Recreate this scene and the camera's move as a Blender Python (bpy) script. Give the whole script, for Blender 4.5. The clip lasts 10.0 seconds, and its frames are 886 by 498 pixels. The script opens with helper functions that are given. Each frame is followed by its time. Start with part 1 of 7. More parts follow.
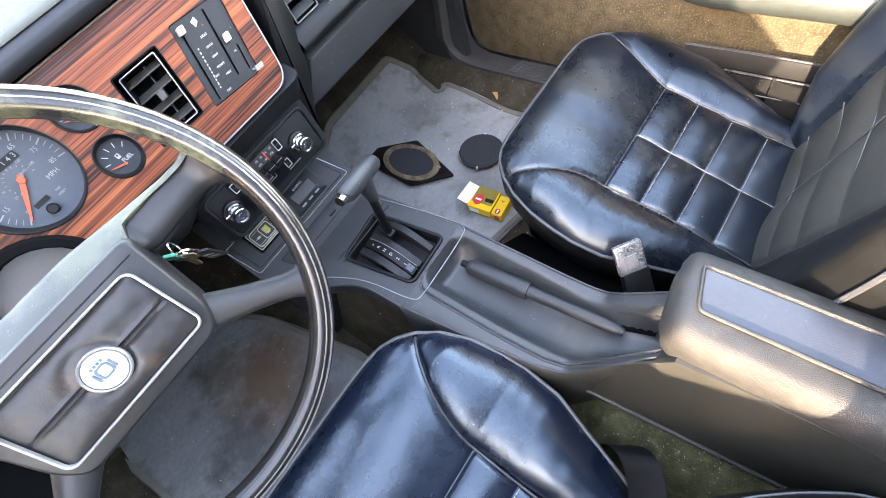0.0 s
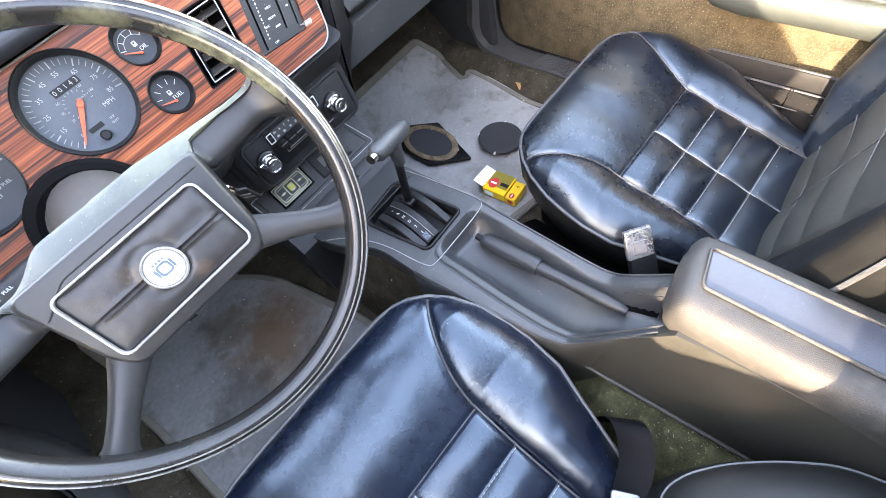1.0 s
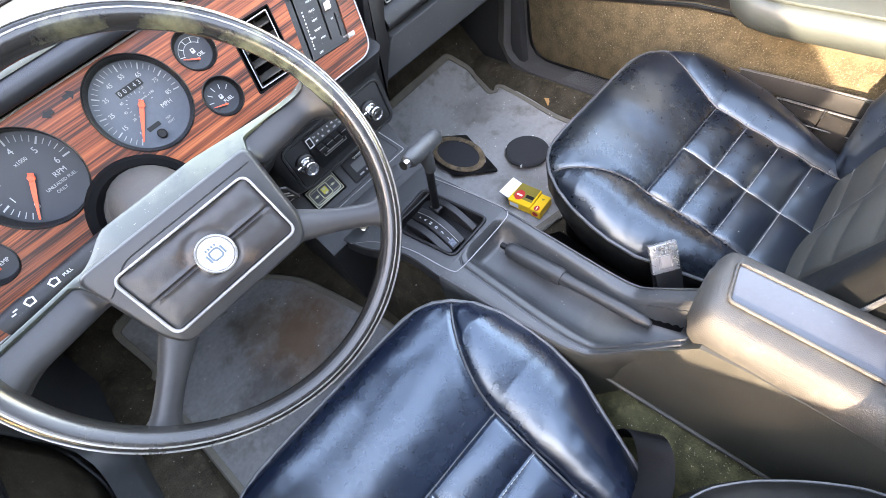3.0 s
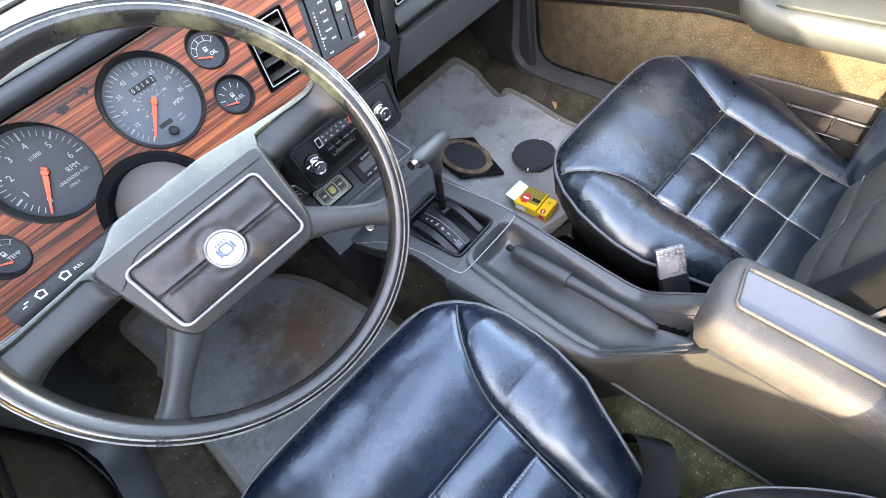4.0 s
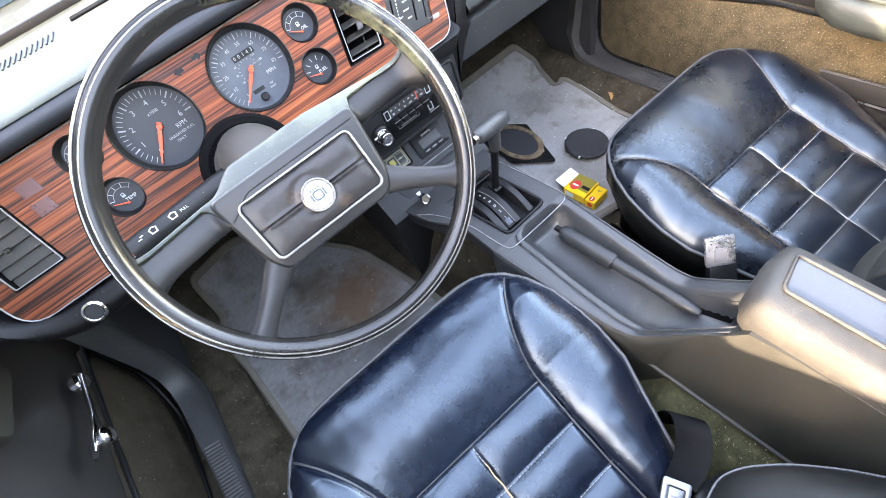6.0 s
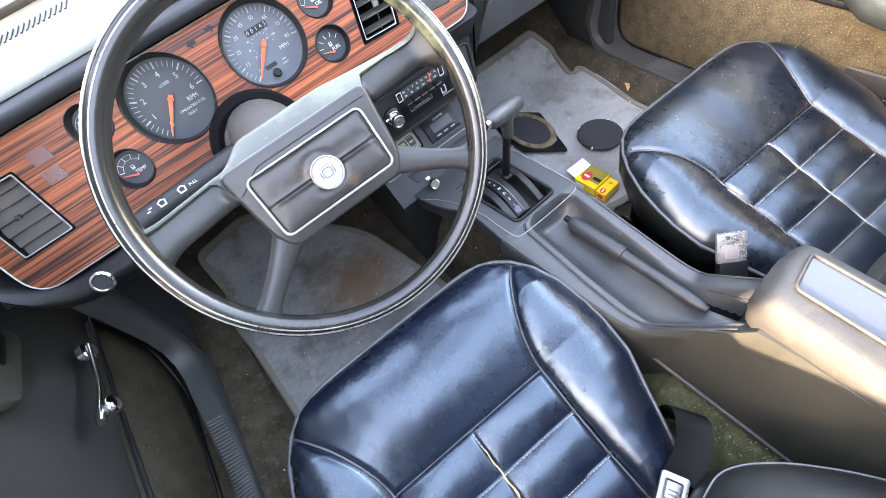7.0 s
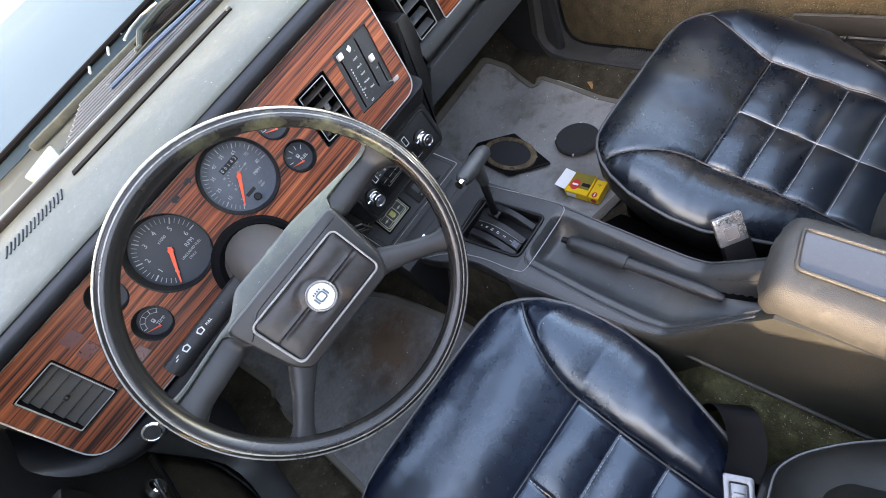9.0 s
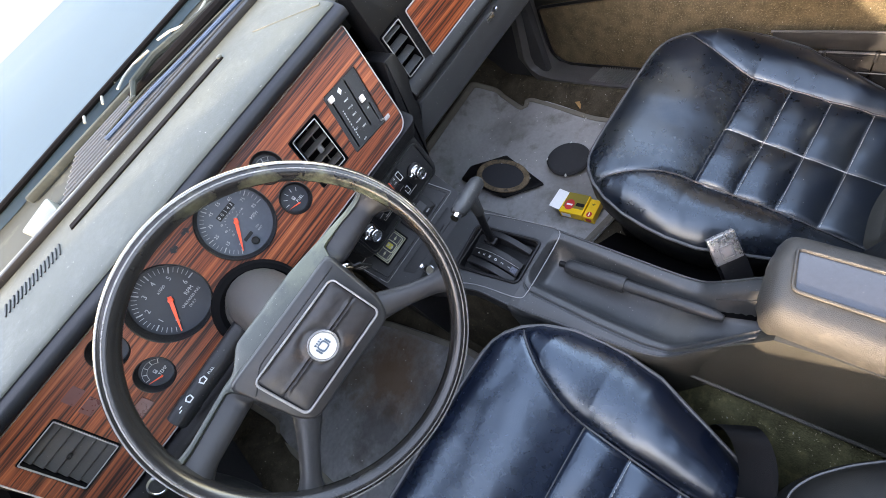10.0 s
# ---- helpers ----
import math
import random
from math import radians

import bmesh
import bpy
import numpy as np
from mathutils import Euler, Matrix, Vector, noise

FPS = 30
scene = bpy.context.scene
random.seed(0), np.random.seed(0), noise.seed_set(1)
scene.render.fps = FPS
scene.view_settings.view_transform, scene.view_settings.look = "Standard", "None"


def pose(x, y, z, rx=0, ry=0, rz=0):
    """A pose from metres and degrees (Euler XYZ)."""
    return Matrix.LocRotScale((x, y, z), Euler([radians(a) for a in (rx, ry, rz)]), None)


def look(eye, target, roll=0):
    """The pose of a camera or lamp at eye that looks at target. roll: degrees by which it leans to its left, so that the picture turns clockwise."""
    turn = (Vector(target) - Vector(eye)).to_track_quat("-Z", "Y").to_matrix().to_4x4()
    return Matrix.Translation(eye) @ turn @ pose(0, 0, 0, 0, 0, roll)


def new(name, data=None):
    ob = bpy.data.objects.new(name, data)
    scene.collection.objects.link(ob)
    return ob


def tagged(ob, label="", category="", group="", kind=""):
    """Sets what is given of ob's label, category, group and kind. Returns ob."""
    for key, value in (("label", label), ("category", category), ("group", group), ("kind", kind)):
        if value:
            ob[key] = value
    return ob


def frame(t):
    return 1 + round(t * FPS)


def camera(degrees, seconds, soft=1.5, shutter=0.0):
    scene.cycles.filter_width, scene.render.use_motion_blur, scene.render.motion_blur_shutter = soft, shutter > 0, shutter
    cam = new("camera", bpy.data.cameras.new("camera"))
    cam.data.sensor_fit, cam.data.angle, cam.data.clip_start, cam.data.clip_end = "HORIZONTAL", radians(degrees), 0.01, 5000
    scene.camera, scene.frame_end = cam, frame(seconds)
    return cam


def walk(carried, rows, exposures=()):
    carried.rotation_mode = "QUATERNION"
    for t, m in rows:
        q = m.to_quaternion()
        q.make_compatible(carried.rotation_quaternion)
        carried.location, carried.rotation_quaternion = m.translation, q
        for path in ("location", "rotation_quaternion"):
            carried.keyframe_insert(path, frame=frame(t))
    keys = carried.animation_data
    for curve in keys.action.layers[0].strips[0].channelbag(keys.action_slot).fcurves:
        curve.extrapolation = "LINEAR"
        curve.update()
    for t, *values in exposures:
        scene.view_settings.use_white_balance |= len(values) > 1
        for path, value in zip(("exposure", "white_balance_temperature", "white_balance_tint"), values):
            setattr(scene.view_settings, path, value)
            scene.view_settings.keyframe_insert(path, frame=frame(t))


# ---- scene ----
cam = camera(90.9, 10.0, 0.5)
PATH = [
    (0, (-0.184, 0.085, 0.916), (0.361, 1.032, -0.759), -28.4),
    (0.5, (-0.218, 0.081, 0.911), (0.326, 1.011, -0.774), -25.7),
    (1, (-0.248, 0.071, 0.924), (0.292, 1.013, -0.756), -23.2),
    (1.5, (-0.259, 0.065, 0.932), (0.279, 1.035, -0.732), -23.2),
    (2, (-0.259, 0.066, 0.932), (0.273, 1.06, -0.72), -23.4),
    (2.5, (-0.262, 0.065, 0.934), (0.264, 1.081, -0.707), -23.5),
    (2.7, (-0.265, 0.064, 0.934), (0.258, 1.09, -0.701), -23.5),
    (3.8, (-0.276, 0.061, 0.937), (0.252, 1.119, -0.675), -22.9),
    (4, (-0.275, 0.062, 0.934), (0.247, 1.122, -0.679), -22.9),
    (4.5, (-0.281, 0.058, 0.936), (0.235, 1.129, -0.672), -22.7),
    (5, (-0.305, 0.051, 0.942), (0.192, 1.137, -0.662), -22.5),
    (5.5, (-0.312, 0.047, 0.943), (0.152, 1.152, -0.658), -22.4),
    (6, (-0.329, 0.035, 0.958), (0.048, 1.186, -0.633), -25.3),
    (6.2, (-0.334, 0.036, 0.952), (0.033, 1.187, -0.641), -24.9),
    (7.3, (-0.331, 0.035, 0.952), (-0.04, 1.172, -0.668), -26.2),
    (7.5, (-0.316, 0.038, 0.963), (-0.037, 1.176, -0.658), -29.3),
    (8, (-0.264, 0.042, 0.989), (0.026, 1.221, -0.6), -39.8),
    (8.5, (-0.248, 0.036, 1.001), (0.043, 1.246, -0.564), -42.8),
    (9, (-0.259, 0.035, 0.999), (0.044, 1.276, -0.54), -42.3),
    (9.5, (-0.263, 0.04, 0.991), (0.055, 1.3, -0.53), -41.2),
    (10, (-0.234, 0.044, 1.017), (0.126, 1.303, -0.495), -43.5),
]
walk(cam, [(t, look(eye, target, roll)) for t, eye, target, roll in PATH], [(0.0, 5.19, 9000, 20), (1.0, 5.40, 9000, 20), (2.5, 5.39, 9100, 20), (4.0, 5.30, 9100, 20), (5.0, 5.42, 9200, 20), (6.0, 5.47, 9300, 20), (7.5, 5.57, 9300, 20), (8.4, 4.61, 9300, 20), (9.2, 4.43, 9200, 20), (10.0, 4.43, 9100, 20)])

# ---- light ----
world = bpy.data.worlds.new("sky")
scene.world = world
world.use_nodes = True
wn = world.node_tree.nodes
sky = wn.new("ShaderNodeTexSky")
sky.sky_type, sky.sun_disc = "NISHITA", False
SUN_DIR = Vector((-1.0, -0.12, 0.433)).normalized()
sky.sun_elevation = math.asin(SUN_DIR.z)
sky.sun_rotation = math.atan2(SUN_DIR.x, SUN_DIR.y)
world.node_tree.links.new(sky.outputs[0], wn["Background"].inputs[0])
wn["Background"].inputs[1].default_value = 0.15
sun = new("sun", bpy.data.lights.new("sun", "SUN"))
sun.data.energy, sun.data.angle, sun.data.color = 0.75, radians(0.6), (1.0, 0.96, 0.89)
sun.matrix_world = look((0, 0, 3), Vector((0, 0, 3)) - SUN_DIR)

# ---- materials ----


def material(name, color, rough=0.5, metal=0.0, vary=0.25, vscale=18.0, grain=0.0, gscale=900.0, spot=None, spec=0.5, stretch=(1, 1, 1), wrinkle=0.0, wscale=40.0, dust=0.0, dscale=320.0, stint=(1, 1, 1), rvar=0.09, crack=0.0, cscale=150.0, patches=()):
    """Procedural surface: base colour varied at two scales, fine grain relief, roughness variation."""
    m = bpy.data.materials.new(name)
    m.use_nodes = True
    nt = m.node_tree
    n, l = nt.nodes, nt.links
    b = n["Principled BSDF"]
    b.inputs["Metallic"].default_value = metal
    b.inputs["Specular IOR Level"].default_value = spec
    b.inputs["Specular Tint"].default_value = (*stint, 1)
    tc = n.new("ShaderNodeTexCoord")
    mp = n.new("ShaderNodeMapping")
    mp.inputs["Scale"].default_value = stretch
    l.new(tc.outputs["Object"], mp.inputs[0])
    big = n.new("ShaderNodeTexNoise")
    big.inputs["Scale"].default_value, big.inputs["Detail"].default_value = vscale, 6
    fine = n.new("ShaderNodeTexNoise")
    fine.inputs["Scale"].default_value, fine.inputs["Detail"].default_value = vscale * 14, 3
    for t in (big, fine):
        l.new(mp.outputs[0], t.inputs["Vector"])
    mixn = n.new("ShaderNodeMath")
    mixn.operation = "MULTIPLY_ADD"
    mixn.inputs[1].default_value = 0.4
    l.new(fine.outputs["Fac"], mixn.inputs[0])
    half = n.new("ShaderNodeMath")
    half.operation = "MULTIPLY"
    half.inputs[1].default_value = 0.6
    l.new(big.outputs["Fac"], half.inputs[0])
    l.new(half.outputs[0], mixn.inputs[2])
    ramp = n.new("ShaderNodeValToRGB")
    c = Vector(color)
    ramp.color_ramp.elements[0].position, ramp.color_ramp.elements[1].position = 0.3, 0.7
    ramp.color_ramp.elements[0].color = (*(c * (1 - vary)), 1)
    ramp.color_ramp.elements[1].color = (*[min(v, 0.95) for v in c * (1 + vary)], 1)
    l.new(mixn.outputs[0], ramp.inputs[0])
    out = ramp.outputs[0]
    if spot:
        scol, sscale, lo, hi = spot
        sn = n.new("ShaderNodeTexNoise")
        sn.inputs["Scale"].default_value, sn.inputs["Detail"].default_value = sscale, 5
        sn.inputs["Roughness"].default_value = 0.65
        l.new(mp.outputs[0], sn.inputs["Vector"])
        sr = n.new("ShaderNodeMapRange")
        sr.inputs["From Min"].default_value, sr.inputs["From Max"].default_value = lo, hi
        l.new(sn.outputs["Fac"], sr.inputs["Value"])
        mx = n.new("ShaderNodeMix")
        mx.data_type = "RGBA"
        mx.inputs[7].default_value = (*scol, 1)
        l.new(sr.outputs[0], mx.inputs[0])
        l.new(out, mx.inputs[6])
        out = mx.outputs[2]
    if dust:
        dn = n.new("ShaderNodeTexNoise")
        dn.inputs["Scale"].default_value, dn.inputs["Detail"].default_value = dscale, 1
        l.new(mp.outputs[0], dn.inputs["Vector"])
        dr = n.new("ShaderNodeMapRange")
        dr.inputs["From Min"].default_value, dr.inputs["From Max"].default_value, dr.inputs["To Max"].default_value = 0.74, 0.80, dust
        l.new(dn.outputs["Fac"], dr.inputs["Value"])
        dx = n.new("ShaderNodeMix")
        dx.data_type = "RGBA"
        dx.inputs[7].default_value = (0.42, 0.40, 0.36, 1)
        l.new(dr.outputs[0], dx.inputs[0])
        l.new(out, dx.inputs[6])
        out = dx.outputs[2]
    for pcol, centre, radius, amount in patches:
        # a stain or worn place: ragged outline round a centre
        dist = n.new("ShaderNodeVectorMath")
        dist.operation = "DISTANCE"
        dist.inputs[1].default_value = centre
        l.new(tc.outputs["Object"], dist.inputs[0])
        pn = n.new("ShaderNodeTexNoise")
        pn.inputs["Scale"].default_value, pn.inputs["Detail"].default_value, pn.inputs["Roughness"].default_value = 2.2 / radius, 6, 0.7
        l.new(tc.outputs["Object"], pn.inputs["Vector"])
        rag = n.new("ShaderNodeMath")
        rag.operation = "MULTIPLY_ADD"
        rag.inputs[1].default_value, rag.inputs[2].default_value = -1.7 * radius, 0.85 * radius
        l.new(pn.outputs["Fac"], rag.inputs[0])
        add = n.new("ShaderNodeMath")
        l.new(dist.outputs["Value"], add.inputs[0])
        l.new(rag.outputs[0], add.inputs[1])
        pf = n.new("ShaderNodeMapRange")
        pf.inputs["From Min"].default_value, pf.inputs["From Max"].default_value = radius, radius * 0.35
        pf.inputs["To Max"].default_value = amount
        l.new(add.outputs[0], pf.inputs["Value"])
        px_ = n.new("ShaderNodeMix")
        px_.data_type = "RGBA"
        px_.inputs[7].default_value = (*pcol, 1)
        l.new(pf.outputs[0], px_.inputs[0])
        l.new(out, px_.inputs[6])
        out = px_.outputs[2]
    l.new(out, b.inputs["Base Color"])
    rr = n.new("ShaderNodeMapRange")
    rr.inputs["To Min"].default_value, rr.inputs["To Max"].default_value = max(rough - rvar, 0.03), min(rough + rvar, 1)
    l.new(mixn.outputs[0], rr.inputs["Value"])
    rr.inputs["From Min"].default_value, rr.inputs["From Max"].default_value = 0.3, 0.7
    l.new(rr.outputs[0], b.inputs["Roughness"])
    normal = None
    if wrinkle:
        wv = n.new("ShaderNodeTexNoise")
        wv.inputs["Scale"].default_value, wv.inputs["Detail"].default_value, wv.inputs["Distortion"].default_value = wscale, 2, 0.6
        l.new(mp.outputs[0], wv.inputs["Vector"])
        b1 = n.new("ShaderNodeBump")
        b1.inputs["Strength"].default_value, b1.inputs["Distance"].default_value = wrinkle, 0.004
        l.new(wv.outputs["Fac"], b1.inputs["Height"])
        normal = b1.outputs[0]
    if grain:
        g = n.new("ShaderNodeTexVoronoi")
        g.inputs["Scale"].default_value = gscale
        l.new(mp.outputs[0], g.inputs["Vector"])
        b2 = n.new("ShaderNodeBump")
        b2.inputs["Strength"].default_value, b2.inputs["Distance"].default_value = grain, 0.0006
        l.new(g.outputs["Distance"], b2.inputs["Height"])
        if normal:
            l.new(normal, b2.inputs["Normal"])
        normal = b2.outputs[0]
    if crack:
        cw = n.new("ShaderNodeTexNoise")
        cw.inputs["Scale"].default_value, cw.inputs["Detail"].default_value = 60, 2
        l.new(mp.outputs[0], cw.inputs["Vector"])
        cm = n.new("ShaderNodeMix")
        cm.data_type = "VECTOR"
        cm.inputs[0].default_value = 0.035
        l.new(mp.outputs[0], cm.inputs[4])
        l.new(cw.outputs["Color"], cm.inputs[5])
        fold = n.new("ShaderNodeTexNoise")
        fold.inputs["Scale"].default_value, fold.inputs["Detail"].default_value, fold.inputs["Roughness"].default_value, fold.inputs["Distortion"].default_value = cscale * 0.22, 2, 0.6, 0.8
        l.new(cm.outputs[1], fold.inputs["Vector"])
        off_ = n.new("ShaderNodeMath")
        off_.operation = "SUBTRACT"
        off_.inputs[1].default_value = 0.5
        l.new(fold.outputs["Fac"], off_.inputs[0])
        ab = n.new("ShaderNodeMath")
        ab.operation = "ABSOLUTE"
        l.new(off_.outputs[0], ab.inputs[0])
        cc = n.new("ShaderNodeMapRange")
        cc.interpolation_type = "SMOOTHSTEP"
        cc.inputs["From Max"].default_value = 0.075
        l.new(ab.outputs[0], cc.inputs["Value"])
        pm = n.new("ShaderNodeTexNoise")
        pm.inputs["Scale"].default_value, pm.inputs["Detail"].default_value = 9, 3
        l.new(mp.outputs[0], pm.inputs["Vector"])
        pr = n.new("ShaderNodeMapRange")
        pr.inputs["From Min"].default_value, pr.inputs["From Max"].default_value, pr.inputs["To Max"].default_value = 0.42, 0.62, crack
        l.new(pm.outputs["Fac"], pr.inputs["Value"])
        b3 = n.new("ShaderNodeBump")
        b3.inputs["Distance"].default_value = 0.0012
        l.new(pr.outputs[0], b3.inputs["Strength"])
        l.new(cc.outputs[0], b3.inputs["Height"])
        if normal:
            l.new(normal, b3.inputs["Normal"])
        normal = b3.outputs[0]
    if normal:
        l.new(normal, b.inputs["Normal"])
    return m


def wood_material():
    """Printed woodgrain: streaks of three widths along the panel, dark pores between."""
    m = material("woodgrain", (0.2, 0.07, 0.03), 0.40, vary=0.0, spec=0.25)
    n, l = m.node_tree.nodes, m.node_tree.links
    b = n["Principled BSDF"]
    tc = n.new("ShaderNodeTexCoord")

    def streaks(scale, detail, rough, dist):
        mp = n.new("ShaderNodeMapping")
        mp.inputs["Scale"].default_value = scale
        l.new(tc.outputs["Object"], mp.inputs[0])
        a = n.new("ShaderNodeTexNoise")
        a.inputs["Scale"].default_value, a.inputs["Detail"].default_value, a.inputs["Roughness"].default_value, a.inputs["Distortion"].default_value = 1.0, detail, rough, dist
        l.new(mp.outputs[0], a.inputs["Vector"])
        return a.outputs["Fac"]

    wide, fine = streaks((2.6, 150.0, 150.0), 4, 0.6, 0.35), streaks((5.0, 520.0, 520.0), 3, 0.6, 0.2)
    mix = n.new("ShaderNodeMath")
    mix.operation = "MULTIPLY_ADD"
    mix.inputs[1].default_value = 0.38
    l.new(fine, mix.inputs[0])
    sc = n.new("ShaderNodeMath")
    sc.operation = "MULTIPLY"
    sc.inputs[1].default_value = 0.62
    l.new(wide, sc.inputs[0])
    l.new(sc.outputs[0], mix.inputs[2])
    r = n.new("ShaderNodeValToRGB")
    e = r.color_ramp.elements
    e[0].position, e[0].color = 0.36, (0.008, 0.004, 0.0035, 1)
    e[1].position, e[1].color = 0.64, (0.30, 0.086, 0.034, 1)
    for p, c in ((0.43, (0.028, 0.009, 0.006, 1)), (0.475, (0.105, 0.026, 0.012, 1)), (0.54, (0.185, 0.045, 0.018, 1))):
        x = e.new(p)
        x.color = c
    l.new(mix.outputs[0], r.inputs[0])
    l.new(r.outputs[0], b.inputs["Base Color"])
    return m


LEATHER = material("navy_leather", (0.0046, 0.0078, 0.0145), 0.30, vary=0.25, vscale=5, grain=0.15, gscale=900, wrinkle=0.05, wscale=200, spec=0.9, spot=((0.018, 0.023, 0.029), 6, 0.56, 0.78), stint=(0.79, 0.91, 1.0), rvar=0.04, crack=0.06, cscale=210)
CREASED = material("creased_leather", (0.0040, 0.0070, 0.0150), 0.27, vary=0.25, vscale=5, grain=0.10, gscale=900, wrinkle=0.035, wscale=120, spec=0.9, spot=((0.012, 0.016, 0.023), 6, 0.56, 0.78), stint=(0.70, 0.87, 1.0), rvar=0.05, crack=0.06, cscale=480)
PASSLEATHER = material("dulled_navy_leather", (0.0044, 0.0070, 0.0120), 0.29, vary=0.28, vscale=5, grain=0.12, gscale=900, wrinkle=0.05, wscale=110, spec=0.9, spot=((0.020, 0.024, 0.025), 7, 0.52, 0.78), stint=(0.74, 0.89, 1.0), rvar=0.06, crack=0.05, cscale=480, patches=(((0.052, 0.055, 0.046), (0.36, 0.42, 0.25), 0.09, 0.45), ((0.060, 0.060, 0.050), (0.50, 0.42, 0.25), 0.08, 0.5)))
SEAM = material("seam_thread", (0.36, 0.36, 0.35), 0.7, vary=0.3, vscale=60)
SEAMGREY = material("worn_seam", (0.10, 0.10, 0.098), 0.55, vary=0.45, vscale=50)
PIPING = material("leather_piping", (0.058, 0.060, 0.062), 0.38, vary=0.3)
BLACK = material("black_vinyl", (0.0052, 0.0052, 0.0058), 0.46, vary=0.25, grain=0.22, gscale=1100, spec=0.26, dust=0.25, dscale=420)
PLASTIC = material("charcoal_plastic", (0.029, 0.0308, 0.0318), 0.42, vary=0.2, grain=0.35, gscale=1100, spot=((0.05, 0.047, 0.04), 30, 0.62, 0.85), dust=0.5)
STACK = material("stack_plastic", (0.0155, 0.0159, 0.0168), 0.42, vary=0.2, grain=0.25, gscale=1100, spec=0.28, dust=0.35, dscale=420)
DASHTOP = material("faded_dash_vinyl", (0.0300, 0.0340, 0.0255), 0.60, vary=0.22, vscale=9, grain=0.3, gscale=1100, spot=((0.052, 0.056, 0.042), 14, 0.5, 0.75), dust=0.5)
# Near black: shade painted into vents, slots and gaps; also plain black parts.
SHADE_AND_BLACK = material("shade_and_black_parts", (0.004, 0.004, 0.0045), 0.9, vary=0.2, spec=0.05)
WHEELPAD = material("faded_wheel_pad", (0.019, 0.0238, 0.0200), 0.50, vary=0.35, vscale=16, grain=0.22, gscale=1500, spot=((0.062, 0.068, 0.050), 22, 0.52, 0.78), dust=0.5, dscale=420, patches=(((0.080, 0.088, 0.058), (-0.2485, 0.4575, 0.711), 0.040, 0.6), ((0.105, 0.112, 0.070), (-0.1885, 0.4558, 0.7085), 0.045, 0.75)))
WHEELBLK = material("wheel_plastic", (0.0125, 0.0120, 0.0116), 0.25, vary=0.12, vscale=6, spot=((0.028, 0.026, 0.021), 9, 0.56, 0.78), rvar=0.04, patches=tuple(((0.135, 0.135, 0.082), c, 0.030, a) for c, a in (((-0.158, 0.424, 0.717), 0.85), ((-0.176, 0.449, 0.753), 0.85), ((-0.210, 0.472, 0.787), 0.6), ((-0.262, 0.489, 0.811), 0.4))))
SPOKE = material("spoke_plastic", (0.0195, 0.0197, 0.0206), 0.40, vary=0.2, grain=0.16, gscale=1500, spot=((0.026, 0.026, 0.026), 24, 0.58, 0.82), spec=0.35)
WOOD = wood_material()
BRIGHTBUCKLE = material("bright_buckle", (0.60, 0.60, 0.60), 0.28, 0.85, vary=0.08, vscale=20)
HORNPAD = material("horn_pad_leather", (0.0225, 0.0205, 0.0205), 0.44, vary=0.3, vscale=14, grain=0.07, gscale=1100, wrinkle=0.03, wscale=90, spec=0.40, crack=0.07, cscale=520, patches=(((0.075, 0.048, 0.034), (-0.326, 0.398, 0.683), 0.014, 0.9), ((0.060, 0.042, 0.032), (-0.288, 0.386, 0.650), 0.010, 0.8)))
EMBLEM = material("emblem_grey_blue", (0.05, 0.075, 0.10), 0.4, vary=0.3)
SLAT = material("vent_slat_plastic", (0.034, 0.032, 0.029), 0.45, vary=0.3, vscale=30, dust=0.5)
HOSE = material("aged_hose", (0.16, 0.165, 0.15), 0.6, vary=0.3, vscale=40)
TRIMGREY = material("pillar_trim_plastic", (0.060, 0.059, 0.058), 0.38, vary=0.2, grain=0.2, gscale=900)
TREAD = material("worn_tread_plastic", (0.10, 0.10, 0.098), 0.5, vary=0.3)
BROW = material("brow_vinyl", (0.0085, 0.0098, 0.0125), 0.50, vary=0.25, vscale=9, grain=0.25, gscale=1100, spec=0.28)
CHROME = material("chrome", (0.8, 0.8, 0.8), 0.14, 1.0, vary=0.1)
SILVER = material("silver_trim", (0.23, 0.225, 0.225), 0.42, 0.35, vary=0.3, vscale=40)
WHITE = material("white_print", (0.44, 0.44, 0.43), 0.6, vary=0.15)
CREAM = material("white_knob", (0.5, 0.5, 0.48), 0.4, vary=0.08)
DIAL = material("dial_face", (0.016, 0.019, 0.025), 0.55, vary=0.25)
# Lighter than the other dials: reflection haze of its glass painted in.
DIALHAZE = material("speedo_face_haze", (0.054, 0.064, 0.080), 0.5, vary=0.2)
NEEDLE = material("red_needle", (0.8, 0.075, 0.025), 0.45, vary=0.1)
CARPET = material("floor_carpet", (0.047, 0.039, 0.028), 1.0, vary=0.6, vscale=22, grain=1.0, gscale=420, spot=((0.090, 0.075, 0.050), 45, 0.55, 0.75), spec=0.08, dust=0.9, dscale=160)
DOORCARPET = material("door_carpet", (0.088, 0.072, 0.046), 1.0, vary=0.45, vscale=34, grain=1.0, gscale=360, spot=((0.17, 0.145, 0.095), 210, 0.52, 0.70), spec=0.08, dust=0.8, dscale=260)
RUBBER = material("grey_mat", (0.262, 0.258, 0.254), 0.75, vary=0.2, vscale=7, grain=0.5, gscale=800, spot=((0.13, 0.122, 0.105), 12, 0.53, 0.72), wrinkle=0.3, wscale=12, dust=0.6, dscale=200, patches=(((0.12, 0.112, 0.10), (0.46, 0.92, 0.014), 0.10, 0.45), ((0.12, 0.11, 0.095), (0.32, 0.62, 0.014), 0.12, 0.5)))
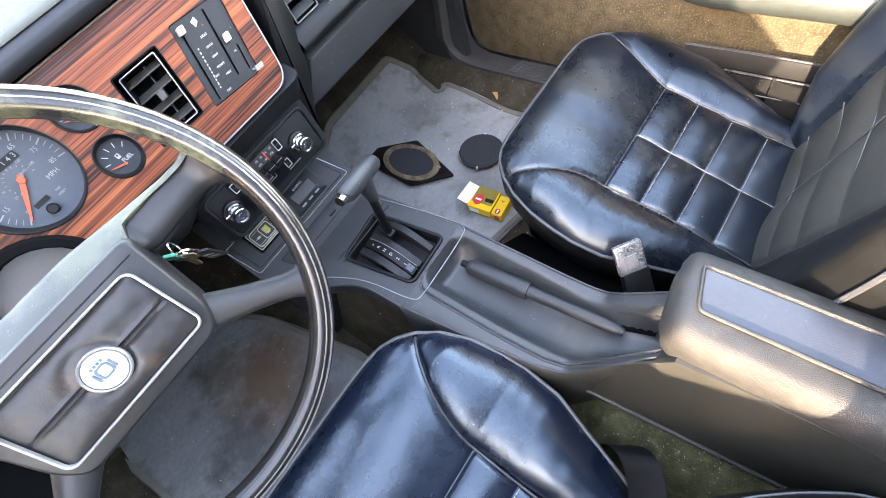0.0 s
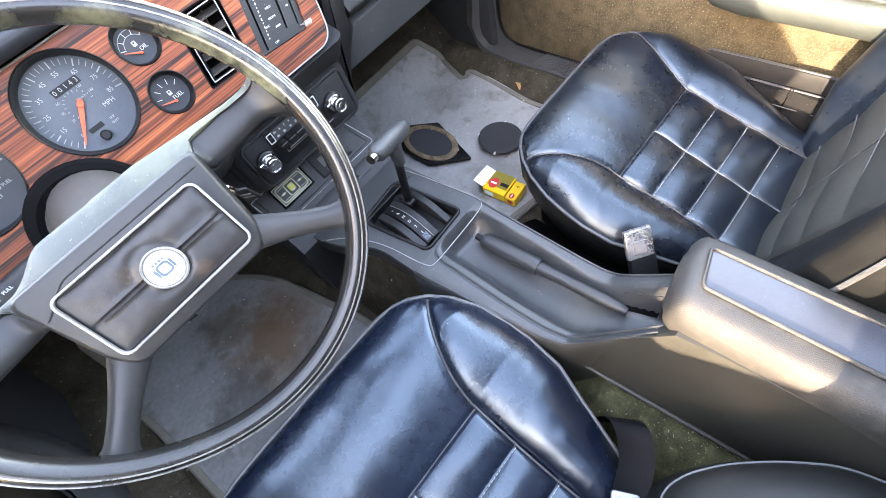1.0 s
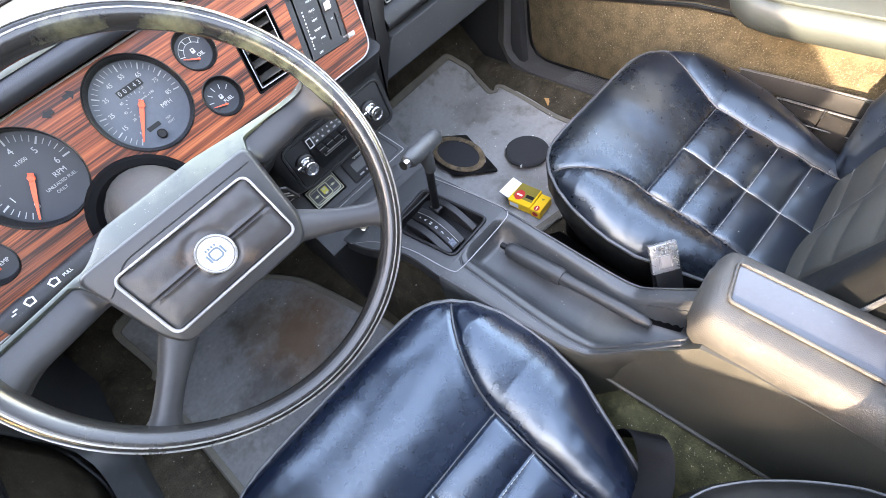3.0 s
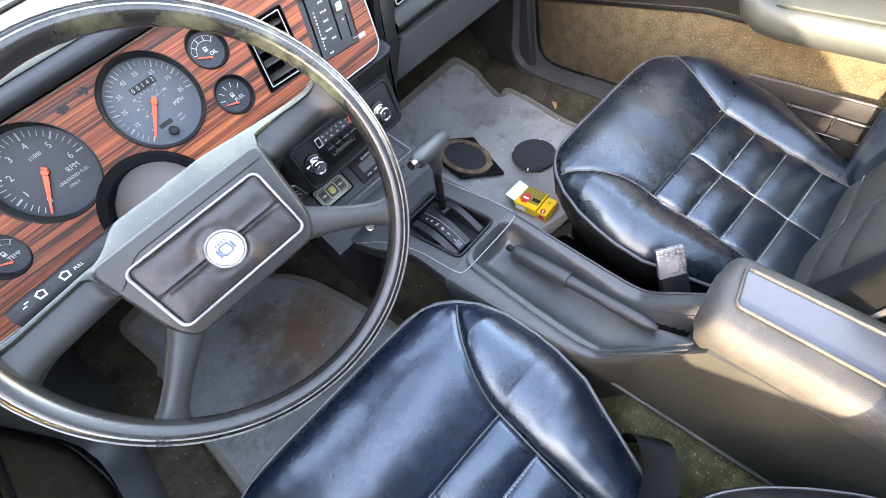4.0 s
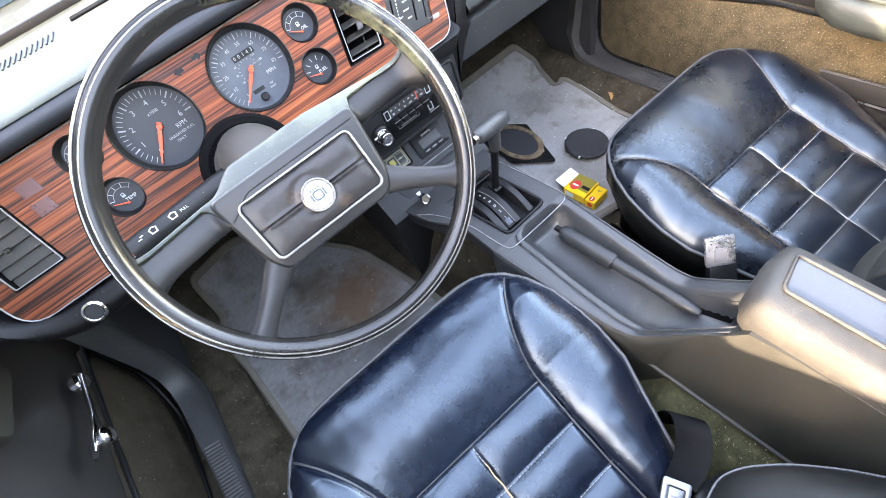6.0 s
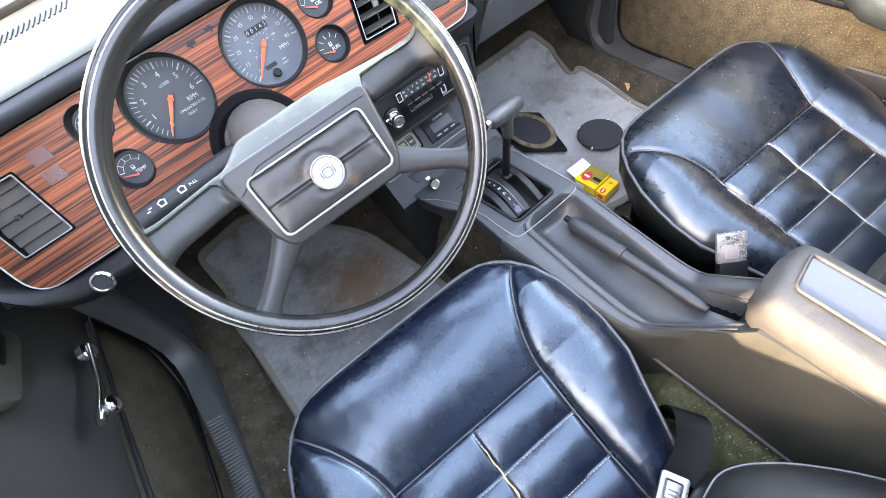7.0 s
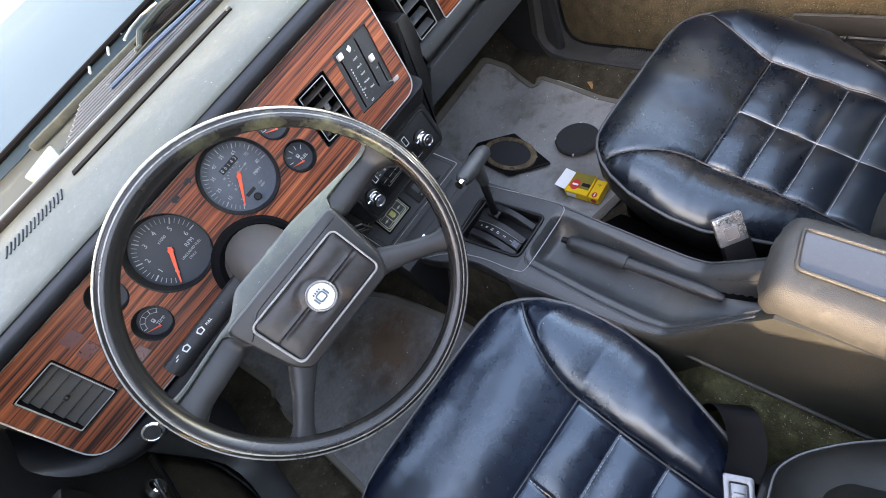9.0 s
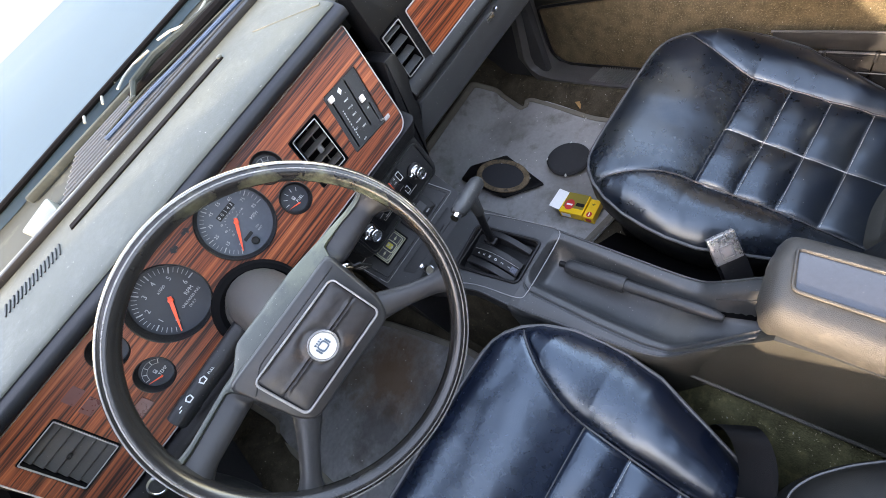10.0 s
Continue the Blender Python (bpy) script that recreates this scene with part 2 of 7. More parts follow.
DIRTYMAT = material("stained_mat", (0.200, 0.195, 0.192), 0.72, vary=0.3, vscale=7, grain=0.5, gscale=800, spot=((0.085, 0.074, 0.062), 9, 0.52, 0.72), wrinkle=0.3, wscale=12, dust=0.5, dscale=260, patches=(((0.125, 0.068, 0.034), (-0.37, 0.78, 0.012), 0.16, 0.85), ((0.030, 0.026, 0.024), (-0.50, 0.72, 0.012), 0.10, 0.6), ((0.030, 0.027, 0.026), (-0.36, 0.62, 0.012), 0.09, 0.5), ((0.10, 0.075, 0.05), (-0.44, 0.90, 0.012), 0.08, 0.6)))
EDGING = material("mat_edging", (0.15, 0.135, 0.11), 0.9, vary=0.25)
ARMVINYL = material("armrest_vinyl", (0.040, 0.0375, 0.0325), 0.46, vary=0.35, vscale=26, grain=0.75, gscale=900, spot=((0.075, 0.068, 0.055), 40, 0.55, 0.75))
ARMTOP = material("armrest_insert", (0.034, 0.039, 0.049), 0.33, vary=0.2, vscale=14, grain=0.25, gscale=800, spec=0.6, dust=0.3, dscale=420)
CONSOLE_SIDE = material("console_side_plastic", (0.039, 0.037, 0.0295), 0.5, vary=0.28, vscale=8, grain=0.6, gscale=650, dust=0.5)
DOORPLASTIC = material("door_plastic", (0.013, 0.0135, 0.014), 0.45, vary=0.2, grain=0.3)
DOORGREY = material("door_armrest_vinyl", (0.042, 0.050, 0.044), 0.5, vary=0.15, grain=0.4, gscale=700)
PAINT = material("blue_paint", (0.046, 0.070, 0.088), 0.8, vary=0.06, vscale=4, spec=0.02)
CARDYELLOW = material("yellow_card", (0.86, 0.50, 0.012), 0.45, vary=0.08)
KNOB = material("bright_knob_metal", (0.74, 0.74, 0.74), 0.2, 1.0, vary=0.05, vscale=20, rvar=0.05)
DOMEGREY = material("column_cover_plastic", (0.056, 0.052, 0.048), 0.45, vary=0.15, spec=0.3)
CRUMB = material("pale_crumbs", (0.6, 0.58, 0.52), 0.9, vary=0.3)
DIALPRINT = material("faded_dial_print", (0.30, 0.30, 0.30), 0.6, vary=0.35, vscale=60)
YELLOWLENS = material("yellow_lens", (0.42, 0.36, 0.03), 0.4, vary=0.2)
CARDBLACK = material("dark_card", (0.22, 0.165, 0.02), 0.45, vary=0.1)
CARDWHITE = material("white_card", (0.8, 0.8, 0.78), 0.55, vary=0.05)
CARDRED = material("red_card", (0.6, 0.03, 0.03), 0.45, vary=0.05)
PAPERCONE = material("speaker_cone", (0.02, 0.021, 0.024), 0.8, vary=0.3)
GASKET = material("speaker_gasket", (0.15, 0.105, 0.062), 0.85, vary=0.7, vscale=34, grain=0.4, gscale=400, spot=((0.05, 0.04, 0.03), 60, 0.5, 0.68))
FELT = material("black_felt", (0.02, 0.021, 0.023), 0.9, vary=0.3, grain=0.6, dust=0.4)
WEBBING = material("belt_webbing", (0.0042, 0.0043, 0.0048), 0.7, vary=0.3, grain=0.6, gscale=1200, spec=0.15)
REDLENS = material("dark_red_lens", (0.07, 0.016, 0.014), 0.3, vary=0.2)
AMBER = material("display_print", (0.40, 0.39, 0.26), 0.5, vary=0.3)
LEAF = material("dry_leaf", (0.35, 0.19, 0.07), 0.9, vary=0.3)
BUCKLE = material("buckle_metal", (0.22, 0.225, 0.23), 0.42, 0.9, vary=0.2)
# Driver door carpet: same carpet as opposite, with shade put into its colour.
SHADEDCARPET = material("shaded_door_carpet", (0.046, 0.038, 0.028), 1.0, vary=0.4, vscale=26, grain=1.0, gscale=420, spec=0.08, dust=0.5, dscale=240)
DOORBLACK = material("black_door_vinyl", (0.033, 0.031, 0.0295), 0.40, vary=0.3, vscale=5, grain=0.15, spec=0.5)
# Dust on leather, plus sunlight painted in through the lighter base colour.
DUSTY_SUNLIT = material("dusty_sunlit_leather", (0.042, 0.041, 0.034), 0.50, vary=0.35, vscale=12, grain=0.3, gscale=800, wrinkle=0.08, wscale=60, dust=0.5, dscale=430)
RIMLINE = material("rim_stripe", (0.24, 0.225, 0.215), 0.32, 0.6, vary=0.45, vscale=30)
COWL = material("cowl_plastic", (0.022, 0.027, 0.025), 0.8, vary=0.3, vscale=12, spec=0.15, spot=((0.05, 0.055, 0.045), 18, 0.55, 0.75))
WIPERBLUE = material("wiper_blue", (0.018, 0.036, 0.07), 0.4, vary=0.2)
WINDOWTINT = material("tinted_window", (0.045, 0.052, 0.075), 0.3, vary=0.2)
SKIRT = material("sill_skirt_vinyl", (0.0125, 0.0125, 0.0120), 0.42, vary=0.3, vscale=14, grain=0.15, gscale=900, wrinkle=0.1, wscale=30)
POCKETCLOTH = material("pocket_cloth", (0.0095, 0.0092, 0.0088), 0.85, vary=0.4, vscale=30, grain=0.5, gscale=900, spec=0.2, dust=0.5)
# Black bolster leather; on the cushion skirts it stands for shade.
BOLSTER_AND_SHADE = material("aged_black_bolster_and_skirt_shade", (0.0062, 0.0066, 0.0062), 0.46, vary=0.3, vscale=8, grain=0.15, gscale=900, wrinkle=0.06, wscale=60, spec=0.28, spot=((0.016, 0.0155, 0.013), 9, 0.52, 0.76))
OLIVECARPET = material("olive_carpet", (0.070, 0.066, 0.034), 1.0, vary=0.6, vscale=26, grain=1.0, gscale=420, spot=((0.13, 0.12, 0.06), 50, 0.52, 0.72), spec=0.08, dust=0.9, dscale=200)
LEVERGREY = material("lever_plastic", (0.022, 0.0235, 0.0245), 0.40, vary=0.2, grain=0.2, gscale=1300, spec=0.4, dust=0.4)
LITTER = material("dry_litter", (0.26, 0.23, 0.15), 0.9, vary=0.5, vscale=80)
FOAM = material("torn_foam", (0.45, 0.33, 0.2), 0.9, vary=0.4, vscale=60)

# ---- builders ----
WORLD = {}


def thing(name, label, category, base=(0, 0, 0), group="", kind=""):
    ob = new(name)
    ob.empty_display_size = 0.05
    ob.location = base
    WORLD[ob] = Matrix.Translation(base)
    return tagged(ob, label, category, group, kind)


def part(name, bm, mat, parent=None, label="", angle=35, category="", kind="", group=""):
    me = bpy.data.meshes.new(name)
    bmesh.ops.recalc_face_normals(bm, faces=bm.faces)
    bm.to_mesh(me)
    bm.free()
    me.materials.append(mat)
    me.shade_smooth()
    me.set_sharp_from_angle(angle=radians(angle))
    ob = new(name, me)
    if parent:
        ob.parent = parent
        ob.matrix_parent_inverse = WORLD[parent].inverted()
    WORLD[ob] = Matrix()
    return tagged(ob, label, category, group, kind)


def moved(bm, m):
    bmesh.ops.transform(bm, matrix=m, verts=bm.verts)
    return bm


def joined(*bms):
    out = bmesh.new()
    for b in bms:
        me = bpy.data.meshes.new("t")
        b.to_mesh(me)
        b.free()
        out.from_mesh(me)
        bpy.data.meshes.remove(me)
    return out


def rbox(sx, sy, sz, bev=0.003, seg=2, m=None):
    bm = bmesh.new()
    bmesh.ops.create_cube(bm, size=1.0, matrix=Matrix.Diagonal((sx, sy, sz, 1)))
    if bev:
        bmesh.ops.bevel(bm, geom=bm.edges[:], offset=bev, segments=seg, profile=0.5, affect="EDGES")
    return moved(bm, m) if m else bm


def rrect(cx, cy, w, h, r=0.005, n=4):
    pts = []
    for qx, qy, a0 in ((1, 1, 0), (-1, 1, 90), (-1, -1, 180), (1, -1, 270)):
        for i in range(n + 1):
            a = radians(a0 + 90 * i / n)
            pts.append((cx + qx * (w / 2 - r) + r * math.cos(a), cy + qy * (h / 2 - r) + r * math.sin(a)))
    return pts


def circle(cx, cy, r, n=40, ry=None):
    return [(cx + r * math.cos(2 * math.pi * i / n), cy + (ry or r) * math.sin(2 * math.pi * i / n)) for i in range(n)]


def rounded(pts, r, n=5):
    """A polygon with its corners rounded; r is one radius or one for each corner."""
    out = []
    k = len(pts)
    rs = r if hasattr(r, "__len__") else [r] * k
    for i in range(k):
        p, a, b = Vector(pts[i]), Vector(pts[i - 1]), Vector(pts[(i + 1) % k])
        ri = min(rs[i], (a - p).length * 0.45, (b - p).length * 0.45)
        if ri < 1e-5:
            out.append(tuple(p))
            continue
        s, e = p + (a - p).normalized() * ri, p + (b - p).normalized() * ri
        for j in range(n + 1):
            t = j / n
            q = s * (1 - t) ** 2 + p * 2 * t * (1 - t) + e * t * t
            out.append(tuple(q))
    return out


def plate(outer, holes=(), t=0.004, bev=0.0, m=None):
    """A flat plate in xy from a polygon with holes, its face at z = 0 and its back at z = -t."""
    bm = bmesh.new()
    loops = [[bm.verts.new((x, y, 0)) for x, y in loop] for loop in (outer, *holes)]
    edges = [bm.edges.new((lp[i - 1], lp[i])) for lp in loops for i in range(len(lp))]
    if holes:
        bmesh.ops.triangle_fill(bm, use_beauty=True, use_dissolve=False, edges=edges)
    else:
        bm.faces.new(loops[0])
    ret = bmesh.ops.extrude_face_region(bm, geom=bm.faces[:])
    vs = [g for g in ret["geom"] if isinstance(g, bmesh.types.BMVert)]
    bmesh.ops.translate(bm, verts=vs, vec=(0, 0, -t))
    if bev:
        es = [e for e in bm.edges if len(e.link_faces) == 2 and e.calc_face_angle(0) > 1.2 and all(abs(v.co.z) < 1e-6 for v in e.verts)]
        bmesh.ops.bevel(bm, geom=es, offset=bev, segments=2, profile=0.5, affect="EDGES")
    return moved(bm, m) if m else bm


def tube(pts, r, closed=False, sides=8, m=None, flat=1.0):
    """A round bar along points; r one radius or one for each point."""
    bm = bmesh.new()
    P = [Vector(p) for p in pts]
    k = len(P)
    rs = r if hasattr(r, "__len__") else [r] * k
    rings = []
    ref = None
    for i in range(k):
        a = P[i - 1] if (i or closed) else P[0]
        b = P[(i + 1) % k] if (i < k - 1 or closed) else P[-1]
        d = (b - a).normalized()
        if ref is None:
            ref = d.orthogonal().normalized()
        ref = (ref - d * ref.dot(d)).normalized()
        side = d.cross(ref)
        rings.append([bm.verts.new(P[i] + rs[i] * (ref * math.cos(2 * math.pi * j / sides) + side * flat * math.sin(2 * math.pi * j / sides))) for j in range(sides)])
    for i in range(k if closed else k - 1):
        A, B = rings[i], rings[(i + 1) % k]
        off = 0
        if closed and i == k - 1:
            off = min(range(sides), key=lambda o: (A[0].co - B[o].co).length)
        for j in range(sides):
            bm.faces.new((A[j], A[(j + 1) % sides], B[(j + 1 + off) % sides], B[(j + off) % sides]))
    if not closed:
        bm.faces.new(rings[0]), bm.faces.new(rings[-1])
    return moved(bm, m) if m else bm


def lathe(profile, n=32, m=None, capped=True):
    """A turned shape about z from (radius, height) pairs."""
    bm = bmesh.new()
    rings = [[bm.verts.new((r * math.cos(2 * math.pi * j / n), r * math.sin(2 * math.pi * j / n), z)) for j in range(n)] for r, z in profile]
    for A, B in zip(rings, rings[1:]):
        for j in range(n):
            bm.faces.new((A[j], A[(j + 1) % n], B[(j + 1) % n], B[j]))
    if capped:
        for ring in (rings[0], rings[-1]):
            bm.faces.new(ring)
    bmesh.ops.remove_doubles(bm, verts=bm.verts, dist=1e-6)
    return moved(bm, m) if m else bm


def loft(sections, cap=True, m=None, closed=True):
    bm = bmesh.new()
    rings = [[bm.verts.new(p) for p in s] for s in sections]
    k = len(rings[0])
    for A, B in zip(rings, rings[1:]):
        for j in range(k if closed else k - 1):
            bm.faces.new((A[j], A[(j + 1) % k], B[(j + 1) % k], B[j]))
    if cap and closed:
        bm.faces.new(rings[0]), bm.faces.new(rings[-1])
    return moved(bm, m) if m else bm


def extrude_x(profile, x0, x1, bev=0.0):
    """A (y, z) profile drawn out along x."""
    return loft([[(x, y, z) for y, z in profile] for x in (x0, x1)])


def words(text, size, m, depth=0.0004):
    cu = bpy.data.curves.new("w", "FONT")
    cu.body, cu.size, cu.align_x, cu.align_y, cu.extrude, cu.resolution_u = text, size, "CENTER", "CENTER", depth, 2
    ob = bpy.data.objects.new("w", cu)
    me = bpy.data.meshes.new_from_object(ob)
    bm = bmesh.new()
    bm.from_mesh(me)
    bpy.data.objects.remove(ob), bpy.data.meshes.remove(me), bpy.data.curves.remove(cu)
    return moved(bm, m)


def frame_at(origin, right, up):
    """A matrix with x along right, y along up, z their normal."""
    x = Vector(right).normalized()
    z = x.cross(Vector(up)).normalized()
    y = z.cross(x)
    m = Matrix((x, y, z)).transposed().to_4x4()
    m.translation = origin
    return m


def at(x, y, z=0.0, turn=0.0):
    return Matrix.Translation((x, y, z)) @ Matrix.Rotation(radians(turn), 4, "Z")

# ---- setting ----
D = frame_at((0, 0.67, 0.64), (1, 0, 0), (0, 0.4253, 0.905))      # instrument panel plane
DP = frame_at((0, 0.690, 0.625), (1, 0, 0), (0, 0.08, 1.0))         # passenger panel plane, upright

floor = part("floor", loft([[(x, y, z) for y, z in ((-1.2, 0.0), (0.98, 0.0), (1.06, 0.02), (1.34, 0.30), (1.34, 0.26), (1.08, -0.02), (-1.2, -0.04))] for x in (-0.86, -0.3, 0.2, 0.78)]), CARPET,
             label="dirty olive carpet on the car floor and toe board", category="floor", kind="structure")
part("firewall", rbox(1.64, 0.04, 0.56, 0.01, 2, Matrix.Translation((-0.04, 1.36, 0.46))), FELT, label="dark felt-covered firewall above the footwells", category="wall", kind="structure")


def mat_sheet(outline, mat, z, name, label):
    """A floor mat that follows the floor and climbs the toe board."""
    bm = plate(outline, (), 0.006)
    bmesh.ops.triangulate(bm, faces=[f for f in bm.faces if len(f.verts) > 4])
    bmesh.ops.subdivide_edges(bm, edges=[e for e in bm.edges if e.calc_length() > 0.08], cuts=3, use_grid_fill=False)
    bmesh.ops.triangulate(bm, faces=bm.faces[:])
    for v in bm.verts:
        lift = max(0.0, v.co.y - 1.03)
        v.co.z += z + lift * 0.95 + 0.004 * math.sin(v.co.x * 23) * math.sin(v.co.y * 17)
        v.co.y -= lift * 0.05
    top = [(x, y) for x, y in outline]
    ob = part(name, bm, mat, label=label, category="floor mat", angle=60)
    edge = []
    k = len(top)
    for i in range(k):
        a, b = Vector(top[i]), Vector(top[(i + 1) % k])
        n = max(1, int((b - a).length / 0.04))
        for j in range(n):
            p = a.lerp(b, j / n)
            lift = max(0.0, p.y - 1.03)
            edge.append((p.x, p.y - lift * 0.05, z + lift * 0.95 + 0.004 * math.sin(p.x * 23) * math.sin(p.y * 17)))
    # tan binding: a flat band along the border
    inner = []
    for i in range(k):
        a, b, c = Vector(top[i - 1]), Vector(top[i]), Vector(top[(i + 1) % k])
        d = (c - a).normalized()
        inner.append(b + Vector((-d.y, d.x)) * 0.017)
    area = sum(top[i - 1][0] * top[i][1] - top[i][0] * top[i - 1][1] for i in range(k))
    if area < 0:
        inner = [Vector(p) * 2 - q for p, q in zip(top, inner)]
    secs = []
    for p, q in zip(top, inner):
        pts = []
        for v, dz in ((Vector(p), 0.001), (Vector(p).lerp(q, 0.3), 0.005), (q, 0.0035), (q, 0.0)):
            lift = max(0.0, v.y - 1.03)
            pts.append((v.x, v.y - lift * 0.05, z + dz + lift * 0.95 + 0.004 * math.sin(v.x * 23) * math.sin(v.y * 17)))
        secs.append(pts)
    part("edging", loft(secs + secs[:1], cap=False), EDGING, ob, "worn tan fabric edging")
    return ob


mat_sheet(rounded([(0.13, 0.50), (0.30, 0.46), (0.575, 0.45), (0.578, 0.70), (0.612, 0.93), (0.60, 0.955), (0.567, 0.935), (0.608, 1.06), (0.565, 1.128), (0.26, 1.125), (0.15, 1.08)], 0.02), RUBBER, 0.014, "floor_mat",
          "dusty grey rubber floor mat in the passenger footwell")
mat_sheet(rounded([(-0.20, 0.36), (-0.66, 0.45), (-0.70, 0.82), (-0.735, 1.0), (-0.70, 1.03), (-0.70, 1.14), (-0.52, 1.16), (-0.36, 1.05), (-0.27, 0.93), (-0.20, 0.62)], [0.02, 0.01, 0.01, 0.02, 0.02, 0.03, 0.05, 0.08, 0.08, 0.02]), DIRTYMAT, 0.012, "floor_mat",
          "brown-stained grey floor mat in the driver footwell")


def sill(x, s, name):
    """Door sill: carpeted inner slope, plastic trim that turns up the pillar, ribbed scuff plate. x: the inner edge of the plate."""
    body = part(name, loft([[(x + s * dx, y, z) for dx, z in (((-0.085, -0.01), (-0.07, 0.012), (-0.012, 0.040), (0.0, 0.042), (0.10, 0.006), (0.10, -0.04), (-0.085, -0.04)) if s > 0 else ((-0.085, -0.01), (-0.07, 0.012), (-0.012, 0.050), (0.03, 0.052), (0.10, 0.05), (0.10, -0.04), (-0.085, -0.04)))] for y in (-1.2, 0.9, 1.05, 1.33)]), CARPET,
                label="carpeted door sill with a ribbed plastic scuff plate", category="door sill", kind="structure")
    if s > 0:
        left = [(0.93, 0.60), (0.93, 0.40), (0.930, 0.27), (0.945, 0.18), (0.957, 0.12), (0.945, 0.085), (0.920, 0.062), (0.875, 0.051), (0.818, 0.048), (0.72, 0.048), (-0.9, 0.048)]
        right = [(0.925, 0.60), (0.928, 0.40), (0.930, 0.27), (0.934, 0.18), (0.937, 0.11), (0.930, 0.065), (0.910, 0.036), (0.870, 0.021), (0.80, 0.018), (0.72, 0.018), (-0.9, 0.018)]
    else:
        left = [(0.93, 0.60), (0.925, 0.45), (0.905, 0.33), (0.89, 0.24), (0.878, 0.17), (0.862, 0.125), (0.835, 0.100), (0.80, 0.089), (0.74, 0.085), (0.66, 0.078), (0.56, 0.062), (-0.9, 0.056)]
        right = [(0.86, 0.60), (0.857, 0.45), (0.855, 0.36), (0.856, 0.28), (0.854, 0.21), (0.842, 0.165), (0.815, 0.135), (0.78, 0.118), (0.72, 0.107), (0.62, 0.086), (0.52, 0.070), (-0.9, 0.064)]
    wide = 0.098 if s > 0 else 0.046
    secs = []
    for (ya, za), (yb, zb) in zip(left, right):
        A_, B_ = Vector((x + s * 0.002, ya, za)), Vector((x + s * wide, yb, zb))
        d = (B_ - A_).normalized()
        off = Vector((s * 0.01, 0.03, 0)) if za > 0.1 else Vector((0, 0.0, -0.03))
        M_ = A_.lerp(B_, 0.5) - (Vector((0, 0.010, 0)) if za > 0.1 else Vector((0, 0.002, -0.006)))
        secs.append([tuple(A_ + off), tuple(A_), tuple(A_.lerp(M_, 0.4) - off * 0.1), tuple(M_), tuple(B_), tuple(B_ + off)])
    part("pillar_trim", loft(secs), TRIMGREY if s > 0 else PLASTIC, body, "dark plastic trim curving up the pillar", 60)
    ribs = []
    for i in range(50):
        y = (0.745 if s > 0 else 0.655) - 0.008 * i
        za, zb = [next(p[1] + (q[1] - p[1]) * (p[0] - y) / (p[0] - q[0]) for p, q in zip(side[4:], side[5:]) if p[0] >= y >= q[0]) for side in (left, right)]
        tip = math.atan2(zb - za, wide)
        ribs.append(rbox(wide - 0.014, 0.0035, 0.004, 0.001, 1, Matrix.Translation((x + s * wide * 0.52, y, (za + zb) / 2 + 0.0075)) @ Matrix.Rotation(-s * tip, 4, "Y")))
    part("tread", joined(*ribs), TREAD, body, "ribbed plastic tread", kind="stuff")
    return body


sill(0.662, 1, "door_sill")
sill(-0.778, -1, "door_sill")
for x, s in ((0.70, 1), (-0.82, -1)):
    part("kick_panel", rbox(0.03, 0.47, 0.56, 0.008, 2, Matrix.Translation((x, 1.135, 0.30))), FELT, label="dark felt kick panel beside the footwell", category="kick panel", kind="structure")


def door(x, s, name, label):
    """Door lining: upper panel, carpeted lower panel, armrest."""
    d = thing(name, label, "car door", (x, 0.3, 0.1), kind="structure")
    part("door_shell", rbox(0.07, 1.80, 0.69, 0.012, 2, Matrix.Translation((x + s * 0.055, 0.275, 0.340))), DOORPLASTIC if s > 0 else DOORBLACK, d)
    if s > 0:
        low = rounded([(0.932, 0.016), (0.938, 0.225), (0.45, 0.286), (-0.60, 0.25), (-0.60, 0.016)], [0.075, 0.02, 0.01, 0.01, 0.01], 7)
    else:
        low = rounded([(0.80, 0.06), (0.90, 0.15), (0.91, 0.312), (0.685, 0.278), (0.45, 0.24), (-0.60, 0.20), (-0.60, 0.06)], [0.05, 0.05, 0.01, 0.0, 0.0, 0.01, 0.01])
    bm = plate([(s * a, b) for a, b in low], (), 0.012, 0.004, None)
    mm = Matrix(((0, 0, -s, x + s * 0.006), (s, 0, 0, 0), (0, 1, 0, 0), (0, 0, 0, 1)))
    part("carpet_panel", moved(bm, mm), DOORCARPET if s > 0 else SHADEDCARPET, d, "worn brown carpet panel")
    bead = [(x + s * 0.004, a, b) for a, b in low]
    part("carpet_trim", tube(bead, 0.005, True, 8), BLACK, d, "black rubber bead round the carpet")
    return d


door_r = door(0.765, 1, "door_right", "closed passenger door with brown carpet and grey armrest")
door_l = door(-0.855, -1, "door_left", "closed driver door with dark panel and chrome window winder")

# ---- dashboard ----
dash = thing("dashboard", "car dashboard with faded grey-green vinyl top and woodgrain fascia", "dashboard", (0, 0.8, 0.5))
face = [(0.724, 0.738), (0.708, 0.740), (0.699, 0.746), (0.700, 0.754), (0.72, 0.763), (0.80, 0.772), (0.93, 0.782), (0.96, 0.74), (0.96, 0.51), (0.70, 0.492), (0.668, 0.508), (0.648, 0.518), (0.632, 0.529), (0.6215, 0.540), (0.6160, 0.550), (0.6165, 0.559), (0.6225, 0.567), (0.632, 0.572), (0.642, 0.572), (0.700, 0.585), (0.765, 0.730)]
secs = []
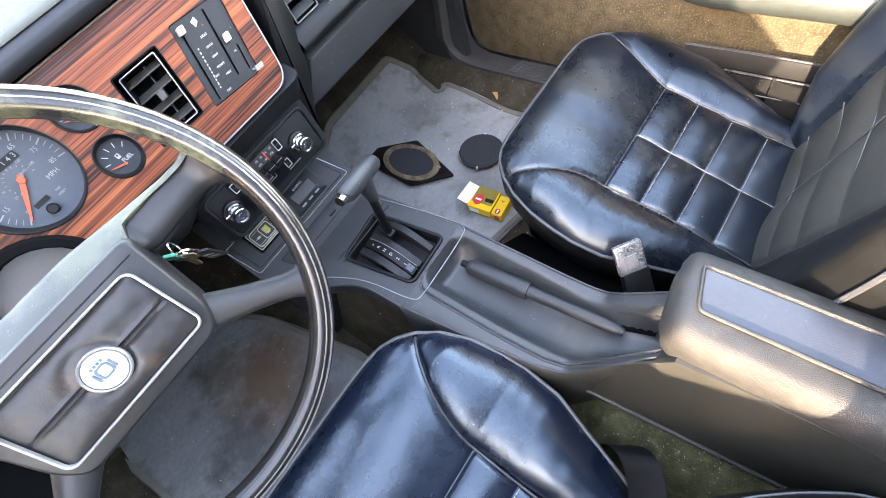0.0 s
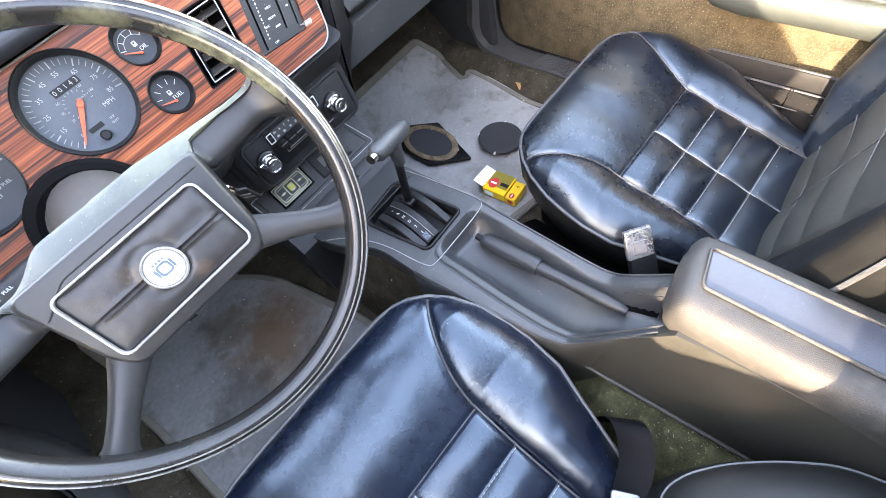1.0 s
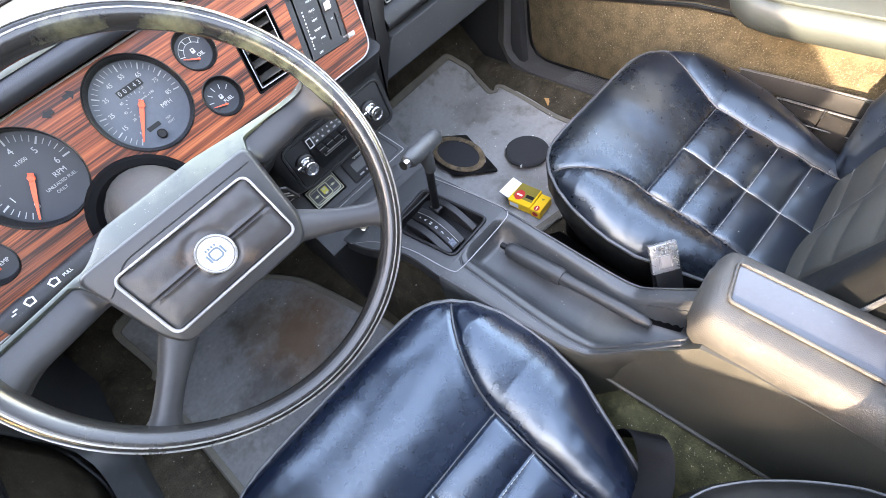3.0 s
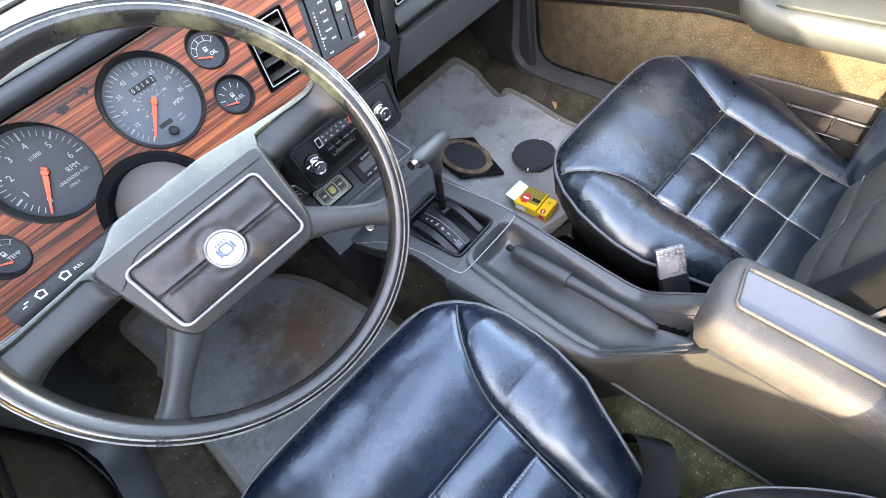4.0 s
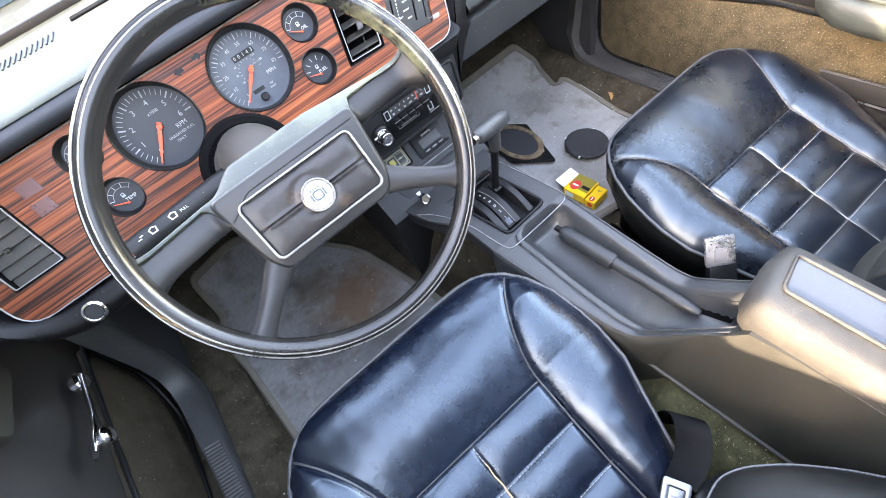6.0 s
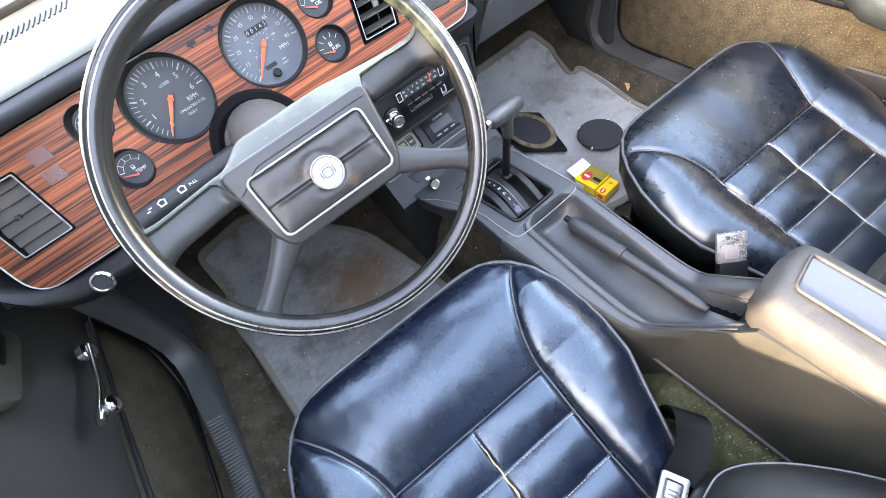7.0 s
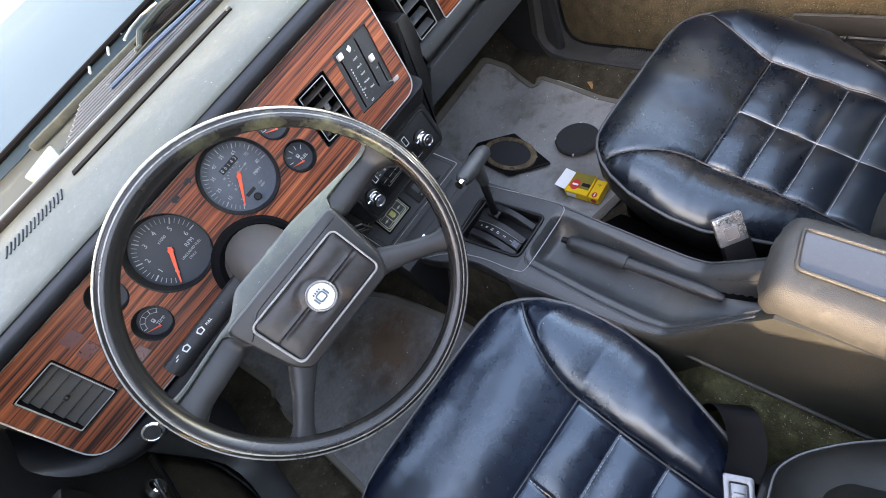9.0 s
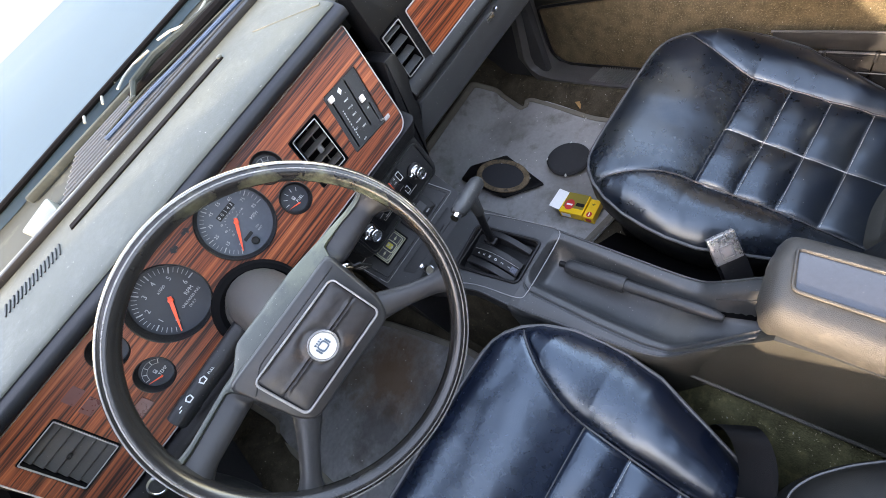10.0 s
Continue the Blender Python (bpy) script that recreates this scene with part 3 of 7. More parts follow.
for x, up_ in [(-0.64 - 0.0965 * math.sin(radians(9 * i)), 0.085 * (1 - math.cos(radians(9 * i)))) for i in range(10, -1, -1)] + [(-0.20, 0.0)]:
    secs.append([(x, y + (0.47 * up_ if z < 0.59 else 0.0), z + (up_ if z < 0.59 else 0.0)) for y, z in face])
# right of the column the lower roll runs out into the centre stack, and the end is rounded off
flat = [(0.724, 0.738), (0.708, 0.740), (0.699, 0.746), (0.700, 0.754), (0.72, 0.763), (0.80, 0.772), (0.93, 0.782), (0.96, 0.74), (0.96, 0.52), (0.74, 0.50), (0.700, 0.509), (0.685, 0.514), (0.670, 0.521), (0.661, 0.532), (0.654, 0.543), (0.648, 0.552), (0.642, 0.561), (0.637, 0.569), (0.642, 0.572), (0.700, 0.585), (0.765, 0.730)]
for x, f in ((-0.185, 0.25), (-0.168, 0.75), (-0.155, 1.0)):
    secs.append([(x, a[0] + (b[0] - a[0]) * f, a[1] + (b[1] - a[1]) * f) for a, b in zip(face, flat)])
for inset in (0.016, 0.006, 0.001, 0.0):
    k_ = 0.016 - inset
    row = []
    for y, z in flat:
        low = min(1.0, max(0.0, (0.735 - z) / 0.15))
        xr = 0.104 - 0.036 * low - inset
        back = k_ ** 2 * 40
        row.append((xr, y + (back if y < 0.8 else 0.0) * (1.3 if z < 0.735 else 0.2), z))
    secs.append(row)
part("binnacle", loft(secs), BLACK, dash, "black padded vinyl binnacle", 40)
part("top_pad", loft([[(x, y, z) for y, z in ((0.711, 0.7648), (0.7125, 0.7668), (0.722, 0.7692), (0.745, 0.7725), (0.80, 0.777), (0.932, 0.786), (0.932, 0.779), (0.80, 0.769), (0.720, 0.7620))] for x in (-0.80, -0.4, 0.0, 0.10)]), DASHTOP, dash, "sun-faded grey-green vinyl", 50)
part("top_pad", loft([[(x, y, z) for y, z in ((0.735, 0.757), (0.76, 0.770), (0.80, 0.776), (0.932, 0.786), (0.932, 0.70), (0.76, 0.70))] for x in (0.101, 0.4, 0.80)]), DASHTOP, dash, "sun-faded grey-green vinyl", 50)

part("brow", loft([[(x, y, z) for y, z in rounded([(0.712, 0.7405), (0.6965, 0.7415), (0.694, 0.757), (0.716, 0.7655), (0.738, 0.7685), (0.738, 0.7605), (0.716, 0.755)], [0.003, 0.007, 0.010, 0.01, 0.001, 0.001, 0.004])] for x in (-0.74, -0.4, 0.0, 0.1045)]), BROW, dash, "dark blue-grey rounded brow edge", 50)
wood_outline = rounded([(-0.70, 0.104), (-0.70, -0.068), (0.046, -0.072), (0.092, 0.104)], [0.008, 0.036, 0.026, 0.006], 6)
GAUGES = {"tachometer": (-0.404, 0.047, 0.0575), "speedometer": (-0.256, 0.0435, 0.0575), "fuel_gauge": (-0.1735, -0.002, 0.0255), "oil_gauge": (-0.1620, 0.058, 0.0255), "temperature_gauge": (-0.499, 0.002, 0.0265), "ammeter": (-0.498, 0.069, 0.0255)}
VENT_L = (-0.638, 0.0245, 0.072, 0.092)
VENT_C = (-0.085, 0.0125, 0.067, 0.090)
HVAC = (0.006, 0.0105, 0.072, 0.094)
# the fascia slants at its end, and the heater panel and centre vent with it
HS = Matrix.Translation((0.0016, 0.0089, 0)) @ Matrix(((1.067, 0.34, 0, 0), (-0.08, 1.003, 0, 0), (0, 0, 1, 0), (0, 0, 0, 1))) @ Matrix.Translation((-HVAC[0], -HVAC[1], 0))
VS = Matrix.Translation((-0.0908, 0.0135, 0)) @ Matrix(((0.99, 0.23, 0, 0), (-0.037, 0.94, 0, 0), (0, 0, 1, 0), (0, 0, 0, 1))) @ Matrix.Translation((-VENT_C[0], -VENT_C[1], 0))
DH, DV = D @ HS, D @ VS


def slanted(m, pts):
    return [tuple((m @ Vector((a, b, 0))).xy) for a, b in pts]


holes = [circle(x, y, r, 44) for x, y, r in GAUGES.values()] + [rrect(*VENT_L, 0.003, 2), slanted(VS, rrect(*VENT_C, 0.003, 2)), slanted(HS, rrect(*HVAC, 0.003, 2))]
part("wood_fascia", plate(wood_outline, holes, 0.004, 0, D @ at(0, 0, 0.0)), WOOD, dash, "dark reddish woodgrain fascia")
rim3 = [D @ Vector((x, y, 0.001)) for x, y in wood_outline]
part("fascia_trim", tube(rim3, 0.0011, True, 6), SILVER, dash, "thin silver trim line")


def ticks(cx, cy, r0, r1, a0, a1, n, w, z):
    bms = []
    for i in range(n):
        a = a0 + (a1 - a0) * i / (n - 1)
        bms.append(rbox(r1 - r0, w, 0.0004, 0, 1, D @ at(cx, cy, z, a) @ Matrix.Translation(((r0 + r1) / 2, 0, 0))))
    return bms


def gauge(name, label, dial=DIAL):
    x, y, r = GAUGES[name]
    g = thing(name, label, "gauge", D @ Vector((x, y, -0.02)))
    deep = 0.025 if r > 0.04 else 0.015
    part("bezel", lathe([(r + 0.0005, 0.001), (r - 0.0006, 0.0018), (r - 0.0015, 0.0008), (r - 0.004, -deep), (r, -deep - 0.003), (r + 0.0005, -0.004)], 48, D @ at(x, y), False), BLACK, g, "black moulded bezel")
    part("dial", lathe([(0.0001, 0.0), (r - 0.003, 0.0), (r - 0.003, -0.002), (0.0001, -0.002)], 44, D @ at(x, y, -deep), False), dial, g)
    return g, x, y, r, -deep + 0.0006


def needle(g, x, y, z, a, length, w=0.0028, tail=0.006):
    pts = [(-tail, -w), (-tail, w), (length * 0.3, w * 0.9), (length, w * 0.25), (length, -w * 0.25), (length * 0.3, -w * 0.9)]
    part("needle", plate(pts, (), 0.0015, 0, D @ at(x, y, z + 0.004, a)), NEEDLE, g, "orange-red needle")
    q_ = 0.004 if w > 0.002 else 0.0016
    part("needle_hub", lathe([(q_, 0.0), (q_, 0.003), (q_ * 0.85, 0.004)], 16, D @ at(x, y, z + 0.001)), NEEDLE, g)


def polar(x, y, r, a):
    return x + r * math.cos(radians(a)), y + r * math.sin(radians(a))


# tachometer
g, x, y, r, z = gauge("tachometer", "round black tachometer with white numerals and red needle")
part("scale", joined(*ticks(x, y, r * 0.73, r * 0.86, 232, 0, 31, 0.0008, z), *ticks(x, y, r * 0.70, r * 0.86, 232, 0, 7, 0.0018, z)), DIALPRINT, g, "white tick marks")
for i in range(7):
    a = 232 - 232 * i / 6
    px, py = polar(x, y, r * 0.57, a)
    part("numeral", words(str(i), 0.0105, D @ at(px, py, z)), DIALPRINT, g)
part("lettering", words("x1000", 0.0062, D @ at(x + 0.006, y + 0.019, z)), DIALPRINT, g)
part("lettering", words("RPM", 0.0085, D @ at(x + 0.025, y - 0.011, z)), DIALPRINT, g)
part("lettering", words("UNLEADED FUEL", 0.0052, D @ at(x + 0.018, y - 0.020, z)), DIALPRINT, g)
part("lettering", words("ONLY", 0.0052, D @ at(x + 0.012, y - 0.027, z)), DIALPRINT, g)
needle(g, x, y, z, -128 + 0, r * 0.86)
# speedometer
g, x, y, r, z = gauge("speedometer", "round blue-grey speedometer with painted glass haze and red needle", DIALHAZE)
part("scale", joined(*ticks(x, y, r * 0.77, r * 0.88, 226, -8, 33, 0.0007, z), *ticks(x, y, r * 0.74, r * 0.88, 226, -8, 9, 0.0014, z)), DIALPRINT, g, "white tick marks")
for i, t in enumerate(("5", "15", "25", "35", "45", "55", "65", "75", "85")):
    px, py = polar(x, y, r * 0.63, 226 - 234 * i / 8)
    part("numeral", words(t, 0.0072, D @ at(px, py, z)), DIALPRINT, g)
for i in range(7):
    px, py = polar(x, y, r * 0.36, 205 - 190 * i / 6)
    part("numeral", words(str(20 * (i + 1)), 0.0042, D @ at(px, py, z)), DIALPRINT, g)
part("inner_scale", joined(*ticks(x, y, r * 0.25, r * 0.29, 215, 0, 13, 0.0006, z)), DIALPRINT, g, "faded inner tick marks")
part("lettering", words("MPH", 0.0075, D @ at(x + 0.024, y - 0.014, z)), DIALPRINT, g)
part("lettering", words("km/h", 0.0042, D @ at(x + 0.008, y + 0.005, z)), DIALPRINT, g)
part("lettering", words("TRIP", 0.0036, D @ at(x + 0.013, y - 0.028, z)), DIALPRINT, g)
part("lettering", words("RESET", 0.0036, D @ at(x + 0.013, y - 0.033, z)), DIALPRINT, g)
part("odometer", plate(rrect(x + 0.004, y + 0.0215, 0.034, 0.0085, 0.001), (), 0.001, 0, D @ at(0, 0, z + 0.0008)), BLACK, g, "black odometer window")
for i in range(5):
    part("digit", words("00143"[i], 0.0075, D @ at(x - 0.0096 + 0.0068 * i, y + 0.0215, z + 0.0014)), DIALPRINT, g)
part("trip_window", plate(rrect(x - 0.008, y - 0.027, 0.018, 0.0055, 0.001), (), 0.001, 0, D @ at(0, 0, z + 0.0008)), BLACK, g)
part("reset_knob", lathe([(0.006, 0), (0.006, 0.009), (0.0045, 0.011)], 18, D @ at(x - 0.007, y - 0.0385, z)), BLACK, g, "black trip reset knob")
needle(g, x, y, z, -132, r * 0.80)
# small gauges
for nm, lb, tx, a in (("fuel_gauge", "small round fuel gauge with red needle", "FUEL", 205), ("oil_gauge", "small round oil pressure gauge with red needle", "OIL", 195), ("temperature_gauge", "small round temperature gauge with red needle", "TEMP", 200), ("ammeter", "small round gauge with dark dial", "ALT", 200)):
    g, x, y, r, z = gauge(nm, lb)
    part("scale", joined(*ticks(x, y - 0.004, r * 0.55, r * 0.80, 165, 40, 5, 0.0008, z)), WHITE, g, "white tick marks")
    part("lettering", words(tx, 0.0066, D @ at(x + 0.005, y - 0.0065, z)), WHITE, g)
    part("symbol", plate(rrect(x - 0.001, y + 0.001, 0.005, 0.006, 0.001), (rrect(x - 0.001, y + 0.002, 0.0025, 0.002, 0.0004, 1),), 0.0004, 0, D @ at(0, 0, z + 0.0004)), DIALPRINT, g)
    if tx != "FUEL":
        part("scale_arc", tube([D @ Vector((*polar(x, y - 0.004, r * 0.80, 160 - 125 * q / 20), z + 0.0003)) for q in range(21)], 0.0004, False, 5), DIALPRINT, g)
        part("scale_arc", tube([D @ Vector((*polar(x, y - 0.004, r * 0.56, 160 - 125 * q / 20), z + 0.0003)) for q in range(21)], 0.0004, False, 5), DIALPRINT, g)
    needle(g, x - 0.002, y - 0.010, z, a - 42, r * 0.70, 0.0010, 0.002)

# turn signal arrows and dark telltale lenses
for sx, px in ((-1, -0.336), (1, -0.306)):
    pts = [(sx * 0.009, 0), (0, 0.007), (0, 0.003), (-sx * 0.008, 0.003), (-sx * 0.008, -0.003), (0, -0.003), (0, -0.007)]
    part("turn_arrow", plate([(a * 0.8, b * 0.8) for a, b in pts], (), 0.001, 0, D @ at(px, 0.088 + sx * 0.002, 0.0012)), BLACK, dash, "dark turn signal arrow window")
for px, py in ((-0.567, 0.068), (-0.571, 0.043), (-0.545, -0.012)):
    part("warning_lens", plate(rrect(px, py, 0.024, 0.017, 0.001), (), 0.001, 0, D @ at(0, 0, 0.0012)), REDLENS, dash, "dark red warning lamp lens")


def vent(name, label, frame_m, rect, slats, across, tilt=35, sm=PLASTIC):
    cx, cy, w, h = rect
    v = thing(name, label, "air vent", frame_m @ Vector((cx, cy, 0)))
    # Near-black box and back: the vent's inner shade is in their colour.
    part("box", plate(rrect(cx, cy, w - 0.002, h - 0.002, 0.002, 2), (rrect(cx, cy, w - 0.006, h - 0.006, 0.002, 2),), 0.045, 0, frame_m @ at(0, 0, 0.001)), SHADE_AND_BLACK, v)
    part("back", plate(rrect(cx, cy, w - 0.004, h - 0.004, 0.002, 2), (), 0.002, 0, frame_m @ at(0, 0, -0.042)), SHADE_AND_BLACK, v)
    part("vent_frame", plate(rrect(cx, cy, w - 0.005, h - 0.005, 0.002, 2), (rrect(cx, cy, w - 0.0078, h - 0.0078, 0.002, 2),), 0.002, 0, frame_m @ at(0, 0, 0.003)), SILVER, v, "thin silver frame")
    for i in range(slats):
        if across:
            part("slat", rbox(w - 0.010, 0.0022, 0.016, 0.0006, 1, frame_m @ at(cx, cy - h / 2 + h * (i + 0.5) / slats, -0.008) @ Matrix.Rotation(radians(tilt), 4, "X")), sm, v)
        else:
            part("slat", rbox(0.0022, h - 0.010, 0.016, 0.0006, 1, frame_m @ at(cx - w / 2 + w * (i + 0.5) / slats, cy, -0.008) @ Matrix.Rotation(radians(30), 4, "Y")), PLASTIC, v)
    return v


v = vent("air_vent", "square black air vent with silver frame and closed slats", D, VENT_L, 6, True, 74, SLAT)
part("vent_knob", rbox(0.006, 0.006, 0.008, 0.001, 1, D @ at(VENT_L[0], VENT_L[1], 0.003)), BLACK, v)
# centre vent: a swivelling core, turned to one side in its dark opening
cx, cy, w, hh = VENT_C
v = thing("air_vent", "square swivelling air vent turned aside in its black opening", "air vent", DV @ Vector((cx, cy, 0)))
part("box", plate(rrect(cx, cy, w - 0.001, hh - 0.001, 0.002, 2), (rrect(cx, cy, w - 0.004, hh - 0.004, 0.002, 2),), 0.05, 0, DV @ at(0, 0, 0.001)), SHADE_AND_BLACK, v)
part("back", plate(rrect(cx, cy, w - 0.003, hh - 0.003, 0.002, 2), (), 0.002, 0, DV @ at(0, 0, -0.046)), SHADE_AND_BLACK, v)
VC = DV @ at(cx + 0.001, cy, -0.003) @ Matrix.Rotation(radians(-17), 4, "Y")
part("core", plate(rrect(0, 0, 0.053, 0.080, 0.002, 2), (rrect(0, 0, 0.050, 0.077, 0.002, 2),), 0.032, 0, VC), BLACK, v, "black swivelling core")
part("vent_frame", plate(rrect(0, 0, 0.0535, 0.0805, 0.002, 2), (rrect(0, 0, 0.0508, 0.0778, 0.002, 2),), 0.002, 0, VC @ at(0, 0, 0.002)), SILVER, v, "thin silver frame")
part("core_back", plate(rrect(0, 0, 0.050, 0.077, 0.002, 2), (), 0.002, 0, VC @ at(0, 0, -0.029)), SHADE_AND_BLACK, v)
for i in range(4):
    part("slat", rbox(0.048, 0.0018, 0.018, 0.0005, 1, VC @ at(0, -0.029 + 0.0195 * i, -0.010) @ Matrix.Rotation(radians(28), 4, "X")), SLAT, v)
part("fin", rbox(0.0018, 0.074, 0.012, 0.0005, 1, VC @ at(0.004, 0, -0.022)), SLAT, v)
part("vent_knob", rbox(0.010, 0.012, 0.010, 0.001, 1, VC @ at(0.004, 0.0, -0.004)), PLASTIC, v)

# heater control panel
h = thing("heater_control", "black heater control panel with white slider knobs", "heater control", DH @ Vector((HVAC[0], HVAC[1], 0)))
cx, cy, w, hh = HVAC
part("control_plate", plate(rrect(cx, cy, w - 0.002, hh - 0.002, 0.003), (rrect(cx - 0.026, cy - 0.004, 0.003, 0.078, 0.001, 2), rrect(cx + 0.010, cy + 0.004, 0.003, 0.076, 0.001, 2), rrect(cx + 0.027, cy - 0.022, 0.0025, 0.03, 0.001, 2)), 0.006, 0, DH @ at(0, 0, -0.003)), STACK, h)
part("backing", plate(rrect(cx, cy, w - 0.004, hh - 0.004, 0.003), (), 0.002, 0, DH @ at(0, 0, -0.012)), BLACK, h)
part("slider_knob", rbox(0.009, 0.009, 0.011, 0.0015, 2, DH @ at(cx - 0.026, cy + 0.036, 0.0015)), CREAM, h, "white slider knob")
part("slider_knob", rbox(0.0075, 0.010, 0.010, 0.0015, 2, DH @ at(cx + 0.0190, cy + 0.0045, 0.001)), CREAM, h, "white slider knob")
part("fan_lever", joined(rbox(0.002, 0.002, 0.03, 0.0005, 1, DH @ at(cx + 0.029, cy - 0.040, 0.010)), rbox(0.011, 0.006, 0.005, 0.001, 2, DH @ at(cx + 0.031, cy - 0.041, 0.022))), SILVER, h, "metal fan lever")
for i, t in enumerate(("HEAT", "HI-LO", "VENT", "NORM", "MAX")):
    part("lettering", words(t, 0.0036, DH @ at(cx - 0.004 + (0.004 if i == 4 else 0), cy + 0.020 - 0.0115 * i, -0.0024)), WHITE, h)
part("lettering", words("OFF", 0.0036, DH @ at(cx - 0.010, cy - 0.041, -0.0024)), WHITE, h)
part("lettering", words("A/C", 0.0036, DH @ at(cx - 0.014, cy - 0.021, -0.0024)), WHITE, h)
part("lettering", words("FAN", 0.0036, DH @ at(cx + 0.021, cy + 0.002, -0.0024)), WHITE, h)
part("lettering", words("HI", 0.0036, DH @ at(cx + 0.021, cy - 0.012, -0.0024)), WHITE, h)
part("temperature_scale", joined(*[rbox(0.0015, 0.0016 + 0.0012 * (i % 2), 0.0004, 0, 1, DH @ at(cx - 0.018, cy + 0.012 - 0.0045 * i, -0.0024)) for i in range(11)]), WHITE, h)
part("symbol", plate([(cx - 0.010, cy + 0.038), (cx - 0.004, cy + 0.041), (cx - 0.002, cy + 0.035), (cx - 0.007, cy + 0.031)], (), 0.0004, 0, DH @ at(0, 0, -0.0022)), WHITE, h)

# passenger side of the dashboard
part("passenger_panel", plate(rounded([(0.122, 0.150), (0.116, -0.045), (0.80, -0.045), (0.80, 0.150)], 0.004), (rrect(0.150, 0.012, 0.052, 0.090, 0.003, 2),), 0.05, 0.003, DP), BLACK, dash, "black vinyl passenger panel")
vent("air_vent", "tall black passenger air vent with silver frame", DP, (0.150, 0.012, 0.052, 0.090), 4, True, 30)
part("wood_fascia", plate(rrect(0.463, 0.008, 0.54, 0.088, 0.004), (), 0.003, 0.001, DP @ at(0, 0, 0.004)), WOOD, dash, "reddish woodgrain strip")
part("fascia_trim", tube([DP @ Vector((px, py, 0.004)) for px, py in rrect(0.463, 0.008, 0.543, 0.091, 0.004)], 0.0013, True, 6), SILVER, dash, "thin silver trim line")
part("knee_pad", extrude_x(rounded([(0.690, 0.594), (0.680, 0.586), (0.670, 0.566), (0.690, 0.553), (0.80, 0.553), (0.80, 0.60)], [0.002, 0.01, 0.008, 0.01, 0.01, 0.01]), 0.109, 0.80), BLACK, dash, "black padded roll", 50)
UP = frame_at((0, 0.674, 0), (1, 0, 0), (0, 0, 1))
part("end_column", plate(rounded([(0.094, 0.660), (0.066, 0.585), (0.056, 0.56), (0.056, 0.46), (0.058, 0.46), (0.104, 0.550), (0.106, 0.575), (0.122, 0.615), (0.122, 0.660)], [0.002, 0.01, 0.002, 0.002, 0.002, 0.01, 0.008, 0.01, 0.012]), (), 0.07, 0.004, UP), BLACK, dash, "black column beside the fascia")
gb = part("glovebox_door", plate(rounded([(0.112, 0.0), (0.068, -0.067), (0.70, -0.075), (0.70, 0.0)], 0.004), (), 0.05, 0.003, frame_at((0, 0.677, 0.549), (1, 0, 0), (0, -0.10, 1))), LEVERGREY, dash, "dark grey plastic glovebox door")
part("glovebox_latch", joined(rbox(0.024, 0.006, 0.010, 0.002, 2, Matrix.Translation((0.345, 0.677, 0.540))), rbox(0.006, 0.008, 0.006, 0.001, 1, Matrix.Translation((0.364, 0.674, 0.545)))), CHROME, gb, "small chrome latch")
part("lower_dash", extrude_x([(0.74, 0.49), (0.80, 0.46), (1.30, 0.45), (1.30, 0.72), (0.95, 0.76), (0.80, 0.6)], 0.05, 0.78), BLACK, dash)
part("lower_dash", extrude_x([(0.74, 0.53), (0.84, 0.47), (1.30, 0.45), (1.30, 0.72), (0.95, 0.76), (0.80, 0.6)], -0.80, -0.165), BLACK, dash)

# ---- centre stack and console ----
stack = thing("centre_stack", "dark plastic centre stack below the fascia", "centre stack", (-0.05, 0.72, 0.3))
SX0, SX1 = -0.180, 0.060
# radio pod: rounded box hanging under the fascia
pod = rounded([(0.646, 0.566), (0.652, 0.545), (0.666, 0.528), (0.664, 0.428), (0.760, 0.420), (0.90, 0.50), (0.90, 0.566)], [0.003, 0.02, 0.012, 0.012, 0.01, 0.01, 0.01], 4)
secs = []
for x, q in ((SX0, 0.86), (SX0 + 0.003, 0.93), (SX0 + 0.010, 0.985), (SX0 + 0.020, 1.0), (SX1 - 0.020, 1.0), (SX1 - 0.010, 0.985), (SX1 - 0.003, 0.93), (SX1, 0.86)):
    secs.append([(x, 0.78 + (y - 0.78) * q, 0.50 + (z - 0.50) * (0.5 + 0.5 * q)) for y, z in pod])
part("housing", loft(secs), STACK, stack, "rounded black radio housing", 40)
RM = frame_at((0, 0.6635, 0.478), (1, 0, 0), (0, 0.05, 1))
rim_o, rim_i = rrect(-0.0585, -0.001, 0.212, 0.090, 0.014), rrect(-0.0585, -0.001, 0.202, 0.080, 0.010)
part("stack_rim", plate(rim_o, (rim_i,), 0.006, 0.002, RM @ at(0, 0, 0.003)), STACK, stack, "moulded surround")
# lower panel, leaning back under the pod
low_prof = [(0.655, 0.276), (0.668, 0.290), (0.699, 0.310), (0.760, 0.382), (0.775, 0.43), (1.2, 0.43), (1.2, 0.02), (0.69, 0.02)]
part("lower_panel", extrude_x(low_prof, -0.198, 0.072), STACK, stack, angle=25)
LM = frame_at((0, 0.7295, 0.3460), (1, 0, 0), (0, 0.646, 0.763))
part("panel_border", tube([LM @ Vector((x, y, 0.0008)) for x, y in rounded([(-0.196, 0.030), (-0.190, -0.040), (0.064, -0.040), (0.040, 0.030)], [0.004, 0.006, 0.006, 0.004])], 0.0010, True, 6), SILVER, stack, "thin silver border line")
part("panel_border", tube([LM @ Vector((x, y, 0.0008)) for x, y in rounded([(-0.186, 0.030), (-0.181, -0.034), (0.054, -0.034), (0.034, 0.030)], [0.004, 0.006, 0.006, 0.004])], 0.0009, True, 6), STACK, stack)
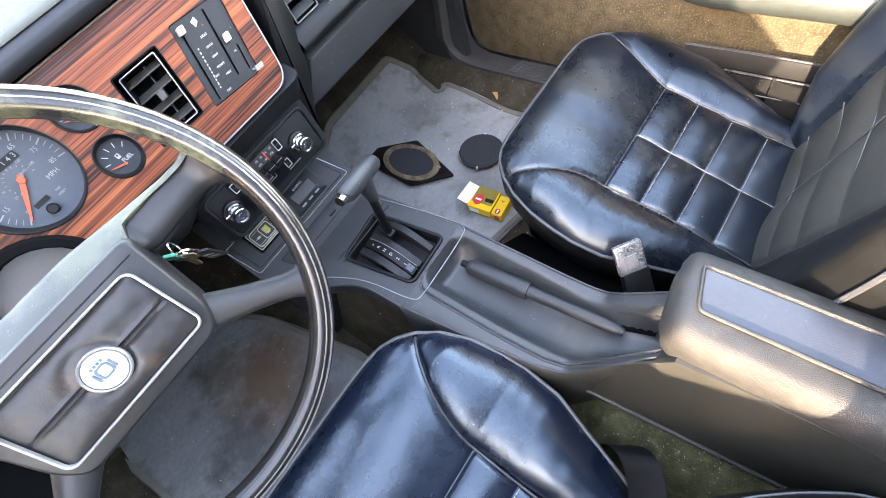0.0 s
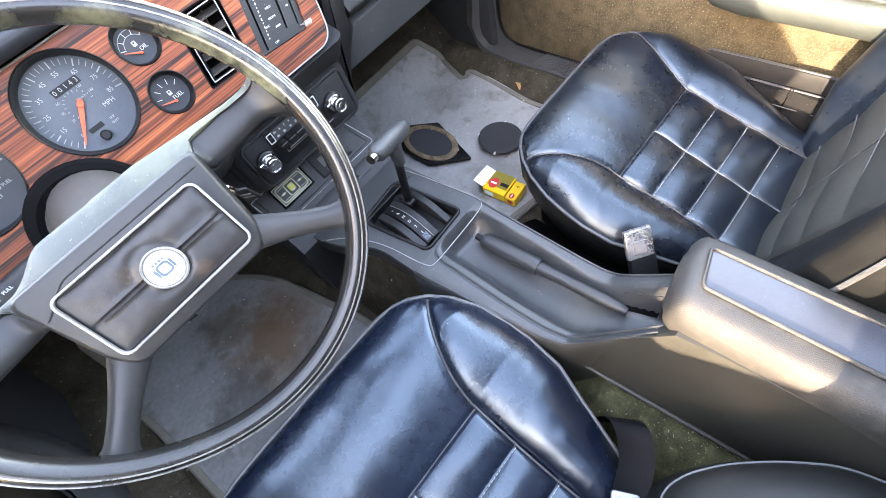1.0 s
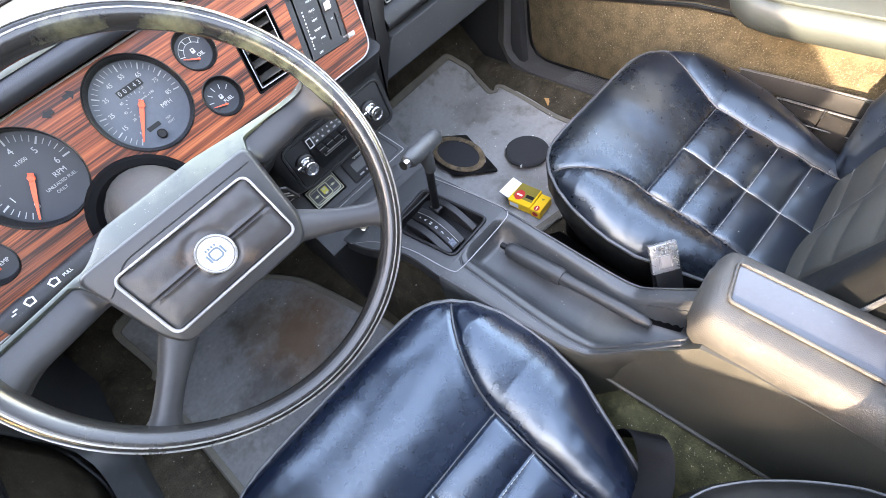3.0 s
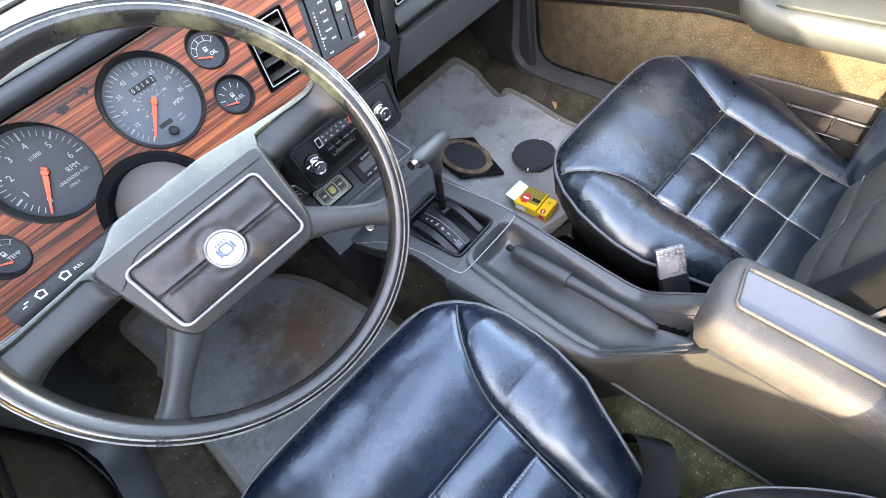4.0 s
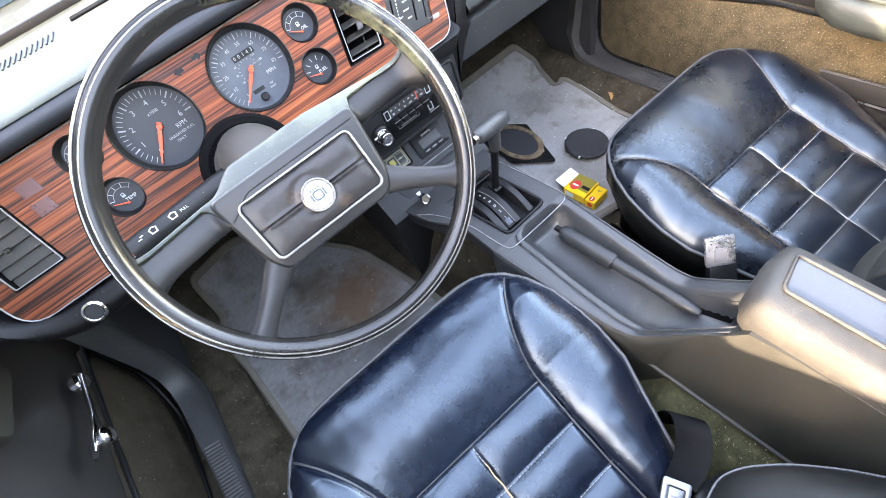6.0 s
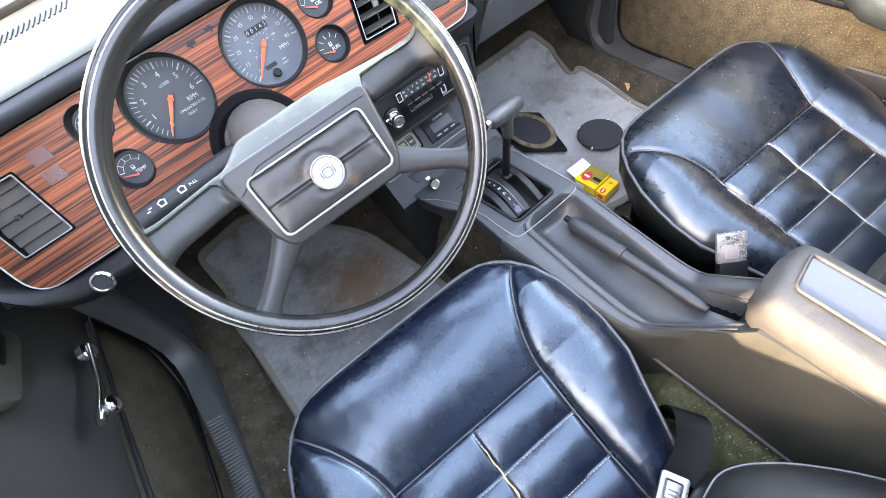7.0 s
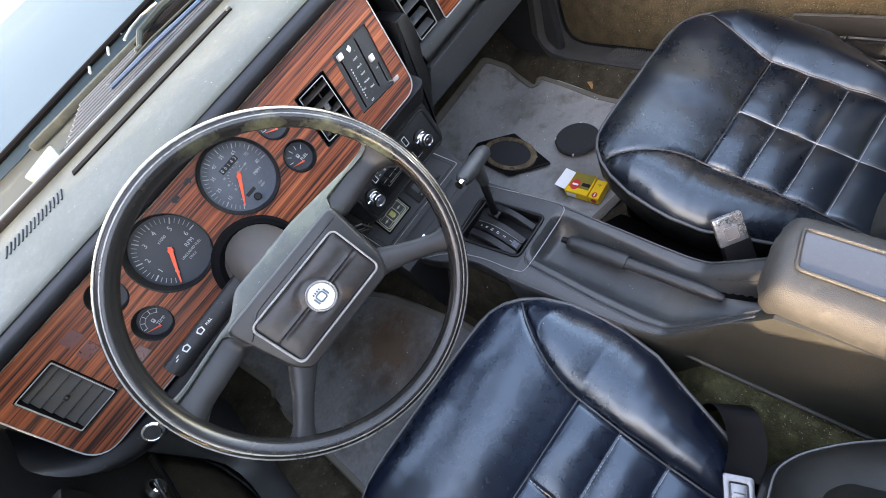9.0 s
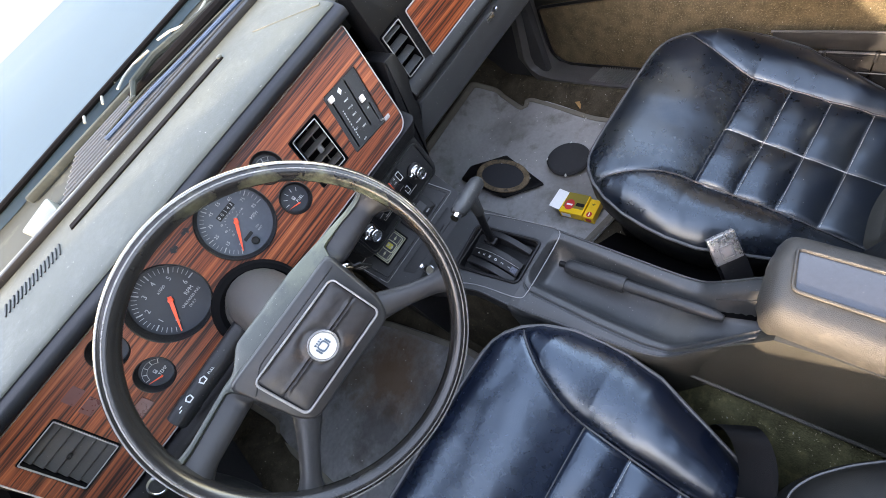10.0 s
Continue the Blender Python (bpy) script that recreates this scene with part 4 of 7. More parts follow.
part("ashtray_lid", plate(rounded([(-0.150, 0.012), (-0.140, -0.014), (0.020, -0.014), (0.030, 0.012)], 0.006), (), 0.003, 0.001, frame_at((0, 0.684, 0.3025), (1, 0, 0), (0, 0.84, 0.54))), STACK, stack, "flat ashtray lid")
part("ashtray_pull", rbox(0.016, 0.004, 0.004, 0.001, 1, frame_at((-0.02, 0.678, 0.301), (1, 0, 0), (0, 0.84, 0.54))), BLACK, stack)

radio = thing("radio", "black car radio with two chrome knobs and push buttons", "car radio", (-0.06, 0.66, 0.45))
part("faceplate", plate(rrect(-0.0585, -0.001, 0.200, 0.078, 0.008), (), 0.003, 0.001, RM @ at(0, 0, 0.0012)), STACK, radio)
part("nose", plate(rrect(-0.0665, 0.005, 0.106, 0.064, 0.003), (), 0.004, 0.001, RM @ at(0, 0, 0.0040)), BLACK, radio, "raised radio nose piece")
part("dial_glass", plate(rrect(-0.068, 0.026, 0.078, 0.018, 0.001), (), 0.001, 0, RM @ at(0, 0, 0.0046)), PLASTIC, radio, "grey tuning scale")
for i, t in enumerate(("54", "6", "7", "8", "10", "12", "14", "16")):
    part("numeral", words(t, 0.0048, RM @ at(-0.102 + 0.0096 * i, 0.030, 0.0050)), WHITE, radio)
for i in range(6):
    part("numeral", words(("88", "92", "96", "100", "104", "108")[i], 0.0046, RM @ at(-0.100 + 0.0125 * i, 0.0215, 0.0050)), WHITE, radio)
part("pointer", rbox(0.0016, 0.018, 0.0006, 0, 1, RM @ at(-0.047, 0.026, 0.0054)), NEEDLE, radio, "red tuning pointer")
for i in range(5):
    bt = part("push_button", rbox(0.0140, 0.010, 0.016, 0.0015, 2, RM @ at(-0.103 + 0.0160 * i, 0.0085, 0.010)), BLACK, radio, "black push button")
    part("button_edge", rbox(0.0125, 0.0007, 0.0007, 0, 1, RM @ at(-0.103 + 0.0160 * i, 0.0128, 0.0176)), SILVER, bt)
for px, py, hh in ((-0.1125, 0.026, 0.017), (-0.0225, 0.025, 0.019), (-0.028, -0.010, 0.015)):
    part("selector", plate(rrect(px, py, 0.010, hh, 0.001), (rrect(px, py, 0.0078, hh - 0.0022, 0.0008, 1),), 0.0012, 0, RM @ at(0, 0, 0.0056)), WHITE, radio, "white outlined switch")
    part("switch_tip", rbox(0.004, 0.005, 0.004, 0.0008, 1, RM @ at(px, py, 0.006)), STACK, radio)
part("script_plate", plate(rrect(-0.078, -0.0075, 0.048, 0.0085, 0.001), (rrect(-0.078, -0.0075, 0.0465, 0.007, 0.0005, 1),), 0.001, 0, RM @ at(0, 0, 0.0052)), SILVER, radio, "silver outlined plate")
part("print_bar", plate(rrect(-0.078, -0.0075, 0.036, 0.0022, 0.0005), (), 0.0004, 0, RM @ at(0, 0, 0.0050)), SILVER, radio)
part("print_bar", plate(rrect(-0.020, -0.0215, 0.026, 0.0020, 0.0005), (), 0.0004, 0, RM @ at(0, 0, 0.0050)), SILVER, radio)
for px in (-0.138, 0.0075):
    k = part("tuning_knob", lathe([(0.0135, 0.003), (0.0135, 0.011), (0.0125, 0.0125), (0.0090, 0.0125), (0.0085, 0.0180), (0.0085, 0.0195), (0.0112, 0.0200), (0.0118, 0.0212), (0.0118, 0.0268), (0.0108, 0.0285), (0.0088, 0.0287), (0.0082, 0.0272), (0.0050, 0.0272), (0.0046, 0.0278), (0.0001, 0.0280)], 32, RM @ at(px, 0.002, 0.0)), KNOB, radio, "ribbed chrome knob", 30)
    part("knob_ring", lathe([(0.0165, 0.001), (0.0165, 0.006), (0.0145, 0.008), (0.012, 0.008)], 28, RM @ at(px, 0.002, 0.0)), BLACK, k)
    part("knob_tab", rbox(0.008, 0.005, 0.009, 0.001, 1, RM @ at(px - 0.0135, 0.006, 0.009)), KNOB, k)

disp = thing("warning_display", "small vehicle warning display with yellow car outline", "display", (-0.121, 0.73, 0.35))
DX, DY = -0.121, 0.003
part("display_frame", plate(rrect(DX, DY, 0.076, 0.046, 0.003), (rrect(DX, DY, 0.069, 0.039, 0.002),), 0.006, 0.001, LM @ at(0, 0, 0.006)), SHADE_AND_BLACK, disp)
part("display_border", plate(rrect(DX, DY, 0.0685, 0.0385, 0.002), (rrect(DX, DY, 0.066, 0.036, 0.002),), 0.0006, 0, LM @ at(0, 0, 0.0042)), AMBER, disp, "pale printed border")
part("screen", plate(rrect(DX, DY, 0.070, 0.040, 0.002), (), 0.002, 0, LM @ at(0, 0, 0.003)), DIAL, disp)
part("car_outline", plate(rrect(DX, DY, 0.062, 0.032, 0.006), (rrect(DX, DY, 0.0586, 0.0286, 0.005),), 0.0005, 0, LM @ at(0, 0, 0.0038)), AMBER, disp)
part("car_outline", plate(rrect(DX, DY, 0.024, 0.026, 0.004), (rrect(DX, DY, 0.0208, 0.0228, 0.003),), 0.0005, 0, LM @ at(0, 0, 0.0038)), AMBER, disp)
for sx in (-1, 1):
    for sy in (-0.011, 0.0, 0.011):
        part("outline_bar", rbox(0.014, 0.0008, 0.0005, 0, 1, LM @ at(DX + sx * 0.020, DY + sy, 0.0038)), AMBER, disp)
part("warning_light", rbox(0.012, 0.013, 0.0006, 0, 1, LM @ at(DX, DY + 0.001, 0.0039)), YELLOWLENS, disp, "yellow warning light")
for px, py in ((-0.02, 0.0), (0.0, 0.004), (0.0, -0.005), (0.02, 0.0)):
    part("indicator", rbox(0.006, 0.004, 0.0006, 0, 1, LM @ at(DX + px, DY + py, 0.0040)), AMBER, disp)
part("print_bar", plate(rrect(DX, DY - 0.0175, 0.040, 0.0016, 0.0004), (), 0.0004, 0, LM @ at(0, 0, 0.0040)), SILVER, disp)
clk = thing("clock", "small digital quartz clock with grey window", "clock", (-0.024, 0.73, 0.34))
KX = -0.024
part("clock_body", plate(rrect(KX, -0.002, 0.080, 0.052, 0.003), (), 0.006, 0.002, LM @ at(0, 0, 0.005)), BLACK, clk)
part("clock_window", plate(rrect(KX, -0.002, 0.050, 0.020, 0.001), (), 0.001, 0, LM @ at(0, 0, 0.0064)), PLASTIC, clk, "dark grey display window")
part("lettering", words("QUARTZ", 0.0062, LM @ at(KX, 0.0135, 0.0056)), WHITE, clk)
for i in range(3):
    part("clock_button", rbox(0.011, 0.0035, 0.004, 0.0008, 1, LM @ at(KX - 0.018 + 0.018 * i, -0.0195, 0.007)), SILVER, clk)

part("tunnel", loft([[(x_ + dx, y, z) for x_, z in ((-0.185, -0.01), (-0.160, 0.06), (-0.135, 0.13), (-0.105, 0.185), (0.05, 0.185), (0.085, 0.13), (0.115, 0.05), (0.13, -0.01))] for y, dx in ((0.36, 0.045), (0.40, 0.035), (0.46, 0.012), (0.60, 0.0), (1.34, -0.01))]), CARPET,
     label="dirty brown carpet over the transmission tunnel", category="tunnel", kind="structure", angle=60)
# Added black filler: stands for the dark void next to the passenger seat.
part("gap_filler", loft([[(x_, y, z) for x_, z in ((0.118, 0.012), (0.122, 0.10), (0.135, 0.105), (0.235, 0.020), (0.235, 0.008))] for y in (0.44, 0.40, 0.0, -0.3)]), SHADE_AND_BLACK, label="black filler added as shade in the gap beside the passenger seat", category="trim", kind="structure", angle=50)
console = thing("centre_console", "charcoal plastic centre console with recessed tray", "centre console", (0, 0.4, 0))


def ctop(y):
    return 0.257 + (y - 0.444) * 0.125


CM = frame_at((0, 0.444, 0.257), (1, 0, 0), (0, 1, 0.125))
con_outline = rounded([(-0.172, 0.26), (-0.150, 0.165), (-0.105, 0.105), (-0.100, 0.0135), (0.0905, 0.0135), (0.076, 0.10), (0.062, 0.20), (0.062, 0.26)], [0.01, 0.05, 0.05, 0.0, 0.0, 0.02, 0.02, 0.01])
gate = rounded([(-0.0765, 0.158), (-0.0500, 0.024), (0.046, 0.028), (0.022, 0.170)], 0.012)
part("top_shell", plate(con_outline, (gate,), 0.006, 0, CM), PLASTIC, console)
# side walls
walls = []
for i in range(len(con_outline)):
    px, py = con_outline[i]
    q = CM @ Vector((px, py, -0.004))
    walls.append(q)
lower = [Vector((q.x + (0.003 if q.x > 0 else 0.010), q.y, q.z - 0.045)) for q in walls]
mid = [Vector((q.x + (0.004 if q.x > 0 else -0.004), q.y, q.z - 0.02)) for q in walls]
part("side_wall", loft([[tuple(v) for v in walls], [tuple(v) for v in mid], [tuple(v) for v in lower]], cap=False), STACK, console)
part("top_bead", tube([CM @ Vector((px + 0.002, py, 0.0005)) for px, py in con_outline if px < 0 and py < 0.25], 0.0022, False, 6), PLASTIC, console)
trim_line = [(0.054, 0.19), (0.074, 0.10), (0.0885, 0.022), (0.088, 0.006), (0.076, -0.004), (-0.060, -0.008), (-0.078, -0.002), (-0.092, 0.10), (-0.125, 0.166), (-0.160, 0.20)]
tl = []
for i, p in enumerate(trim_line):
    if 0 < i < len(trim_line) - 1:
        a_, b_, c_ = Vector(trim_line[i - 1]), Vector(p), Vector(trim_line[i + 1])
        s_, e_ = b_.lerp(a_, 0.4), b_.lerp(c_, 0.4)
        tl += [CM @ Vector((*(s_ * (1 - q) ** 2 + b_ * 2 * q * (1 - q) + e_ * q * q), 0.0012)) for q in (0, 0.25, 0.5, 0.75, 1)]
    else:
        tl.append(CM @ Vector((*p, 0.0012)))
part("trim_line", tube(tl, 0.0010, False, 6), SILVER, console, "worn silver pinstripe")
# tub: shoulders, tray bowl and the rails that kink up to the armrest. Rows: y, outer edge, rail height, lip, floor height, far bowl edge, far edge
TUB = ((0.458, -0.1, 0.2587, -0.036, 0.2585, 0.055, 0.0905), (0.4545, -0.1, 0.2583, -0.044, 0.252, 0.061, 0.0906), (0.45, -0.0995, 0.2577, -0.049, 0.237, 0.065, 0.0908), (0.444, -0.099, 0.257, -0.052, 0.221, 0.068, 0.0911),
       (0.437, -0.0982, 0.2561, -0.0545, 0.212, 0.07, 0.0914), (0.3, -0.0775, 0.239, -0.051, 0.1965, 0.073, 0.097), (0.25, -0.0693, 0.2328, -0.048, 0.1935, 0.074, 0.099), (0.215, -0.063, 0.2284, -0.045, 0.1945, 0.074, 0.1012),
       (0.182, -0.052, 0.2262, -0.037, 0.2015, 0.075, 0.1038), (0.168, -0.0435, 0.2325, -0.03, 0.206, 0.076, 0.1045), (0.15, -0.032, 0.245, -0.0185, 0.21, 0.078, 0.107), (0.09, 0.008, 0.2915, 0.019, 0.2185, 0.087, 0.1205),
       (0.05, 0.034, 0.319, 0.045, 0.223, 0.094, 0.13), (0.02, 0.042, 0.328, 0.053, 0.225, 0.098, 0.133))


def tub_row(y):
    row = TUB[0] if y > TUB[0][0] else TUB[-1]
    for a, b in zip(TUB, TUB[1:]):
        if a[0] >= y >= b[0]:
            f = (a[0] - y) / (a[0] - b[0])
            row = [p + (q - p) * f for p, q in zip(a, b)]
    lx = row[3]
    bevel_ = 0.005 + 0.011 * min(1.0, max(0.0, (y - 0.02) / 0.2) ** 2)
    lift_ = 0.009 * min(1.0, max(0.0, (0.202 - y) / 0.05), max(0.0, (y - 0.02) / 0.05))
    return [*row[:4], lx + bevel_, *row[4:], lift_]


def tub_at(y):
    """The row at y, its kinks eased."""
    e = min(0.006, (0.4580 - y) * 0.6)
    rows_ = [tub_row(y + d * e) for d in (-1, -0.5, 0, 0.5, 1)]
    r_ = [sum(v) / 5 for v in zip(*rows_)]
    r_[0] = y
    return r_


tub_ys = [0.4580 - 0.0015 * i for i in range(27)] + [0.418 - 0.0092 * i for i in range(1, 22)] + [0.224 - 0.0042 * i for i in range(48)]
secs = []
for y in tub_ys:
    _, xo, zt, lx, ix, zf, jx, xf, dz = tub_at(y)
    w_ = jx - ix
    zr, dp, dr = zt + dz, zt - zf, zt + dz - zf
    g_ = min(1.0, dp / 0.01)
    secs.append([(xo - 0.010, y, -0.005), (xo - 0.005, y, zt - 0.03), (xo - 0.001, y, zt - 0.004), (xo + 0.003, y, zt), (lx - 0.004, y, zt), (lx - 0.002, y, zt - 0.0024 * g_), (lx, y, zt - 0.0024 * g_), (lx + 0.002, y, zt + 0.0006 * g_), (ix - 0.004, y, zt + 0.0004 * g_), (ix, y, zt - 0.10 * dp),
                 (ix + 0.05 * w_, y, zt - 0.32 * dp), (ix + 0.10 * w_, y, zt - 0.62 * dp), (ix + 0.16 * w_, y, zt - 0.85 * dp), (ix + 0.26 * w_, y, zt - 0.97 * dp), (ix + 0.38 * w_, y, zf), (ix + 0.58 * w_, y, zf), (ix + 0.72 * w_, y, zr - 0.96 * dr), (ix + 0.82 * w_, y, zr - 0.84 * dr), (ix + 0.90 * w_, y, zr - 0.60 * dr), (ix + 0.95 * w_, y, zr - 0.30 * dr), (jx, y, zr - 0.10 * dr), (jx + 0.005, y, zr),
                 (xf - 0.006, y, zr), (xf - 0.001, y, zr - 0.003), (xf + 0.003, y, zr - 0.03), (xf + 0.014, y, -0.005)])
DUSTYTRAY = material("console_tub_plastic", (0.035, 0.0375, 0.0388), 0.38, vary=0.2, grain=0.22, gscale=1300, spot=((0.05, 0.047, 0.04), 30, 0.62, 0.85), dust=0.5, patches=(((0.13, 0.11, 0.09), (0.055, 0.43, 0.22), 0.028, 0.6), ((0.075, 0.072, 0.06), (0.02, 0.19, 0.205), 0.05, 0.5)))
tub = part("tub", loft(secs), DUSTYTRAY, console, "moulded tub with the brake lever tray", 50)
tub.data.materials.append(CONSOLE_SIDE)
for f in tub.data.polygons:
    if abs(f.normal.x) > 0.6 and f.center.x < 0.0 and f.center.y < 0.27 and f.center.x < tub_at(f.center.y)[1] + 0.006:
        f.material_index = 1
for off, zo, rad in ((0.0035, 0.0004, 0.0021), (0.0, 0.0, 0.0016)):
    rail = []
    for y in tub_ys[4:]:
        _, xo, zt, lx, *_r = tub_at(y)
        rail.append((xo + off, y, zt + zo) if off else (lx + 0.004, y, zt + zo))
    part("rail_bead", tube(rail, rad, False, 8), PLASTIC, console, "raised bead along the rail")
far_rail = []
for y in tub_ys[4:]:
    r_ = tub_at(y)
    far_rail.append((r_[7] - 0.004, y, r_[2] + r_[8] + 0.0006))
part("rail_bead", tube(far_rail, 0.0018, False, 8), PLASTIC, console, "raised bead along the rail")

for i in range(2):
    yy = 0.158 + 0.012 * i
    part("step_rib", tube([CM @ Vector((x, yy + 0.010 * x, 0.0006)) for x in (-0.085 - 0.05 * (yy - 0.15) * 10 * 0.3, 0.0, 0.052)], 0.0016, False, 6), STACK, console)
# selector gate: curved quadrant with slots
steps = []
for inset, depth in ((0.0, 0.0), (0.002, -0.003), (0.004, -0.022)):
    loop = []
    for px, py in gate:
        dx, dy = px + 0.0145, py - 0.095
        loop.append(tuple(CM @ Vector((-0.0145 + dx * (1 - inset / 0.05), 0.095 + dy * (1 - inset / 0.06), depth))))
    steps.append(loop)
bm = loft(steps, cap=False)
bm.faces.new([v for v in bm.verts][-len(gate):])
part("gate_well", bm, BLACK, console, "black recessed gate")
part("gate_frame", tube([CM @ Vector((-0.0145 + (a + 0.0145) * 1.05, 0.095 + (b - 0.095) * 1.04, 0.0018)) for a, b in gate], 0.0035, True, 8), BLACK, console, "raised black gate frame")
sel = thing("gear_selector", "automatic gear selector with T-shaped grey handle", "gear selector", CM @ Vector((-0.012, 0.085, 0)))
for x0, x1, mt, lift_ in ((-0.056, -0.041, STACK, 0.0), (-0.0395, -0.0215, BLACK, 0.004), (-0.0200, -0.0070, STACK, 0.002), (0.0160, 0.0290, STACK, 0.001)):
    secs = []
    for i in range(17):
        yy = 0.034 + 0.116 * i / 16
        hh = (0.017 + lift_) * math.sin(math.pi * i / 16) - 0.007
        rl = 0.0012
        secs.append([tuple(CM @ Vector((xx, yy, zz))) for xx, zz in ((x0, -0.022), (x0, hh - rl), (x0 + rl, hh), (x1 - rl, hh), (x1, hh - rl), (x1, -0.022))])
    part("quadrant", loft(secs), mt, sel, "curved black quadrant", 40)
part("quadrant_edge", tube([CM @ Vector((-0.0207, 0.036 + 0.112 * i / 16, 0.0195 * math.sin(math.pi * (i + 0.3) / 16.6) - 0.0068)) for i in range(17)], 0.0007, False, 6), SILVER, sel, "thin bright edge")
for i, t in enumerate("PRND21"):
    yy = 0.128 - 0.0150 * i
    ph_ = math.pi * (yy - 0.034) / 0.116
    part("letter", words(t, 0.0080, CM @ at(-0.0305, yy, 0.021 * math.sin(ph_) - 0.0064, 0) @ Matrix.Rotation(math.atan(0.021 * math.pi / 0.116 * math.cos(ph_)), 4, "X")), WHITE, sel)
part("position_window", rbox(0.012, 0.014, 0.001, 0.0003, 1, CM @ at(-0.0305, 0.0435, -0.0006) @ Matrix.Rotation(radians(28), 4, "X")), WINDOWTINT, sel)
lever0, lever1 = CM @ Vector((0.006, 0.121, -0.004)), Vector((0.003, 0.526, 0.432))
part("lever", tube([lever0, lever0.lerp(lever1, 0.4), lever1], [0.0085, 0.0075, 0.0075], False, 14), BLACK, sel, "black steel lever")
part("lever_boot", rbox(0.018, 0.030, 0.012, 0.004, 2, CM @ at(0.005, 0.121, 0.006)), BLACK, sel)
ha, hb = Vector((-0.040, 0.512, 0.476)), Vector((0.048, 0.541, 0.448))
ax = (hb - ha).normalized()
secs = []
for t, rw, rh in ((0.0, 0.010, 0.011), (0.06, 0.0135, 0.0145), (0.3, 0.0145, 0.016), (0.6, 0.0145, 0.0165), (0.9, 0.0135, 0.0145), (0.98, 0.009, 0.010), (1.0, 0.004, 0.005)):
    c = ha.lerp(hb, t)
    up = Vector((0.0, 0.25, 1.0)).normalized()
    fw = ax.cross(up).normalized()
    secs.append([tuple(c + fw * rw * math.cos(a) + up * rh * math.sin(a)) for a in [2 * math.pi * j / 18 for j in range(18)]])
hd = part("handle", loft(secs), PLASTIC, sel, "grey moulded T-handle", 60)
part("handle_neck", tube([lever1 - Vector((0, 0, 0.022)), lever1 + Vector((0, 0, 0.028))], [0.009, 0.015], False, 14), PLASTIC, sel)
part("release_button", tube([ha - ax * 0.011, ha + ax * 0.004], [0.0075, 0.0085], False, 14), CHROME, hd, "silver release button")

# hand brake
hb_ = thing("hand_brake", "dark grey hand brake lever with plastic grip", "hand brake", (0.045, 0.14, 0.21))
A, B = Vector((0.034, 0.408, 0.229)), Vector((0.052, 0.132, 0.229))
part("grip", tube([A, A.lerp(B, 0.012), A.lerp(B, 0.03), A.lerp(B, 0.40), A.lerp(B, 0.425)], [0.0125, 0.0142, 0.0148, 0.0160, 0.0150], False, 18), LEVERGREY, hb_, "dark grey plastic grip", 50)
part("grip_button", tube([A + (A - B).normalized() * 0.016, A], [0.0062, 0.0068], False, 12), BLACK, hb_)
part("brake_arm", tube([A.lerp(B, 0.42), A.lerp(B, 0.62), A.lerp(B, 0.85), A.lerp(B, 0.95), B], [0.0115, 0.0105, 0.0108, 0.0095, 0.006], False, 18), LEVERGREY, hb_)


def tray_wall(y, f, lift_=0.0):   # a point on the tray's far wall, f of the way across
    _, _, zt, _, ix, zf, jx, _, dz = tub_at(y)
    stops = ((0.58, 1.0), (0.72, 0.96), (0.82, 0.84), (0.90, 0.60), (0.95, 0.30), (1.0, 0.10))
    for (f0, d0), (f1, d1) in zip(stops, stops[1:]):
        if f0 <= f <= f1:
            d = d0 + (d1 - d0) * (f - f0) / (f1 - f0)
            return Vector((ix + f * (jx - ix) - lift_ * 0.7, y, zt + dz - d * (zt + dz - zf) + lift_ * 0.7))


slot_ys = [0.152 - 0.0035 * i for i in range(18)]
# Slot is a strip laid on the wall; its darkness is only colour.
part("brake_slot", loft([[tuple(tray_wall(y, a, b)) for a, b in ((0.75, 0.0), (0.75, 0.0022), (0.77, 0.0026), (0.80, 0.0026), (0.80 + 0.07 * min(1.0, i / 6), 0.0022), (0.80 + 0.07 * min(1.0, i / 6), 0.0))] for i, y in enumerate(slot_ys)]), SHADE_AND_BLACK, hb_, "black slot below the lever")
flap_rows = []
for i, y in enumerate(slot_ys):
    rag = 0.012 * math.sin(i * 1.9) + 0.008 * math.sin(i * 4.3)
    flap_rows.append([tuple(tray_wall(y, a, b)) for a, b in ((0.84 + rag, 0.001), (0.84 + rag, 0.0062), (0.90, 0.0048), (0.955 + 0.5 * rag, 0.0024), (0.96 + 0.5 * rag, 0.0))])
part("torn_boot", loft(flap_rows), PLASTIC, hb_, "torn rubber edge of the slot", 30)

# rear console body and armrest
secs = []
def lip(y):              # lower edge of the console side
    return -0.0218 - 0.092 * y, 0.1273 + 0.056 * y


